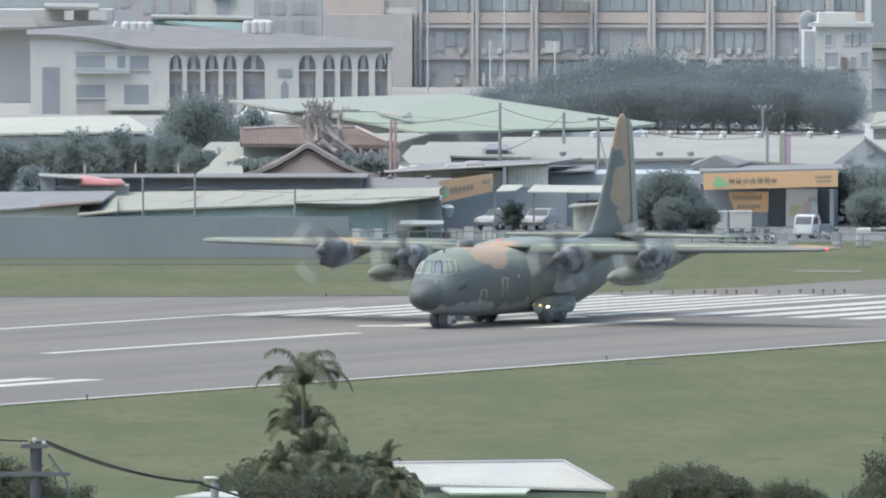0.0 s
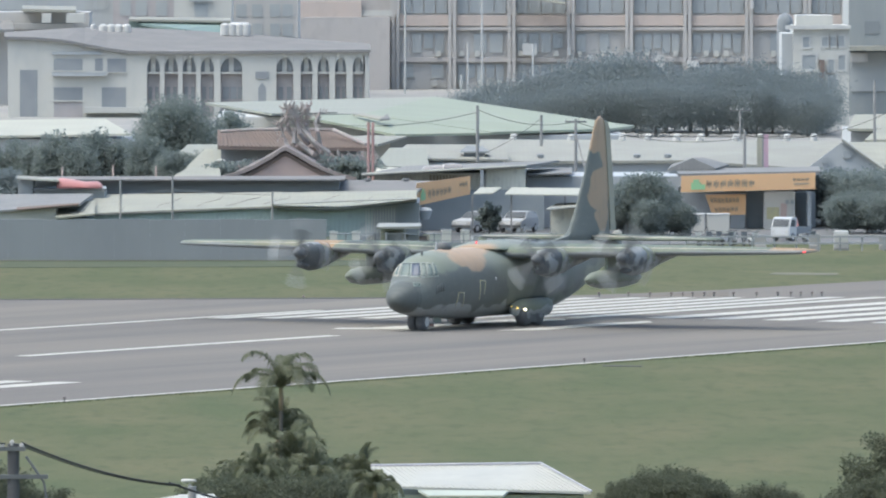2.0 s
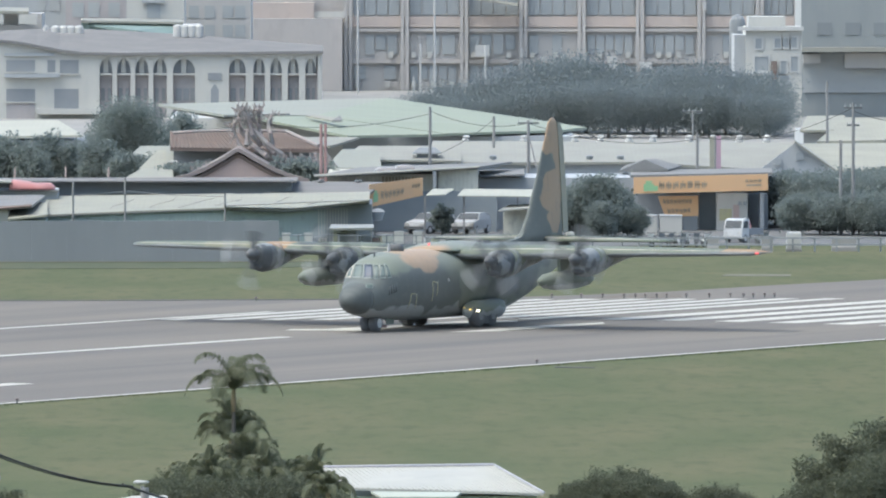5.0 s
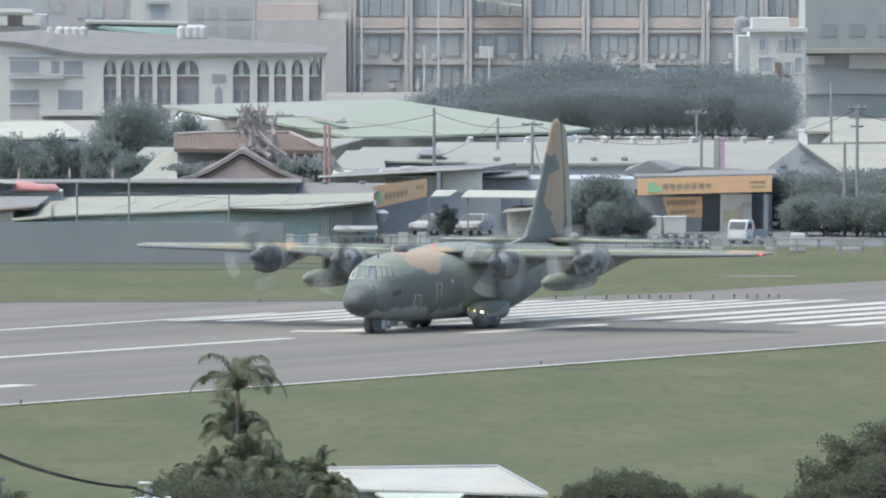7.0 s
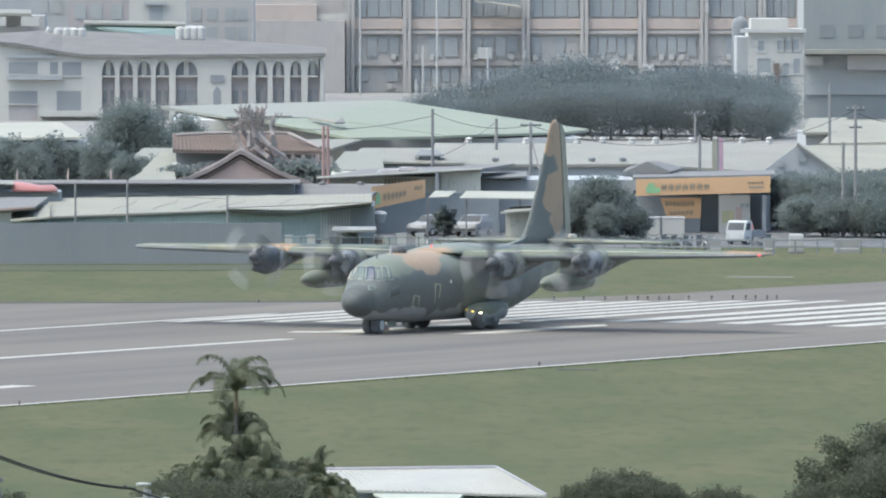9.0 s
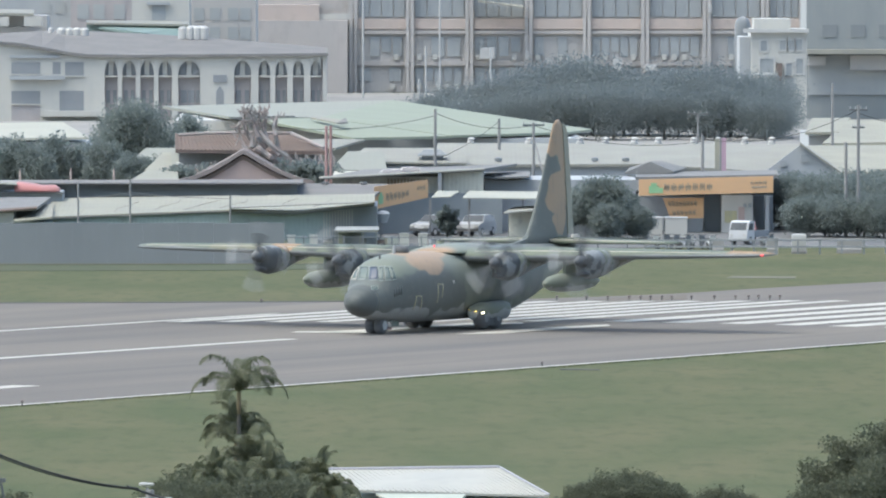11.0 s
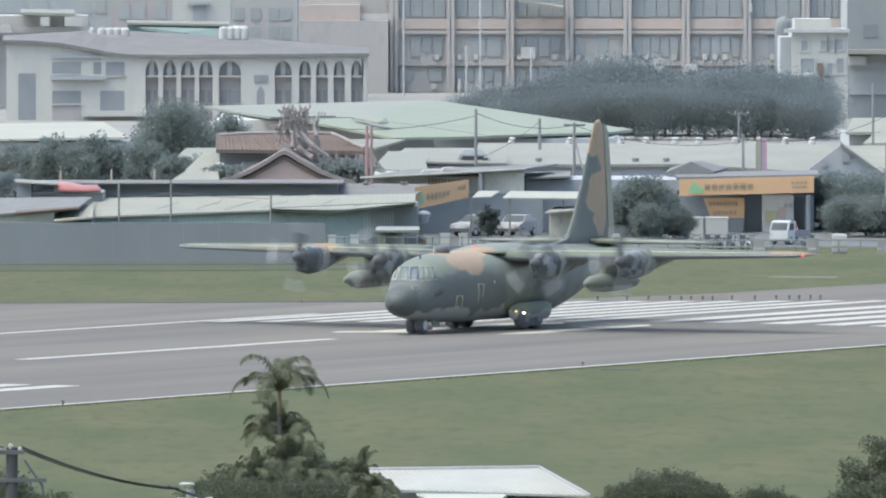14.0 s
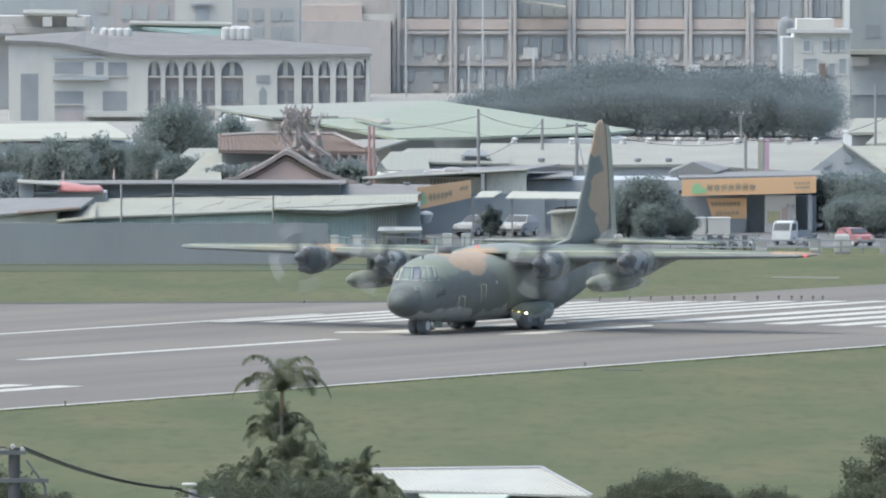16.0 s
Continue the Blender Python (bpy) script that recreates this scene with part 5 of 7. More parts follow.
sign("faded orange wall sign with two rows of lettering", [(18.96, 917, 2.51), (21.9, 917, 2.55), (21.9, 917, 1.08), (19.53, 917, 0.92)], 0.2,
     lettering(0.08, 0.85, 0.12, 0.42, 8, 6) + lettering(0.12, 0.8, 0.58, 0.82, 6, 7))
for u0, u1 in ((1218, 1247), (1252, 1291)):
    x0, x1 = (u0 - 784) * 906 / 22451, (u1 - 784) * 906 / 22451
    t = thing("storage_box", "white metal storage container by the shop", "container", ((x0 + x1) / 2, 906, 0), group="white containers")
    h = (x1 - x0) / 2
    wall_box("body", -h, h, 0, 2.0, 0, 1.34, "pale_wall", t)
    wall_box("lid", -h - 0.04, h + 0.04, -0.04, 2.04, 1.34, 1.42, "white_paint", t)
wall_box("shelf", 20.78, 21.84, 917, 918.5, -0.1, 1.06, "wall_dark", shop)

M["cloth_purple"] = surface("purple_banner", (0.42, 0.26, 0.32), (0.36, 0.25, 0.32), 1.0, 0.8)
M["rail_paint"] = surface("rail_paint", (0.25, 0.265, 0.27), (0.21, 0.225, 0.23), 1.0, 0.7)
M["shelter_roof"] = surface("faded_shelter_roof", (0.19, 0.195, 0.165), (0.16, 0.165, 0.145), 0.8, 0.8)
M["olive_wall"] = surface("olive_wall", (0.25, 0.27, 0.19), (0.21, 0.23, 0.17), 1.0, 0.8)
M["light_head"] = surface("lamp_head", (0.20, 0.165, 0.16), (0.17, 0.145, 0.14), 3.0, 0.6, haze_sheen=0.05)
M["palm_bark"] = surface("palm_bark", (0.13, 0.12, 0.105), (0.10, 0.092, 0.08), 3.0, 0.9, haze_sheen=0.0, bump=0.6, bump_scale=9, stretch=(0.3, 0.3, 3))
M["crownshaft"] = surface("crownshaft", (0.28, 0.20, 0.13), (0.22, 0.20, 0.11), 1.5, 0.6, haze_sheen=0.05)
M["shed_roof"] = surface("white_shed_roof", (0.44, 0.435, 0.39), (0.40, 0.40, 0.365), 0.5, 0.5, haze_sheen=0.0, c3=(0.36, 0.362, 0.335), scale3=2.5)
M["ridge_grey"] = surface("grey_trim", (0.36, 0.35, 0.40), (0.30, 0.30, 0.34), 1.0, 0.6)
M["shed_wall"] = surface("green_shed_wall", (0.36, 0.385, 0.29), (0.32, 0.35, 0.27), 0.8, 0.7)


# ---------------------------------------------------------------- white school-like building with arches
D = 1330
school = thing("arcade_building", "two-storey white building with arched windows and brown panels", "building")
wall_box("wall", far_x(14, D), far_x(226, D), D, D + 20, -0.1, far_z(100, D), "pale_wall", school, "white plaster wall")
wall_box("wall", far_x(226, D), far_x(652, D), D + 0.9, D + 20, -0.1, far_z(100, D), "brick_brown", school, "brown brick infill")
wall_box("cornice", far_x(226, D), far_x(654, D), D - 0.1, D + 0.95, far_z(104, D), far_z(96, D), "pale_wall", school)
bm = bmesh.new()
slab(bm, [(far_x(u, D), D, far_z(v, D)) for u, v in ((14, 100), (14, 75), (60, 76), (110, 80), (150, 87), (190, 95), (226, 100))], 0.5, (0, 1, 0))
part("gable_wall", bm, "pale_wall", school)
# the roof sweeps down from the gable to the long eave: image column, eave row, back edge row
bm = bmesh.new()
loft(bm, [[Vector((far_x(u, D), D - 0.6, far_z(v, D))), Vector((far_x(u, D + 23), D + 23, far_z(w, D + 23))), Vector((far_x(u, D + 23), D + 23, far_z(w, D + 23) - 0.3)), Vector((far_x(u, D), D - 0.6, far_z(v, D) - 0.3))]
          for u, v, w in ((8, 71, 63), (60, 72, 60), (110, 76, 57), (150, 83, 55), (190, 91, 54), (230, 96, 55), (300, 97, 58), (430, 96, 66), (540, 95, 75), (656, 94, 84))])
part("roof", bm, "brown_roof", school, "brown-grey tiled roof sweeping down to a long eave")
for u0, u1, v0, v1, mt in ((35, 66, 130, 213, "school_glass"), (95, 146, 110, 131, "school_glass"), (190, 223, 110, 134, "school_glass"), (168, 182, 110, 132, "school_glass"),
                           (95, 146, 161, 184, "school_glass"), (95, 146, 186, 214, "brick_brown"), (180, 223, 161, 200, "school_glass")):
    w = wall_box("window", far_x(u0, D), far_x(u1, D), D - 0.03, D + 0.1, far_z(v1, D), far_z(v0, D), mt, school)
    wall_box("sill", far_x(u0 - 2, D), far_x(u1 + 2, D), D - 0.25, D - 0.035, far_z(v1 + 2, D), far_z(v1, D), "pale_wall", w)
wall_box("balcony", far_x(92, D), far_x(190, D), D - 0.9, D - 0.02, far_z(141, D), far_z(134, D), "grey_wall", school, "grey balcony ledge")
wall_box("canopy", far_x(150, D), far_x(262, D), D - 1.2, D - 0.02, far_z(206, D), far_z(196, D), "pale_wall", school)
wall_box("cornice", far_x(92, D), far_x(180, D), D - 0.3, D - 0.02, far_z(103, D), far_z(98, D), "grey_wall", school)
rs = random.Random(2)
bays = [(258, 286), (289, 318), (321, 350), (353, 382), (388, 432), (487, 522), (530, 556), (560, 586), (591, 616), (622, 646)]
bays = [(u0 + 2, u1 - 3) for u0, u1 in bays]
prev = 226
for u0, u1 in bays:
    wall_box("pilaster", far_x(prev, D), far_x(u0, D), D - 0.05, D + 0.9, -0.1, far_z(104, D), "pale_wall", school)
    prev = u1
    # the arch: a lintel with a round head cut into it
    bm = bmesh.new()
    a, b, top, spring, crown = far_x(u0, D), far_x(u1, D), far_z(104, D), far_z(130, D), far_z(108, D)
    c, r = (a + b) / 2, (b - a) / 2
    arc = [(c + r * math.cos(radians(k)), D, spring + (crown - spring) * math.sin(radians(k))) for k in range(0, 181, 20)]
    loft(bm, [[Vector((q[0], D, top)), Vector(q), Vector((q[0], D + 0.8, q[2])), Vector((q[0], D + 0.8, top))] for q in arc])
    part("arch", bm, "pale_wall", school, "white round arch")
    wall_box("sill", a, b, D + 0.1, D + 0.9, far_z(137, D), far_z(134, D), "pale_wall", school)
    wall_box("mullion", c - 0.28, c + 0.22, D + 0.55, D + 0.9, far_z(134, D), far_z(107, D), "pale_wall", school)
    for s0, s1 in ((a, c - 0.3), (c + 0.24, b)):
        wall_box("window", s0, s1, D + 0.7, D + 0.88, far_z(133, D), far_z(106, D), "school_glass", school)
    n = 2 if u1 - u0 < 32 else 3
    for k in range(n):
        w0 = a + (b - a) * (0.12 + k / n)
        wall_box("window", w0, w0 + (b - a) * 0.28, D + 0.8, D + 0.89, far_z(182, D), far_z(160, D), "school_glass", school)
wall_box("pilaster", far_x(646, D), far_x(653, D), D - 0.05, D + 0.9, -0.1, far_z(104, D), "pale_wall", school)
bm = bmesh.new()
slab(bm, [(far_x(u, D), D - 0.06, far_z(v, D)) for u, v in ((457, 186), (457, 162), (464, 152), (471, 162), (471, 186))], 0.05, (0, 1, 0))
part("door", bm, "school_glass", school, "dark pointed doorway")
wall_box("plaque", far_x(452, D), far_x(476, D), D - 0.2, D - 0.06, far_z(146, D), far_z(133, D), "school_glass", school)


def tank(u, v, d, s=1.0):
    t = thing("water_tank", "white cylindrical water tank on a roof", "tank", (far_x(u, d), d, far_z(v, d)), group="roof water tanks")
    bm = bmesh.new()
    tube(bm, [(0, 0, 0.0), (0, 0, 1.1 * s), (0, 0, 1.25 * s), (0, 0, 1.32 * s)], [0.48 * s, 0.48 * s, 0.38 * s, 0.1 * s], 14)
    part("body", bm, "white_paint", t)
    bm = bmesh.new()
    tube(bm, [(0, 0, -1.6), (0, 0, -0.02)], [0.4 * s, 0.4 * s], 10)
    part("stand", bm, "grey_wall", t)
    return t


for u in (183, 197, 210, 224):
    tank(u, 71, 1348)
for u in (398, 411, 424, 436):
    tank(u, 69, 1350)
tank(165, 62, 1350, 0.6)

# ---------------------------------------------------------------- buildings further back
b = thing("house", "house with a pale green sheet roof", "house")
roof("roof", [(far_x(228, 1400), 1400, far_z(44, 1400)), (far_x(408, 1400), 1400, far_z(48, 1400)), (far_x(440, 1400), 1412, far_z(52, 1400)), (far_x(440, 1400), 1396, far_z(78, 1396)), (far_x(330, 1400), 1392, far_z(58, 1392))], "teal_roof", b, 0.3)
bm = bmesh.new()
slab(bm, [(far_x(u, 1399), 1399, far_z(v, 1399)) for u, v in ((229, 42), (408, 45), (408, 80), (229, 58))], 0.2, (0, 1, 0))
part("wall", bm, "teal_roof", b, "green sheet wall under the eave")
roof("eave", [(far_x(228, 1398), 1398, far_z(40, 1398)), (far_x(408, 1398), 1398, far_z(43, 1398)), (far_x(408, 1402), 1402, far_z(38, 1402)), (far_x(228, 1402), 1402, far_z(36, 1402))], "white_roof", b, 0.25)
wall_box("wall", far_x(232, 1404), far_x(436, 1404), 1404, 1416, -0.1, far_z(48, 1404), "dull_wall", b)
b = thing("apartment_building", "white apartment tower with a dark window", "building")
wall_box("wall", far_x(308, 1430), far_x(410, 1430), 1430, 1442, -0.1, far_z(-60, 1430), "pale_wall", b)
w = wall_box("window", far_x(344, 1430), far_x(368, 1430), 1429.9, 1430.1, far_z(36, 1430), far_z(8, 1430), "window_grey", b)
wall_box("ledge", far_x(335, 1430), far_x(376, 1430), 1429.4, 1429.88, far_z(9, 1430), far_z(4, 1430), "grey_wall", w)
b = thing("apartment_building", "grey concrete apartment block with small windows", "building")
wall_box("wall", far_x(-140, 1460), far_x(205, 1460), 1460, 1480, -0.1, far_z(-60, 1460), "grey_wall", b)
for k, (u0, u1) in enumerate(((-60, -20), (0, 50), (60, 88), (150, 165), (172, 190))):
    w = wall_box("window", far_x(u0, 1460), far_x(u1, 1460), 1459.9, 1460.1, far_z(24, 1460), far_z(2, 1460), "window_grey", b)
b = thing("house", "low house with grey roof and pale parapet", "house")
wall_box("wall", far_x(-120, 1400), far_x(158, 1400), 1400, 1412, -0.1, far_z(28, 1400), "dull_wall", b)
wall_box("parapet", far_x(-120, 1399), far_x(130, 1399), 1399, 1399.9, far_z(58, 1399), far_z(48, 1399), "dull_wall", b)
roof("roof", [(far_x(-120, 1396), 1396, far_z(60, 1396)), (far_x(26, 1396), 1396, far_z(58, 1396)), (far_x(20, 1404), 1402, far_z(36, 1402)), (far_x(-120, 1404), 1402, far_z(34, 1402))], "grey_roof", b, 0.3)
roof("roof", [(far_x(40, 1398), 1396, far_z(22, 1396)), (far_x(135, 1396), 1396, far_z(24, 1396)), (far_x(135, 1410), 1410, far_z(17, 1410)), (far_x(40, 1410), 1410, far_z(16, 1410))], "white_roof", b, 0.3)
for u in (75, 118, 134):
    wall_box("air_unit", far_x(u, 1396), far_x(u + 16, 1396), 1394, 1395.9, far_z(46, 1396), far_z(30, 1396), "pale_wall", b)
b = thing("apartment_building", "dull grey block behind the arcade building", "building")
wall_box("wall", far_x(408, 1450), far_x(528, 1450), 1450, 1470, -0.1, far_z(-60, 1450), "dull_wall", b)
for u in (418, 446, 478, 500):
    for v in (14, 48):
        wall_box("window", far_x(u, 1450), far_x(u + 18, 1450), 1449.9, 1450.1, far_z(v + 22, 1450), far_z(v, 1450), "window_grey", b)
b = thing("apartment_building", "dark brick block between the towers", "building")
wall_box("wall", far_x(200, 1456), far_x(312, 1456), 1456, 1470, -0.1, far_z(-60, 1456), "brick_brown", b)
for u in (212, 240, 276):
    wall_box("window", far_x(u, 1456), far_x(u + 20, 1456), 1455.9, 1456.1, far_z(34, 1456), far_z(8, 1456), "window_grey", b)

D = 1500
office = thing("office_block", "long tan-tiled office block with ribbon windows and piers", "building")
wall_box("wall", far_x(690, D), far_x(1500, D), D, D + 25, -0.1, far_z(-110, D), "dull_wall", office)
wall_box("wall", far_x(524, D), far_x(690, D), D - 4, D + 20, -0.1, far_z(36, D), "tile_tan", office, "tan tiled wing")
wall_box("wall", far_x(524, D), far_x(640, D), D - 3, D + 20, far_z(36, D), far_z(8, D), "tile_orange", office, "orange tiled parapet")
wall_box("wall", far_x(524, D), far_x(690, D), D, D + 20, far_z(36, D), far_z(-110, D), "tile_tan", office)
wall_box("balcony_rail", far_x(640, D), far_x(695, D), D - 2.5, D - 2.2, far_z(34, D), far_z(24, D), "pale_wall", office)
for v0, v1, mt in ((33, 52, "tile_orange"), (-52, -33, "tile_orange"), (54, 60, "tile_tan"), (108, 116, "tile_tan")):
    wall_box("spandrel", far_x(695, D), far_x(1500, D), D - 0.6, D - 0.01, far_z(v1, D), far_z(v0, D), mt, office, "tiled spandrel band")
piers = [700, 800, 905, 1010, 1113, 1216, 1325, 1428, 1496]
for u in piers:
    wall_box("pier", far_x(u - 7, D), far_x(u - 1, D), D - 1.2, D - 0.61, -0.1, far_z(-105, D), "pier_tile", office, "tan tiled pier")
    wall_box("pier", far_x(u + 1, D), far_x(u + 7, D), D - 1.2, D - 0.61, -0.1, far_z(-105, D), "pier_tile", office, "tan tiled pier")
rs = random.Random(11)
for a, b in zip(piers, piers[1:]):
    for v0, v1 in ((-30, 30), (-100, -55)):
        n = 4
        for k in range(n):
            u0 = a + 8 + (b - a - 16) * k / n
            wall_box("window", far_x(u0 + 1, D), far_x(u0 + (b - a - 16) / n - 1, D), D - 0.2, D - 0.01, far_z(v1, D), far_z(v0, D), "window_dark", office)
    for v0, v1 in ((66, 100), (120, 152)):
        n = rs.choice((3, 4, 5))
        for k in range(n):
            u0 = a + 10 + (b - a - 20) * k / n
            if rs.random() < 0.8:
                w = wall_box("window", far_x(u0, D), far_x(u0 + (b - a - 20) / n * 0.8, D), D - 0.2, D - 0.01, far_z(v1 - rs.choice((0, 0, 8)), D), far_z(v0, D), rs.choice(("window_grey", "window_dark", "window_grey")), office)
            if rs.random() < 0.4:
                wall_box("air_unit", far_x(u0 + 2, D), far_x(u0 + 10, D), D - 0.9, D - 0.25, far_z(v1 + 6, D), far_z(v1 - 4, D), "pale_wall", office, "white wall air conditioner")
for u0, u1, v0, v1 in ((1160, 1176, 104, 134), (1216, 1237, 114, 126), (1077, 1082, 100, 116), (925, 950, 84, 104), (1040, 1052, 104, 112), (1005, 1010, 90, 104), (1328, 1334, 8, 22)):
    wall_box("panel", far_x(u0, D - 2), far_x(u1, D - 2), D - 2.2, D - 1.25, far_z(v1, D - 2), far_z(v0, D - 2), "white_paint", office, "white panel on the facade")
roof("canopy", [(far_x(935, D), D - 5, far_z(2, D)), (far_x(1000, D), D - 5, far_z(12, D)), (far_x(1000, D), D - 1.3, far_z(9, D)), (far_x(920, D), D - 1.3, far_z(0, D))], "white_roof", office, 0.2)
for u, v0, v1 in ((717, -80, 175), (828, 82, 156), (943, 84, 152), (853, -40, 95), (816, 140, 156)):
    bm = bmesh.new()
    tube(bm, [(far_x(u, 1470), 1470, 0), (far_x(u, 1470), 1470, far_z(v0, 1470))], 0.11, 8)
    tagged(part("flag_pole", bm, "white_paint"), "tall thin white pole before the office block", "pole", group="white poles")

D = 1290
b = thing("white_house", "narrow white house with framed windows and a cornice", "house")
wall_box("wall", far_x(1404, D), far_x(1503, D), D, D + 12, -0.1, far_z(52, D), "pale_wall", b, "white plaster wall")
wall_box("wall", far_x(1384, D), far_x(1404, D), D + 1, D + 12, -0.1, far_z(66, D), "grey_wall", b)
wall_box("cornice", far_x(1390, D), far_x(1506, D), D - 0.6, D - 0.01, far_z(58, D), far_z(51, D), "white_paint", b)
wall_box("parapet", far_x(1410, D), far_x(1475, D), D + 2, D + 10, far_z(52, D), far_z(34, D), "pale_wall", b)
for u0, u1, v0, v1 in ((1421, 1432, 72, 90), (1455, 1466, 72, 88), (1470, 1480, 72, 88), (1484, 1494, 70, 88), (1420, 1444, 104, 128), (1466, 1476, 112, 134), (1484, 1496, 104, 130), (1466, 1480, 138, 158)):
    w = wall_box("window", far_x(u0, D), far_x(u1, D), D - 0.05, D + 0.1, far_z(v1, D), far_z(v0, D), "window_dark", b)
    for p0, p1, q0, q1 in ((u0 - 3, u0, v0 - 3, v1 + 3), (u1, u1 + 3, v0 - 3, v1 + 3), (u0, u1, v0 - 3, v0), (u0, u1, v1, v1 + 3)):
        wall_box("frame", far_x(p0, D), far_x(p1, D), D - 0.14, D - 0.01, far_z(q1, D), far_z(q0, D), "white_paint", w)
wall_box("awning", far_x(1400, D), far_x(1450, D), D - 1.2, D - 0.2, far_z(134, D), far_z(130, D), "white_paint", b)
wall_box("shop_banner", far_x(1449, D), far_x(1459, D), D - 0.5, D - 0.2, far_z(160, D), far_z(112, D), "red_roof", b, "faded red hanging banner")
bm = bmesh.new()
c = Vector((far_x(1389, D + 30), D + 30, far_z(48, D + 30)))
loft(bm, [[c + Vector((r * math.cos(radians(a)), r * math.sin(radians(a)), z)) for a in range(0, 360, 24)] for r, z in ((0.85, -9.98), (0.85, 0.0), (0.8, 0.45), (0.55, 0.9), (0.1, 1.1))])
tagged(part("dome", bm, "wall_dark", None, "", True), "dark domed roof turret", "dome")
b = thing("apartment_building", "pale grey block with a white canopy strip", "building")
wall_box("wall", far_x(1502, 1340), far_x(1760, 1340), 1340, 1360, -0.1, far_z(-70, 1340), "slate_wall", b)
wall_box("canopy", far_x(1500, 1336), far_x(1760, 1336), 1336, 1339.9, far_z(96, 1336), far_z(88, 1336), "white_roof", b, "white canopy strip")
wall_box("shopfront", far_x(1505, 1339), far_x(1760, 1339), 1339.7, 1340.1, far_z(168, 1339), far_z(98, 1339), "window_grey", b)
wall_box("panel", far_x(1505, 1338), far_x(1536, 1338), 1338, 1339.6, far_z(116, 1338), far_z(100, 1338), "dull_wall", b)
wall_box("panel", far_x(1580, 1338), far_x(1690, 1338), 1338, 1339.6, far_z(124, 1338), far_z(98, 1338), "dull_wall", b)
for u in (1530, 1580, 1630):
    wall_box("window", far_x(u, 1340), far_x(u + 26, 1340), 1339.9, 1340.1, far_z(66, 1340), far_z(44, 1340), "wall_dark", b, "dim grey window")
b = thing("house", "house with white sheet roofs beside the factory", "house")
roof("roof", [(far_x(1500, 1010), 1010, far_z(234, 1010)), (far_x(1560, 1010), 1010, far_z(234, 1010)), (far_x(1580, 1030), 1030, far_z(208, 1030)), (far_x(1512, 1030), 1030, far_z(209, 1030))], "beige_roof", b, 0.2)
roof("roof", [(far_x(1530, 1000), 1000, far_z(254, 1000)), (far_x(1650, 1000), 1000, far_z(252, 1000)), (far_x(1672, 1030), 1022, far_z(214, 1022)), (far_x(1572, 1030), 1022, far_z(212, 1022))], "beige_roof", b, 0.2)
wall_box("wall", far_x(1506, 1012), far_x(1700, 1012), 1012, 1034, -0.1, far_z(240, 1012), "grey_wall", b)
b = thing("house", "low house with a wide white sheet roof", "house")
roof("roof", [(far_x(1558, 952), 952, far_z(304, 952)), (far_x(1612, 952), 952, far_z(305, 952)), (far_x(1720, 952), 952, far_z(285, 952)), (far_x(1720, 975), 975, far_z(256, 975)), (far_x(1500, 975), 975, far_z(258, 975))], "beige_roof", b, 0.2)
wall_box("wall", far_x(1566, 955), far_x(1720, 955), 955, 974, -0.1, far_z(308, 955), "grey_wall", b)
wall_box("signboard", far_x(1612, 905), far_x(1720, 905), 925, 925.4, far_z(384, 925), far_z(376, 925), "orange_sign", b, "orange boards")
wall_box("signboard", far_x(1606, 905), far_x(1720, 905), 925, 925.4, far_z(408, 925), far_z(398, 925), "orange_sign", b, "orange boards")

# ---------------------------------------------------------------- utility poles and wires
def pole(u, v, d, arms=(), label="grey concrete utility pole with wires", r=0.11):
    t = thing("utility_pole", label, "utility pole", (far_x(u, d), d, 0), group="utility poles")
    h = far_z(v, d)
    bm = bmesh.new()
    tube(bm, [(0, 0, -0.1), (0, 0, h)], [r * 1.25, r], 10)
    part("shaft", bm, "wood_pole", t)
    for dz, w in arms:
        bm = bmesh.new()
        box(bm, -w / 2, w / 2, -0.06, 0.06, h - dz - 0.06, h - dz + 0.06)
        part("crossarm", bm, "dark_metal", t)
        for k in range(4):
            x = -w / 2 + w * (k + 0.15) / 3.4
            bm = bmesh.new()
            tube(bm, [(x, 0, h - dz + 0.06), (x, 0, h - dz + 0.26)], [0.05, 0.035], 6)
            part("insulator", bm, "white_paint", t)
    return t


def wire(a, b, sag, r=0.02, name="overhead_wire", label="thin sagging overhead wire between poles"):
    bm = bmesh.new()
    a, b = Vector(a), Vector(b)
    tube(bm, [a.lerp(b, k / 12) - Vector((0, 0, sag * 4 * (k / 12) * (1 - k / 12))) for k in range(13)], r, 5)
    return tagged(part(name, bm, "cable"), label, "wire", group="overhead wires")


pole(845, 193, 939)
pole(958, 210, 960)
pole(1019, 217, 938, ((0.2, 1.6),))
pole(1318, 240, 940)
pole(1572, 252, 905)
pole(1594, 186, 905, ((0.35, 1.3), (1.6, 0.9)))
pole(1548, 148, 1000, (), "pale street lamp post behind the houses", 0.1)
pole(1310, 200, 1100, ((0.1, 1.8),), "thin pole with a crossarm before the woods", 0.08)
bm = bmesh.new()
tube(bm, [(far_x(1021, 937), 937.5, far_z(250, 937)), (far_x(1034, 937), 936.5, far_z(300, 937)), (far_x(1060, 936), 936, 0)], 0.07, 6)
tagged(part("stay", bm, "wood_pole"), "slanting stay bar of a utility pole", "stay")
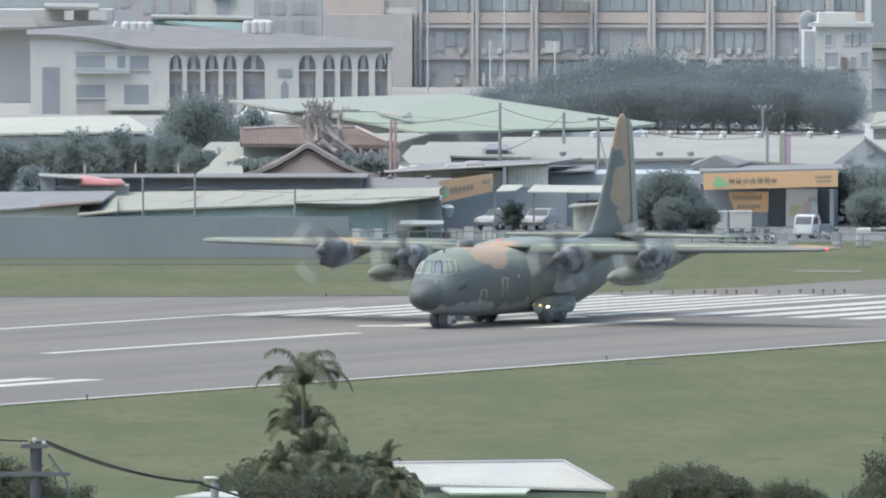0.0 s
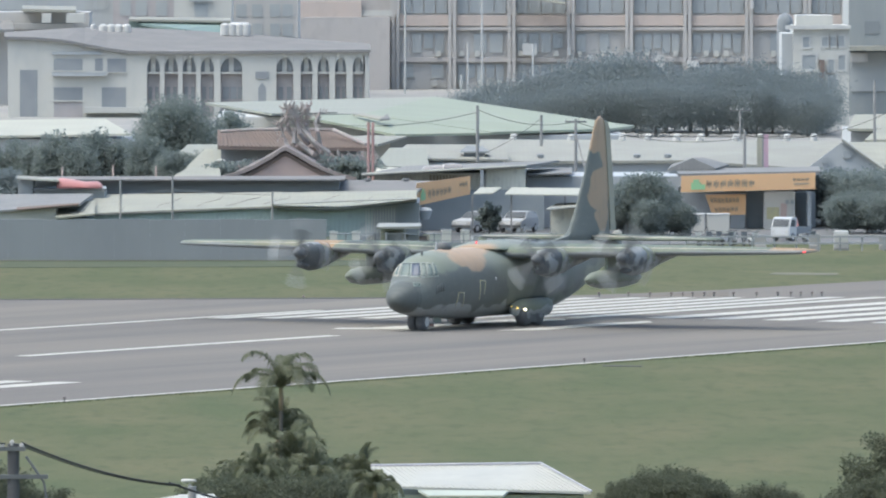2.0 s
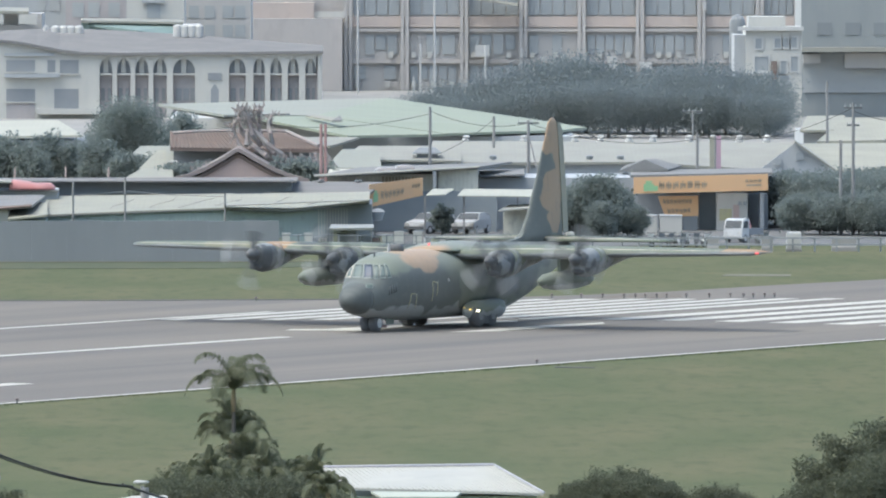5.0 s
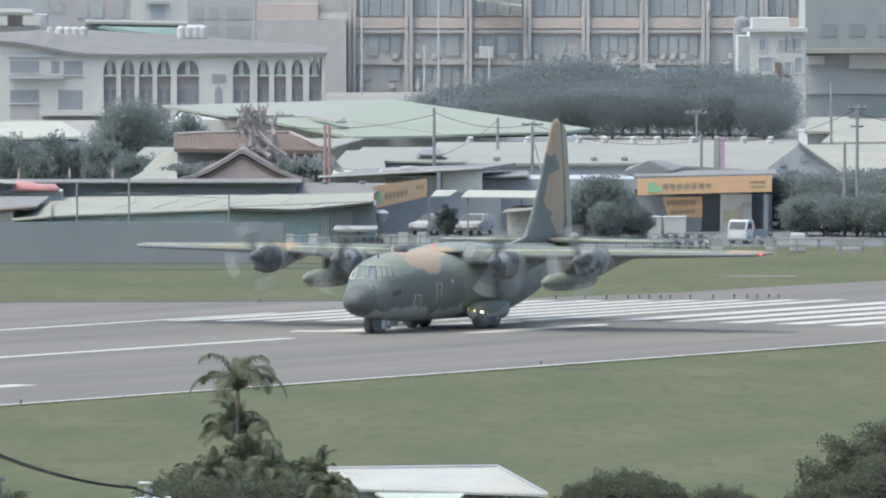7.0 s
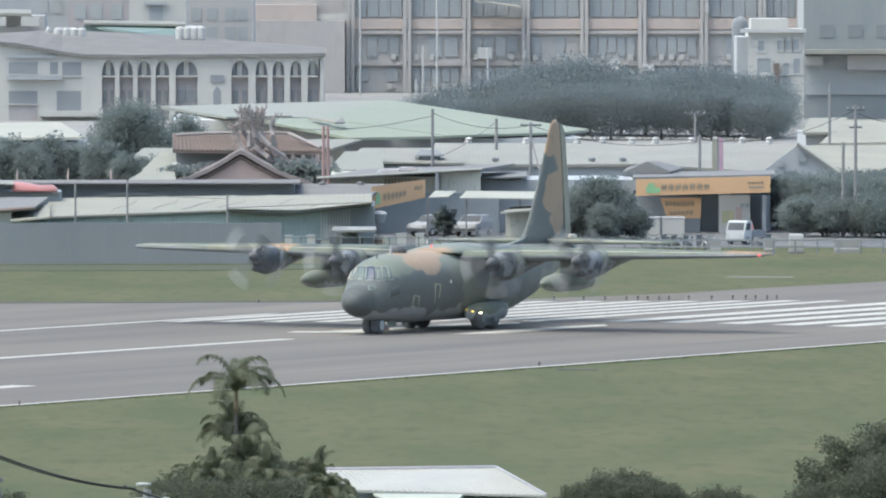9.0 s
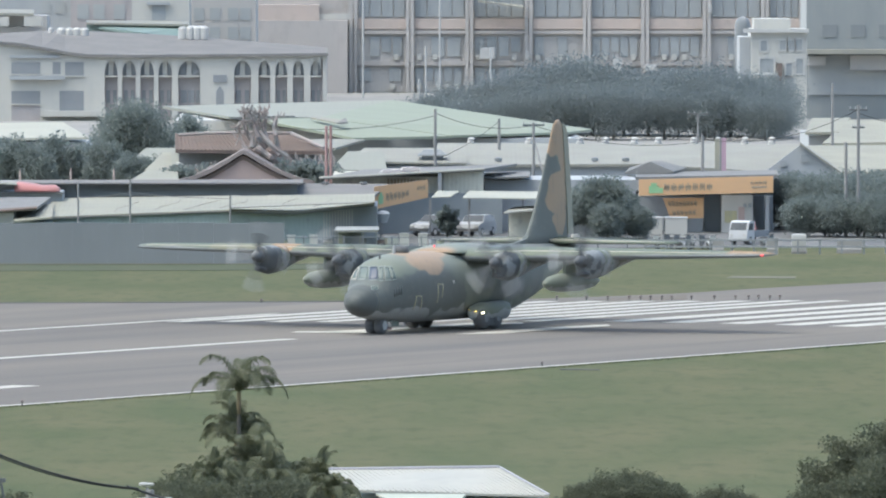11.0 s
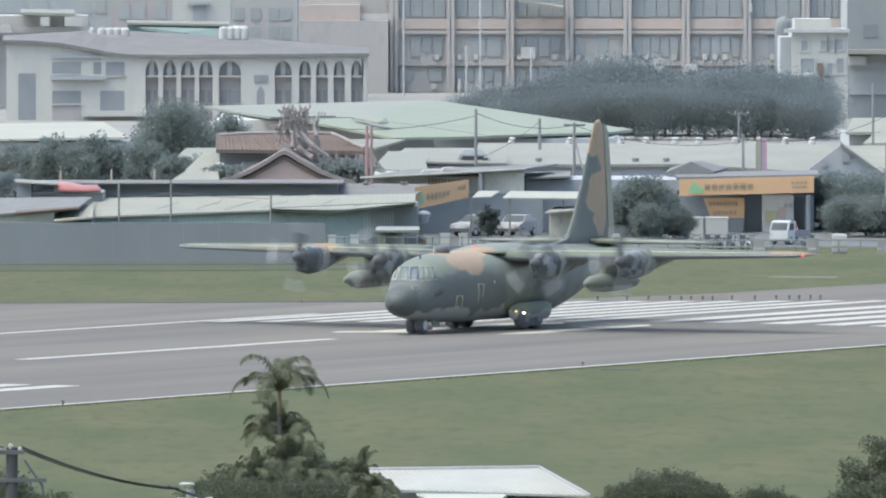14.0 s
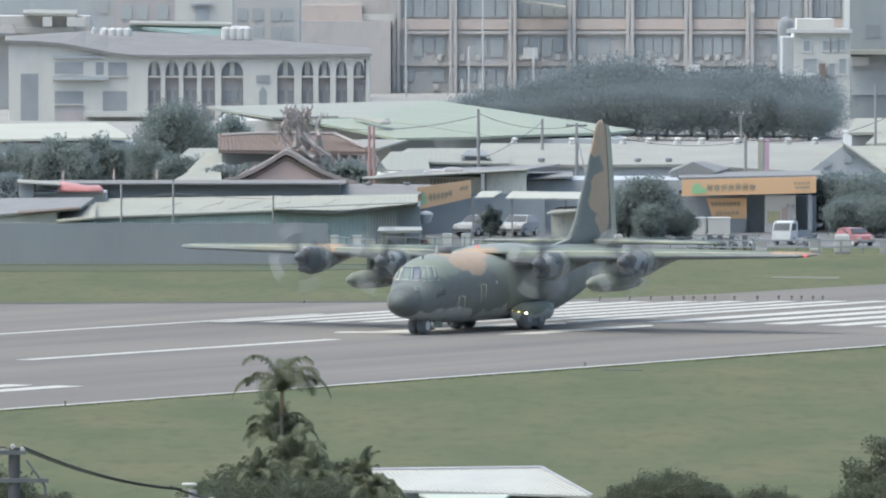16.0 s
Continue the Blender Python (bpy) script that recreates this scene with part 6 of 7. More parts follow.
for u0, v0, d0, u1, v1, d1, s in ((845, 200, 939, 1019, 222, 938, 0.6), (1019, 222, 938, 1318, 250, 940, 0.8), (1318, 246, 940, 1594, 194, 905, 1.0), (958, 215, 960, 845, 282, 939, 0.3), (845, 205, 939, 500, 215, 930, 0.8), (1594, 200, 905, 1760, 210, 905, 0.6)):
    wire((far_x(u0, d0), d0, far_z(v0, d0)), (far_x(u1, d1), d1, far_z(v1, d1)), s)
t = thing("banner_pole", "tall pole with faded vertical banners", "banner", (far_x(1350, 941), 941, 0))
h = far_z(243, 941)
bm = bmesh.new()
tube(bm, [(0, 0, -0.1), (0, 0, h)], 0.07, 8)
part("shaft", bm, "wood_pole", t)
wall_box("banner", -0.42, -0.08, -0.03, 0.03, h - 2.4, h - 0.1, "beige_roof", t, "faded cream banner")
wall_box("banner", 0.08, 0.42, -0.03, 0.03, h - 2.5, h - 0.05, "cloth_purple", t, "faded purple-red banner")

# ---------------------------------------------------------------- vehicles and small things along the road
def car(label, paint, x, y, turn, van=False, s=1.0):
    """A small car with its nose along +x."""
    t = thing("car", label, "car", (x, y, 0.03), turn)
    prof = [(-2.1, 0.35), (-2.12, 0.85), (-1.95, 1.0), (-1.7, 1.42), (-0.9, 1.5), (0.35, 1.46), (0.95, 1.02), (1.95, 0.86), (2.1, 0.6), (2.08, 0.35)]
    bm = bmesh.new()
    loft(bm, [[Vector((px, y0 * (1.0 if pz < 1.05 else 0.86), pz)) for px, pz in prof] for y0 in (-0.84, -0.8, 0.8, 0.84)])
    part("body", bm, paint, t)
    for side in (-1, 1):
        bm = bmesh.new()
        slab(bm, [(-1.6, side * 0.735, 1.38), (-0.5, side * 0.72, 1.42), (-0.5, side * 0.76, 1.04), (-1.78, side * 0.77, 1.04)], 0.02, (0, side, 0))
        slab(bm, [(-0.42, side * 0.72, 1.42), (0.3, side * 0.725, 1.4), (0.82, side * 0.76, 1.04), (-0.42, side * 0.76, 1.04)], 0.02, (0, side, 0))
        part("side_window", bm, "car_glass", t)
        for wx in (-1.3, 1.3):
            bm = bmesh.new()
            tube(bm, [(wx, side * 0.66, 0.31), (wx, side * 0.86, 0.31)], 0.31, 14)
            w = part("wheel", bm, "tyre", t)
            bm = bmesh.new()
            tube(bm, [(wx, side * 0.85, 0.31), (wx, side * 0.875, 0.31)], 0.18, 10)
            part("rim", bm, "rim", w)
        bm = bmesh.new()
        box(bm, 2.0, 2.13, side * 0.62 - 0.17, side * 0.62 + 0.17, 0.62, 0.78)
        part("headlight", bm, "white_paint", t)
    bm = bmesh.new()
    slab(bm, [(0.42, -0.68, 1.45), (0.42, 0.68, 1.45), (0.93, 0.74, 1.06), (0.93, -0.74, 1.06)], 0.03, (0.6, 0, 0.8))
    part("windscreen", bm, "car_glass", t)
    bm = bmesh.new()
    box(bm, 2.05, 2.16, -0.8, 0.8, 0.38, 0.55)
    part("bumper", bm, "dark_metal", t)
    return t


car("white parked car in the shade of the awning", "car_silver", far_x(918, 909), 909, -108)
car("pale parked car beside a clipped bush", "car_silver", far_x(846, 909), 909, -125)
red_car = car("red car driving along the perimeter road", "car_red", far_x(1396, 896), 896, -92)
red_car.scale = (0.82, 0.82, 0.86)

truck = thing("truck", "small white truck parked by the repair shop", "truck", (far_x(1398, 888), 888, 0.03), -118)
truck.scale = (0.84, 0.84, 0.84)
bm = bmesh.new()
loft(bm, [[Vector((px, y0, pz)) for px, pz in ((0.4, 0.45), (0.4, 1.95), (0.9, 2.0), (1.45, 1.9), (1.75, 1.2), (1.8, 0.45))] for y0 in (-0.85, -0.8, 0.8, 0.85)])
part("cab", bm, "car_white", truck)
bm = bmesh.new()
slab(bm, [(1.5, -0.7, 1.82), (1.5, 0.7, 1.82), (1.76, 0.74, 1.24), (1.76, -0.74, 1.24)], 0.03, (1, 0, 0.3))
part("windscreen", bm, "car_glass", truck)
for side in (-1, 1):
    bm = bmesh.new()
    slab(bm, [(0.7, side * 0.855, 1.78), (1.35, side * 0.855, 1.76), (1.55, side * 0.855, 1.22), (0.7, side * 0.855, 1.22)], 0.02, (0, side, 0))
    part("side_window", bm, "car_glass", truck)
    for wx in (1.15, -1.3):
        bm = bmesh.new()
        tube(bm, [(wx, side * 0.62, 0.34), (wx, side * 0.86, 0.34)], 0.34, 14)
        w = part("wheel", bm, "tyre", truck)
        bm = bmesh.new()
        tube(bm, [(wx, side * 0.85, 0.34), (wx, side * 0.88, 0.34)], 0.2, 10)
        part("rim", bm, "rim", w)
    bm = bmesh.new()
    box(bm, 1.76, 1.84, side * 0.6 - 0.16, side * 0.6 + 0.16, 0.7, 0.88)
    part("headlight", bm, "white_paint", truck)
bm = bmesh.new()
box(bm, -2.3, 0.35, -0.85, 0.85, 0.6, 0.75)
box(bm, -2.3, 0.35, -0.85, -0.8, 0.75, 1.15)
box(bm, -2.3, 0.35, 0.8, 0.85, 0.75, 1.15)
box(bm, -2.3, -2.25, -0.8, 0.8, 0.75, 1.15)
part("load_bed", bm, "car_dark", truck, "dark blue load bed")
bm = bmesh.new()
box(bm, 1.78, 1.88, -0.82, 0.82, 0.42, 0.6)
part("bumper", bm, "white_paint", truck)

# railing along the road
rail = thing("railing", "pale metal guard railing along the road", "railing")
x, k = far_x(1215, 866), 0
while x < far_x(1760, 866):
    wall_box("post", x - 0.06, x + 0.06, 866, 866.12, -0.1, 1.0, "rail_paint", rail)
    x += 1.5
for z in (0.5, 0.95):
    wall_box("bar", far_x(1215, 866), far_x(1760, 866), 865.9, 865.99, z - 0.06, z + 0.06, "rail_paint", rail)
for u0, u1, h in ((1336, 1356, 0.95), (1556, 1600, 0.9), (1432, 1452, 1.0)):
    x0, x1 = far_x(u0, 868), far_x(u1, 868)
    t = thing("road_barrier", "pale concrete road barrier block", "barrier", ((x0 + x1) / 2, 868, 0), group="road barriers")
    w = (x1 - x0) / 2
    bm = bmesh.new()
    loft(bm, [[Vector((sx * w, sy * d, z)) for sx, sy in ((-1, -1), (1, -1), (1, 1), (-1, 1))] for d, z in ((0.3, 0), (0.28, 0.25), (0.14, 0.5), (0.11, h))])
    part("block", bm, "yard", t)
    wall_box("cap", -w, w, -0.13, 0.13, h, h + 0.05, "rail_paint", t)
t = thing("booth", "small white roadside cabinet on a concrete foot", "cabinet", (far_x(1489, 867), 867, 0))
bm = bmesh.new()
loft(bm, [[Vector((sx * a, sy * b, z)) for sx, sy in ((-1, -1), (1, -1), (1, 1), (-1, 1))] for a, b, z in ((0.5, 0.3, 0.15), (0.5, 0.3, 1.25), (0.42, 0.24, 1.36))])
part("body", bm, "white_paint", t, "white sheet-metal body")
wall_box("foot", -0.54, 0.54, -0.33, 0.33, -0.05, 0.15, "yard", t)
wall_box("door", -0.4, 0.4, -0.325, -0.303, 0.25, 1.15, "pale_wall", t)
for u0, u1, v0, v1 in ((782, 798, 414, 434), (815, 830, 414, 434), (624, 638, 417, 432), (585, 598, 417, 432)):
    x0, x1 = far_x(u0, 872), far_x(u1, 872)
    t = thing("gate_post", "white painted square gate post", "post", ((x0 + x1) / 2, 866, 0), group="white gate posts")
    w = (x1 - x0) / 2
    wall_box("shaft", -w, w, -0.2, 0.2, -0.05, far_z(v0 + 1, 866), "pale_wall", t)
    wall_box("cap", -w - 0.04, w + 0.04, -0.24, 0.24, far_z(v0 + 1, 866), far_z(v0 - 1, 866), "white_paint", t)
t = thing("shelter", "small flat-roofed roadside shelter with thin posts", "shelter")
roof("roof", [(far_x(666, 866), 866, far_z(408, 866)), (far_x(745, 866), 866, far_z(407, 866)), (far_x(745, 869), 869, far_z(401, 869)), (far_x(670, 869), 869, far_z(401, 869))], "shelter_roof", t, 0.15)
for u in (672, 716, 740):
    wall_box("post", far_x(u, 867), far_x(u + 2, 867), 867, 867.08, -0.1, far_z(408, 867), "pale_wall", t)
wall_box("back_wall", far_x(672, 868), far_x(714, 868), 868.5, 868.7, -0.1, far_z(412, 868), "olive_wall", t)
bm = bmesh.new()
c = Vector((far_x(752, 880), 880, far_z(376, 880)))
loft(bm, [[c + Vector((r * math.cos(radians(a)), r * math.sin(radians(a)), z)) for a in range(0, 360, 20)] for r, z in ((0.03, 0.12), (0.35, 0.05), (0.52, -0.12), (0.5, -0.14), (0.3, -0.7), (0.04, -0.75))])
u = thing("parasol", "folded grey parasol at the workshop corner", "parasol")
part("canopy", bm, "grey_wall", u)
wall_box("pole", c.x - 0.03, c.x + 0.03, 879.97, 880.03, -0.05, c.z, "wood_pole", u)

# a few fence posts and dark fence along the road before the shops
fence = thing("fence", "dark wire fence with thin posts before the shops", "fence")
x = far_x(560, 862)
while x < far_x(1215, 862):
    wall_box("post", x - 0.04, x + 0.04, 862, 862.08, -0.1, 1.35, "wall_dark", fence)
    x += 2.0
for z in (0.35, 0.8, 1.25):
    wall_box("bar", far_x(560, 862), far_x(1215, 862), 861.95, 861.99, z - 0.025, z + 0.025, "wall_dark", fence)

# ---------------------------------------------------------------- scooters, crates, drums and a transformer
def scooter(u, d, paint, turn):
    t = thing("motor_scooter", "parked motor scooter at the roadside railing", "scooter", (far_x(u, d), d, 0.03), turn, "parked scooters")
    for x in (-0.55, 0.6):
        bm = bmesh.new()
        tube(bm, [(x, -0.06, 0.25), (x, 0.06, 0.25)], 0.25, 12)
        part("wheel", bm, "tyre", t)
    bm = bmesh.new()
    loft(bm, [[Vector((x, w * math.cos(radians(a)), z + h * math.sin(radians(a)))) for a in range(0, 360, 45)] for x, w, z, h in ((-0.85, 0.08, 0.62, 0.1), (-0.5, 0.17, 0.58, 0.16), (-0.1, 0.17, 0.5, 0.16), (0.2, 0.14, 0.32, 0.06), (0.42, 0.14, 0.34, 0.08))])
    part("body", bm, paint, t)
    bm = bmesh.new()
    slab(bm, [(0.42, -0.18, 0.35), (0.42, 0.18, 0.35), (0.56, 0.2, 0.95), (0.56, -0.2, 0.95)], 0.08, (1, 0, 0))
    part("leg_shield", bm, paint, t)
    bm = bmesh.new()
    box(bm, -0.75, 0.0, -0.13, 0.13, 0.7, 0.8)
    part("seat", bm, "tyre", t)
    bm = bmesh.new()
    tube(bm, [(0.52, -0.34, 1.02), (0.56, 0, 0.98), (0.52, 0.34, 1.02)], 0.03, 6)
    part("handlebar", bm, "dark_metal", t)
    return t


for k, (u, mt) in enumerate(((1238, "car_white"), (1254, "car_dark"), (1268, "car_dark"), (1286, "car_dark"), (1300, "car_white"), (1316, "car_dark"), (1332, "car_white"), (1432, "car_dark"))):
    scooter(u, 876 + (k * 5 % 3), mt, -100 + 13 * (k % 4))


def crate(u, v, d, w, mt, label):
    t = thing("crate", label, "crate", (far_x(u, d), d, 0.02), 8.0 * (u % 5), "crates before the workshops")
    h = far_z(v, d)
    wall_box("box", -w / 2, w / 2, -w / 2, w / 2, 0, h - 0.04, mt, t)
    wall_box("lid", -w / 2 - 0.03, w / 2 + 0.03, -w / 2 - 0.03, w / 2 + 0.03, h - 0.04, h, "wall_dark", t)


for u, v, w, mt in ((566, 424, 0.8, "grey_wall"), (606, 420, 0.9, "teal_sheet"), (652, 424, 0.7, "beige_sheet"), (696, 418, 1.0, "wall_dark"), (728, 422, 0.7, "grey_wall"), (764, 420, 0.9, "beige_sheet"), (846, 424, 0.8, "grey_wall"), (884, 426, 0.6, "wall_dark"), (960, 420, 0.9, "grey_wall"), (1064, 418, 1.0, "beige_sheet"), (1090, 424, 0.8, "wall_dark")):
    crate(u, v, 868, w, mt, "weathered storage crate beside the road")
for k, (u, mt) in enumerate(((578, "olive_wall"), (640, "car_dark"), (748, "red_roof"), (854, "olive_wall"), (946, "car_dark"), (1078, "red_roof"))):
    t = thing("oil_drum", "dull metal oil drum standing by the road", "drum", (far_x(u, 867), 867.5, 0.02), 0, "oil drums")
    bm = bmesh.new()
    tube(bm, [(0, 0, z) for z in (0, 0.28, 0.3, 0.32, 0.58, 0.6, 0.62, 0.9)], [0.29, 0.29, 0.31, 0.29, 0.29, 0.31, 0.29, 0.29], 14)
    part("body", bm, mt, t)
    bm = bmesh.new()
    tube(bm, [(0, 0, 0.9), (0, 0, 0.93)], [0.3, 0.3], 14)
    part("rim", bm, "dark_metal", t)
t = thing("transformer", "dark pole transformer on a steel platform", "transformer", (far_x(1010, 936.5), 936.5, 0))
z = far_z(334, 936)
for x in (-0.85, 0.85):
    wall_box("leg", x - 0.06, x + 0.06, -0.06, 0.06, -0.1, z, "dark_metal", t)
wall_box("platform", -1.1, 1.1, -0.5, 0.5, z, z + 0.1, "dark_metal", t)
for x in (-0.6, 0.0, 0.6):
    bm = bmesh.new()
    tube(bm, [(x, 0, z + 0.1), (x, 0, z + 0.55), (x, 0, z + 0.65)], [0.24, 0.24, 0.1], 12)
    part("canister", bm, "dark_metal", t)
for u, v, d, w in ((770, 300, 918, 0.9), (800, 296, 918, 0.7), (715, 268, 947, 1.0)):
    t = thing("roof_unit", "grey covered unit on a workshop roof", "roof unit", (far_x(u, d), d, far_z(v + 8, d)), 10, "roof units")
    bm = bmesh.new()
    loft(bm, [[Vector((sx * w * k, sy * 0.4 * k, zz)) for sx, sy in ((-1, -1), (1, -1), (1, 1), (-1, 1))] for k, zz in ((1.0, -0.4), (1.0, 0.12), (0.8, 0.3), (0.2, 0.36))])
    part("cover", bm, "brick_brown", t)

t = thing("roof_hut", "small dark hipped roof hut on a workshop roof", "hut", (far_x(840, 946), 946, far_z(282, 946)))
bm = bmesh.new()
box(bm, -0.8, 0.8, -0.6, 0.6, -0.3, 0.28)
part("wall", bm, "wall_dark", t)
bm = bmesh.new()
loft(bm, [[Vector((sx * a, sy * b, z)) for sx, sy in ((-1, -1), (1, -1), (1, 1), (-1, 1))] for a, b, z in ((1.1, 0.9, 0.25), (1.05, 0.85, 0.36), (0.6, 0.3, 0.72))])
part("roof", bm, "wall_dark", t, "dark hipped roof")

# ---------------------------------------------------------------- runway end lights
def edge_light(p, h=0.3):
    t = thing("runway_light", "small dark runway light on a short stem", "runway light", (p[0], p[1], 0.02), group="runway end lights")
    bm = bmesh.new()
    tube(bm, [(0, 0, -0.02), (0, 0, h * 0.6)], 0.04, 6)
    part("stem", bm, "dark_metal", t)
    bm = bmesh.new()
    tube(bm, [(0, 0, h * 0.55), (0, 0, h * 0.9), (0, 0, h)], [0.075, 0.085, 0.03], 8)
    part("head", bm, "light_head", t, "dull red lamp head")
    return t


for x in (9.5, 11.3, 12.6, 13.9, 14.6, 15.2, 15.9, 16.5, 17.7, 19.1, 20.4, 21.2, 21.8, 22.5, 23.1):
    edge_light((x, 771.8 + 0.15 * max(0, x - 15)))
for p in ((7.45, 668.73), (-18.51, 619.75), (-8.44, 767.09)):
    edge_light(p, 0.25)

# ---------------------------------------------------------------- trees behind the airfield
# seed, crown's width, height, foot of the crown
WOOD = ((21, 11.5, 8.2, 0.4), (22, 13.0, 8.8, 0.6), (23, 9.5, 7.4, 0.3), (24, 12.0, 7.8, 0.5))
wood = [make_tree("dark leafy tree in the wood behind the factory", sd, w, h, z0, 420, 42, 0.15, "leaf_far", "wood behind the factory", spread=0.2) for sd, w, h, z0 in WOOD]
# image column, image row of the top, distance: placed to fit the camera's view
spots = [(836, 168, 1262), (880, 152, 1266), (935, 150, 1259), (990, 138, 1257), (1040, 116, 1260), (1085, 106, 1264), (1122, 112, 1257), (1178, 138, 1252), (1222, 126, 1257), (1275, 130, 1248), (1322, 122, 1254), (1368, 134, 1248), (1408, 134, 1252),
         (1436, 150, 1243), (1446, 180, 1240), (1070, 150, 1236), (1160, 152, 1234), (1250, 156, 1235), (1340, 158, 1234), (1430, 172, 1232), (900, 176, 1238), (985, 166, 1237)]
for k, (u, v, d) in enumerate(spots):
    s = far_z(v, d) / (WOOD[k % 4][2] * 0.95)
    if k < 4:
        put(wood[k], far_x(u, d), d, 40.0 * k, 0, s)
    else:
        put_copy(wood[k % 4], far_x(u, d), d, 47.0 * k, 0, s)
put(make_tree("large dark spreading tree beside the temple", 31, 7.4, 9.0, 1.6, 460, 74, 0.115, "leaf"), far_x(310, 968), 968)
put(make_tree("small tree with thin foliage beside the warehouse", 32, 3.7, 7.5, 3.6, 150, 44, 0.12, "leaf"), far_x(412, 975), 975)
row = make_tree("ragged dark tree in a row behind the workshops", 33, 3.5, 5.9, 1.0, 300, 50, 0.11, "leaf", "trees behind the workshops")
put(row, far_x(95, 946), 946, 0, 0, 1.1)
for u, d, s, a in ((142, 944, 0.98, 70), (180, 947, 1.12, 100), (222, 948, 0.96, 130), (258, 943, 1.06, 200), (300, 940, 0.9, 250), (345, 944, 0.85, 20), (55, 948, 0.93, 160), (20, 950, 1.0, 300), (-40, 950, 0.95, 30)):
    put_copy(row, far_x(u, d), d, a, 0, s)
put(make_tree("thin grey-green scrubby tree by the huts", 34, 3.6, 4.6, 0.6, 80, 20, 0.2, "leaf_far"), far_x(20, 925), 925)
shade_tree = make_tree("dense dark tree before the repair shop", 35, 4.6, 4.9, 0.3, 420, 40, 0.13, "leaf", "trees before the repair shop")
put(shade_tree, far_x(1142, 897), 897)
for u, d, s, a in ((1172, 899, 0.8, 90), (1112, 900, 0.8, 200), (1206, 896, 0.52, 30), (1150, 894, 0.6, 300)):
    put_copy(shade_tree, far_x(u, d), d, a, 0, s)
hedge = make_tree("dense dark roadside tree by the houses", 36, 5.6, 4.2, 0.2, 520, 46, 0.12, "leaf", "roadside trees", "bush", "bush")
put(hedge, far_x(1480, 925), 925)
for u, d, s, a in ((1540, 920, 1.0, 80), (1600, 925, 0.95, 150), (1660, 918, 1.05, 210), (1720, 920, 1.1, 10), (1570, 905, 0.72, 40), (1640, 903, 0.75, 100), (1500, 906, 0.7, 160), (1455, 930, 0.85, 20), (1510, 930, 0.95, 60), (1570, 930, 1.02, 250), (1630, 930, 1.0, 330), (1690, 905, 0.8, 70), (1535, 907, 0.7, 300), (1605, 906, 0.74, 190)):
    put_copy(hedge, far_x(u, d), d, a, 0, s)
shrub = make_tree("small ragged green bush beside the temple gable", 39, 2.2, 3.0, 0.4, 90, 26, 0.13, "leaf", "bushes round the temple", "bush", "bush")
put(shrub, far_x(612, 926), 926, 0, 0, far_z(272, 926) / 3.0)
for u, v, a in ((578, 285, 70), (645, 282, 140), (628, 290, 10), (402, 282, 200), (380, 292, 300)):
    put_copy(shrub, far_x(u, 927), 927, a, 0, far_z(v, 927) / 3.0)
for u, d, a, k in ((398, 936, 40, 1.45), (424, 936.5, 150, 1.6), (446, 936, 260, 1.35)):
    put_copy(shrub, far_x(u, d), d, a, 0, k)
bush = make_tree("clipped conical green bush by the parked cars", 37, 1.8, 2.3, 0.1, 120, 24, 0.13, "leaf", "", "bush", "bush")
put(bush, far_x(866, 903), 903)

# ---------------------------------------------------------------- foreground: palms, shed, shrubs, pole
def palm(label, h, fronds, length, seed, lean=0.0, rise=0.0):
    t = thing("palm_tree", label, "palm", group="palms before the runway")
    rs = random.Random(seed)
    bm = bmesh.new()
    path = [Vector((lean * (k / 8) ** 2, 0, -0.1 + (h + 0.1) * k / 8)) for k in range(9)]
    tube(bm, path, [0.13, 0.11, 0.1, 0.095, 0.09, 0.085, 0.08, 0.075, 0.07], 10)
    part("trunk", bm, "palm_bark", t, "slim ringed palm trunk", True)
    bm = bmesh.new()
    tube(bm, [path[-1] - Vector((0, 0, 0.75)), path[-1] - Vector((0, 0, 0.4)), path[-1] + Vector((0, 0, 0.1)), path[-1] + Vector((0, 0, 0.35))], [0.08, 0.1, 0.085, 0.04], 10)
    part("crownshaft", bm, "crownshaft", t, "smooth orange-green crownshaft", True)
    for k in range(fronds):
        a = 2 * math.pi * (k / fronds) + rs.uniform(-0.25, 0.25)
        up = (0.75, 1.12, 0.9, 1.3)[k % 4] + rise + rs.uniform(-0.1, 0.1)
        ln = length * rs.uniform(0.85, 1.1)
        p, d = path[-1] + Vector((0, 0, 0.1)), Vector((math.cos(a) * math.cos(up), math.sin(a) * math.cos(up), math.sin(up)))
        pts = []
        for j in range(15):
            pts.append(p.copy())
            p = p + d * (ln / 14)
            d = (d + Vector((0, 0, -0.07 - 0.026 * j))).normalized()
        bm = bmesh.new()
        tube(bm, pts, [0.035 - 0.0021 * j for j in range(15)], 5)
        for j in range(3, 52):
            u = j / 52 * 14
            i = min(int(u), 13)
            q = pts[i].lerp(pts[i + 1], u - i)
            tang = (pts[i + 1] - pts[i]).normalized()
            sd = tang.cross(Vector((0, 0, 1))).normalized()
            upv = sd.cross(tang)
            w = ln * 0.23 * math.sin(math.pi * min(1, 0.18 + 0.82 * j / 52)) ** 0.7 + 0.05
            for s in (-1, 1):
                dirn = (sd * s * 0.85 + tang * 0.5 + upv * rs.uniform(0.1, 0.3)).normalized()
                mid = q + dirn * w * 0.55
                tip = q + dirn * w + Vector((0, 0, -w * rs.uniform(0.35, 0.8)))
                e = tang * 0.016
                v = [bm.verts.new(x) for x in (q - e, q + e, mid + e * 1.2, tip, mid - e * 1.2)]
                bm.faces.new(v)
        part("frond", bm, "palm_leaf", t, "arching feathery palm frond")
    return t


FG = 500
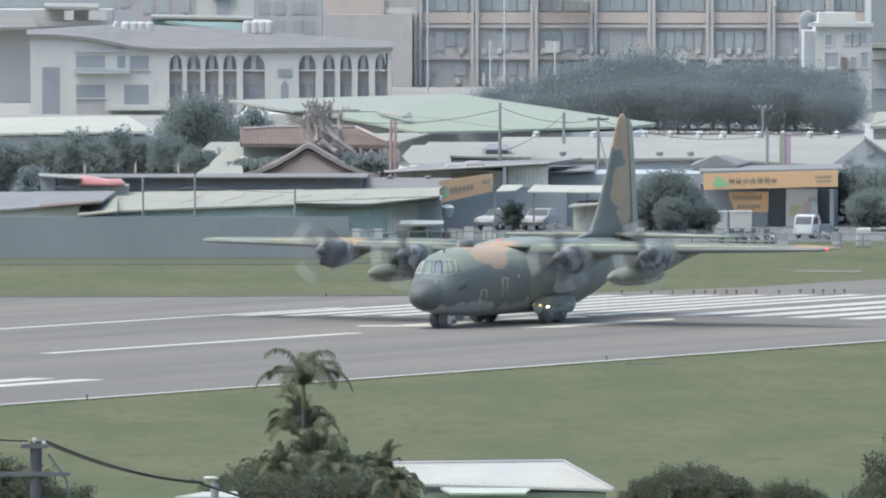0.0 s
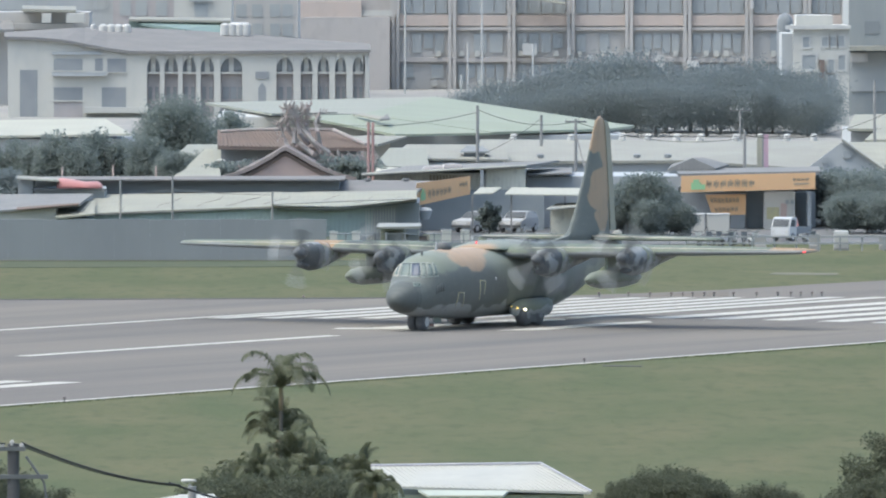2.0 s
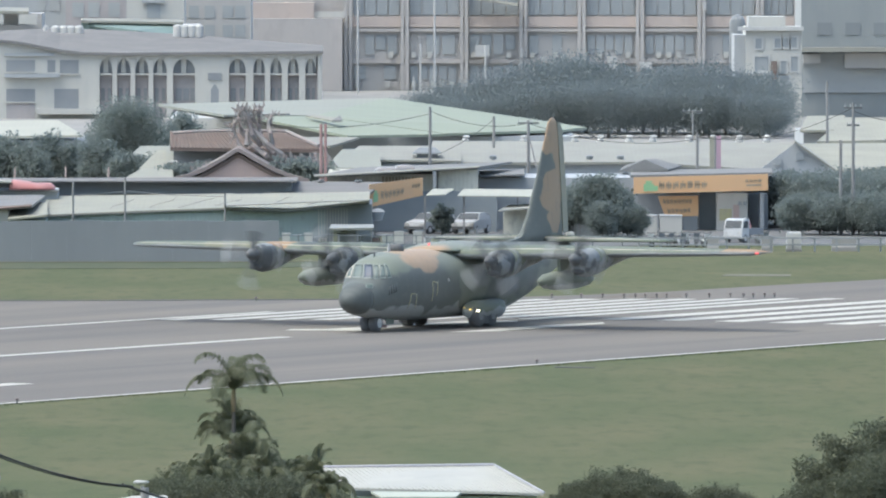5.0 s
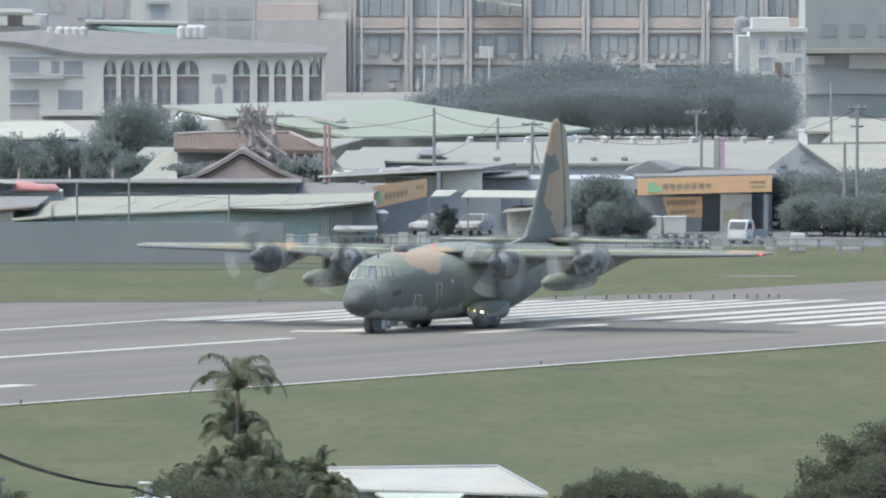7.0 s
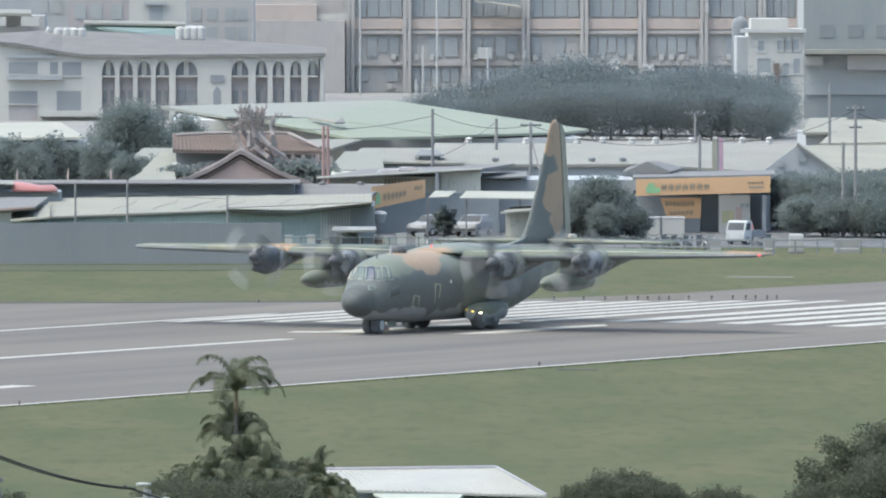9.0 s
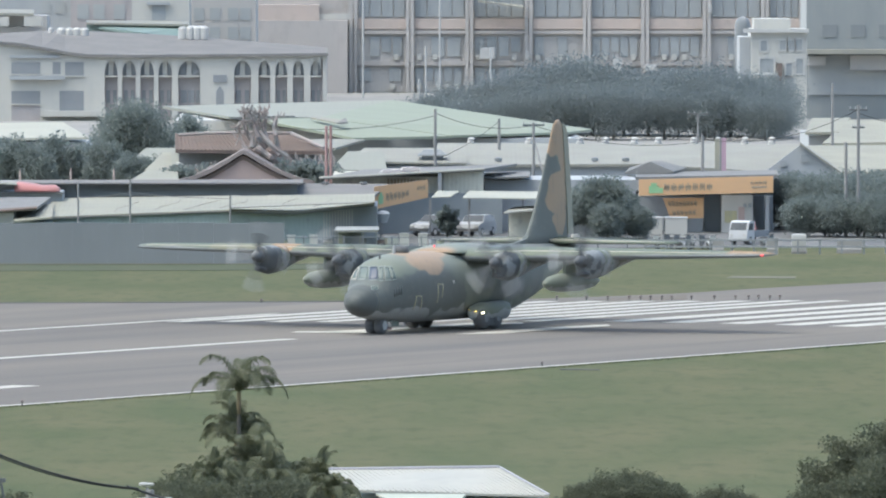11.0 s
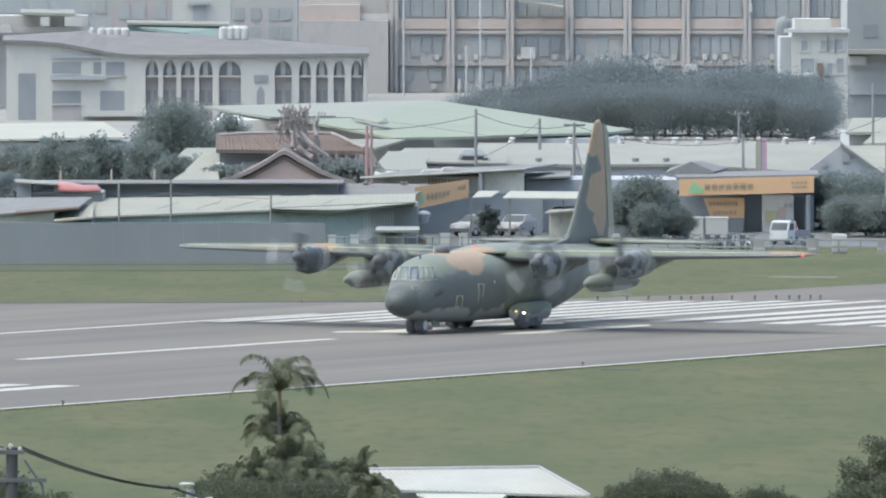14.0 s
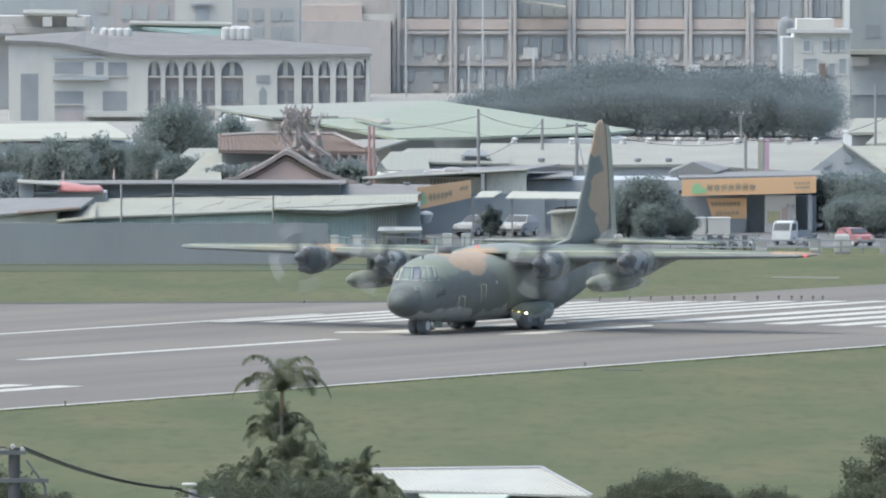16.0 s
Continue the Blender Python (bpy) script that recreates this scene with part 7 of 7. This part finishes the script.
put(palm("tall slim palm with arching fronds", far_z(700, FG), 12, 2.45, 5), far_x(497, FG), FG)
put(palm("shorter palm among shrubs", far_z(796, FG), 20, 2.2, 6, 0.0, 0.16), far_x(492, FG + 2), FG + 2)
put(palm("shorter palm among shrubs", far_z(838, FG - 3), 16, 2.1, 16, 0.0, 0.14), far_x(520, FG - 3), FG - 3)
put(palm("low bushy palm among shrubs", far_z(872, FG), 15, 1.8, 8, 0.0, 0.1), far_x(600, FG + 1), FG + 1)
put(palm("low bushy palm among shrubs", far_z(876, FG), 15, 1.9, 9, 0.0, 0.15), far_x(430, FG - 2), FG - 2)
for u, v, dd, n, ln, sd in ((455, 866, -12, 13, 1.6, 21), (552, 862, -11, 13, 1.7, 22), (640, 868, -10, 12, 1.7, 24)):
    put(palm("low bushy palm among shrubs", far_z(v, FG + dd), n, ln, sd, 0.0, 0.25), far_x(u, FG + dd), FG + dd)
put(palm("low bushy palm beside the shed", far_z(884, 466), 13, 1.35, 12, 0.0, 0.1), far_x(664, 466), 466)
sh = make_tree("dense dark green shrub below the palms", 41, 3.6, 2.4, 0.1, 620, 80, 0.05, "leaf_near", "shrubs before the airfield", "shrub", "shrub", 0.09, 0.13)
put(sh, far_x(500, FG + 4), FG + 4, 0, 0, 0.95)
for u, v, a in ((470, 826, 30), (522, 828, 220)):
    put_copy(sh, far_x(u, FG - 1), FG - 1, a, 0, far_z(v, FG - 1) / 2.4)
for u, v, a, s in ((400, 836, 60, 0), (570, 826, 120, 0), (625, 848, 200, 0), (450, 818, 260, 0), (545, 816, 20, 0), (495, 814, 300, -9), (520, 824, 10, -9), (440, 828, 140, -9), (590, 832, 90, -9)):
    put_copy(sh, far_x(u, FG + 3 + s), FG + 3 + s, a, 0, far_z(v, FG + 3 + s) / 2.4)
for u, v, d, a in ((400, 858, 481, 40), (450, 846, 480, 130), (500, 850, 479, 210), (550, 846, 480, 300), (600, 852, 481, 20), (640, 862, 482, 80), (360, 872, 482, 170), (1140, 842, 498, 0), (1182, 832, 500, 80), (1232, 846, 497, 140), (1106, 866, 499, 10), (1214, 838, 501, 200), (1350, 861, 495, 250), (1384, 874, 497, 30)):
    put_copy(sh, far_x(u, d), d, a, 0, far_z(v, d) / 2.4)
big = make_tree("large dark round-leaved tree at the field edge", 43, 4.4, 4.0, 0.2, 800, 56, 0.065, "leaf_near", "dark trees at the field edge", spread=0.085, ragged=0.03)
put(big, far_x(1618, 470), 470, 0, 0, far_z(778, 470) / 3.9)
for u, v, d, a in ((1672, 752, 472, 70), (1730, 744, 474, 150), (1535, 856, 468, 200), (1640, 815, 466, 300), (20, 858, 470, 20), (-40, 820, 468, 100), (80, 872, 472, 160)):
    put_copy(big, far_x(u, d), d, a, 0, far_z(v, d) / 3.9)

# foreground shed with a ribbed white roof
D = 470
fs = thing("garden_shed", "pale green shed with a ribbed white metal roof", "shed")
ribs = bmesh.new()
p00, p10, p11, p01 = Vector((far_x(700, D), D, far_z(868, D))), Vector((far_x(1046, D), D, far_z(878, D))), Vector((far_x(958, D + 6), D + 6, far_z(829, D + 6))), Vector((far_x(656, D + 6), D + 6, far_z(833, D + 6)))
slab(ribs, [p00, p10, p11, p01], 0.08)
part("roof", ribs, "shed_roof", fs, "white ribbed metal roof")
n = 34
for k in range(n):
    a, b = p00.lerp(p10, (k + 0.5) / n), p01.lerp(p11, (k + 0.5) / n)
    bm = bmesh.new()
    slab(bm, [a + Vector((-0.02, 0, 0.035)), a + Vector((0.03, 0, 0.035)), b + Vector((0.03, 0, 0.035)), b + Vector((-0.02, 0, 0.035))], 0.045)
    part("roof_rib", bm, "shed_roof", fs)
bm = bmesh.new()
tube(bm, [p01 + Vector((0, 0, 0.05)), p11 + Vector((0, 0, 0.05))], 0.05, 8)
part("ridge_cap", bm, "ridge_grey", fs, "grey ridge cap")
bm = bmesh.new()
tube(bm, [p11 + Vector((0.02, 0, 0.04)), p10 + Vector((0.02, 0, 0.04))], 0.04, 8)
part("verge_cap", bm, "ridge_grey", fs, "grey verge trim")
wall_box("wall", p00.x + 0.1, p10.x - 0.25, D + 0.3, D + 5.6, -0.1, min(p00.z, p10.z) - 0.12, "shed_wall", fs, "pale green sheet wall")
roof("lean_to", [(far_x(760, D), D - 1.6, far_z(884, D - 1.6)), (far_x(890, D), D - 1.6, far_z(884, D - 1.6)), (far_x(900, D), D - 0.1, far_z(875, D)), (far_x(740, D), D - 0.1, far_z(874, D))], "shed_wall", fs, 0.08)
b = thing("garden_shed", "low pale blue shed roof behind the shrubs", "shed")
roof("roof", [(far_x(270, 460), 460, far_z(891, 460)), (far_x(385, 460), 460, far_z(891, 460)), (far_x(378, 464), 464, far_z(881, 464)), (far_x(320, 464), 464, far_z(882, 464))], "shed_roof", b, 0.08)
wall_box("wall", far_x(280, 461), far_x(376, 461), 461, 463.5, -0.1, far_z(895, 461), "shed_wall", b)

# near utility pole with cables
D = 300
M["pole_dark"] = surface("weathered_pole", (0.085, 0.085, 0.09), (0.065, 0.065, 0.07), 1.5, 0.9, haze_sheen=0.05)
t = thing("utility_pole", "weathered grey utility pole with insulators and crossarms", "utility pole", (far_x(23, D), D, 0))
h = far_z(792, D)
bm = bmesh.new()
tube(bm, [(0, 0, -0.1), (0, 0, h)], [0.19, 0.14], 12)
part("shaft", bm, "pole_dark", t)
for z, w0, w1 in ((h - 0.78, -0.9, 0.82), (h - 0.12, -0.35, 0.3)):
    bm = bmesh.new()
    box(bm, w0, w1, -0.16, -0.06, z - 0.05, z + 0.05)
    part("crossarm", bm, "dark_metal", t)
for x, z in ((-0.26, h - 0.05), (0.2, h - 0.05), (-0.03, h + 0.02)):
    bm = bmesh.new()
    tube(bm, [(x, -0.1, z - 0.06), (x, -0.1, z + 0.02), (x, -0.1, z + 0.07)], [0.04, 0.055, 0.025], 8)
    part("insulator", bm, "dull_wall", t)
bm = bmesh.new()
tube(bm, [(0.3, -0.1, h - 0.3), (0.72, -0.1, h - 0.9), (0.8, -0.1, h - 1.4)], 0.035, 6)
part("brace", bm, "dark_metal", t)
for dz, du, r in ((0.02, 0, 0.024), (0.0, 1, 0.02), (-0.05, -1, 0.02)):
    wire((far_x(38, D), D, h + dz), (far_x(318 + du, 330), 330, far_z(866 - du, 330)), 0.18, r, label="black sagging cable from the near pole")
wire((far_x(8, D), D, h), (far_x(-300, 290), 290, far_z(700, 290)), 0.3, 0.02, label="black sagging cable from the near pole")
wire((far_x(300, 330), 330, far_z(862, 330)), (far_x(420, 345), 345, far_z(900, 345)), 0.02, 0.035, label="thick black cable bundle behind the palms")
bm = bmesh.new()
tube(bm, [(far_x(340, 345), 345, 0), (far_x(340, 345), 345, far_z(868, 345))], [0.14, 0.11], 10)
tagged(part("cable_post", bm, "wood_pole"), "short grey cable post hidden in shrubs", "post")
lamp = thing("street_lamp", "white street lamp head among the shrubs", "street lamp", (far_x(335, 420), 420, 0))
bm = bmesh.new()
tube(bm, [(0, 0, -0.1), (0, 0, far_z(864, 420))], 0.05, 8)
part("post", bm, "wood_pole", lamp)
bm = bmesh.new()
z = far_z(858, 420)
loft(bm, [[Vector((x, w * math.cos(radians(a)), z + hh * math.sin(radians(a)))) for a in range(0, 360, 30)] for x, w, hh in ((-0.28, 0.04, 0.03), (-0.18, 0.11, 0.07), (0.1, 0.10, 0.05), (0.22, 0.04, 0.03))])
part("head", bm, "white_paint", lamp, "", True)

# ---------------------------------------------------------------- what moves
# degrees at 14.5 s, degrees a thirtieth of a second
SPIN = ((70.0, 86.0), (35.0, 86.1), (59.0, 86.0), (22.0, 86.0))


def motions():
    for prop, (at, step), (hx, hy, hz) in zip(props, SPIN, HUBS):
        walk(prop, [(k / 30, pose(hx, hy, hz, at + step * (k - 435))) for k in range(481)])

    # the red car pulls out from behind the truck and rolls off along the road
    walk(red_car, [(t, pose(far_x(u, d), d, 0.03, 0, 0, a)) for t, u, d, a in
                   ((0, 1396, 896, -92), (13.4, 1396, 896, -92), (14.2, 1398, 895.5, -86), (14.5, 1406, 894, -76), (14.9, 1438, 890, -62), (15.1, 1462, 887, -63), (15.3, 1474, 886, -64), (15.5, 1482, 885, -64), (15.8, 1500, 884, -65), (16.0, 1512, 884, -65))])


motions()
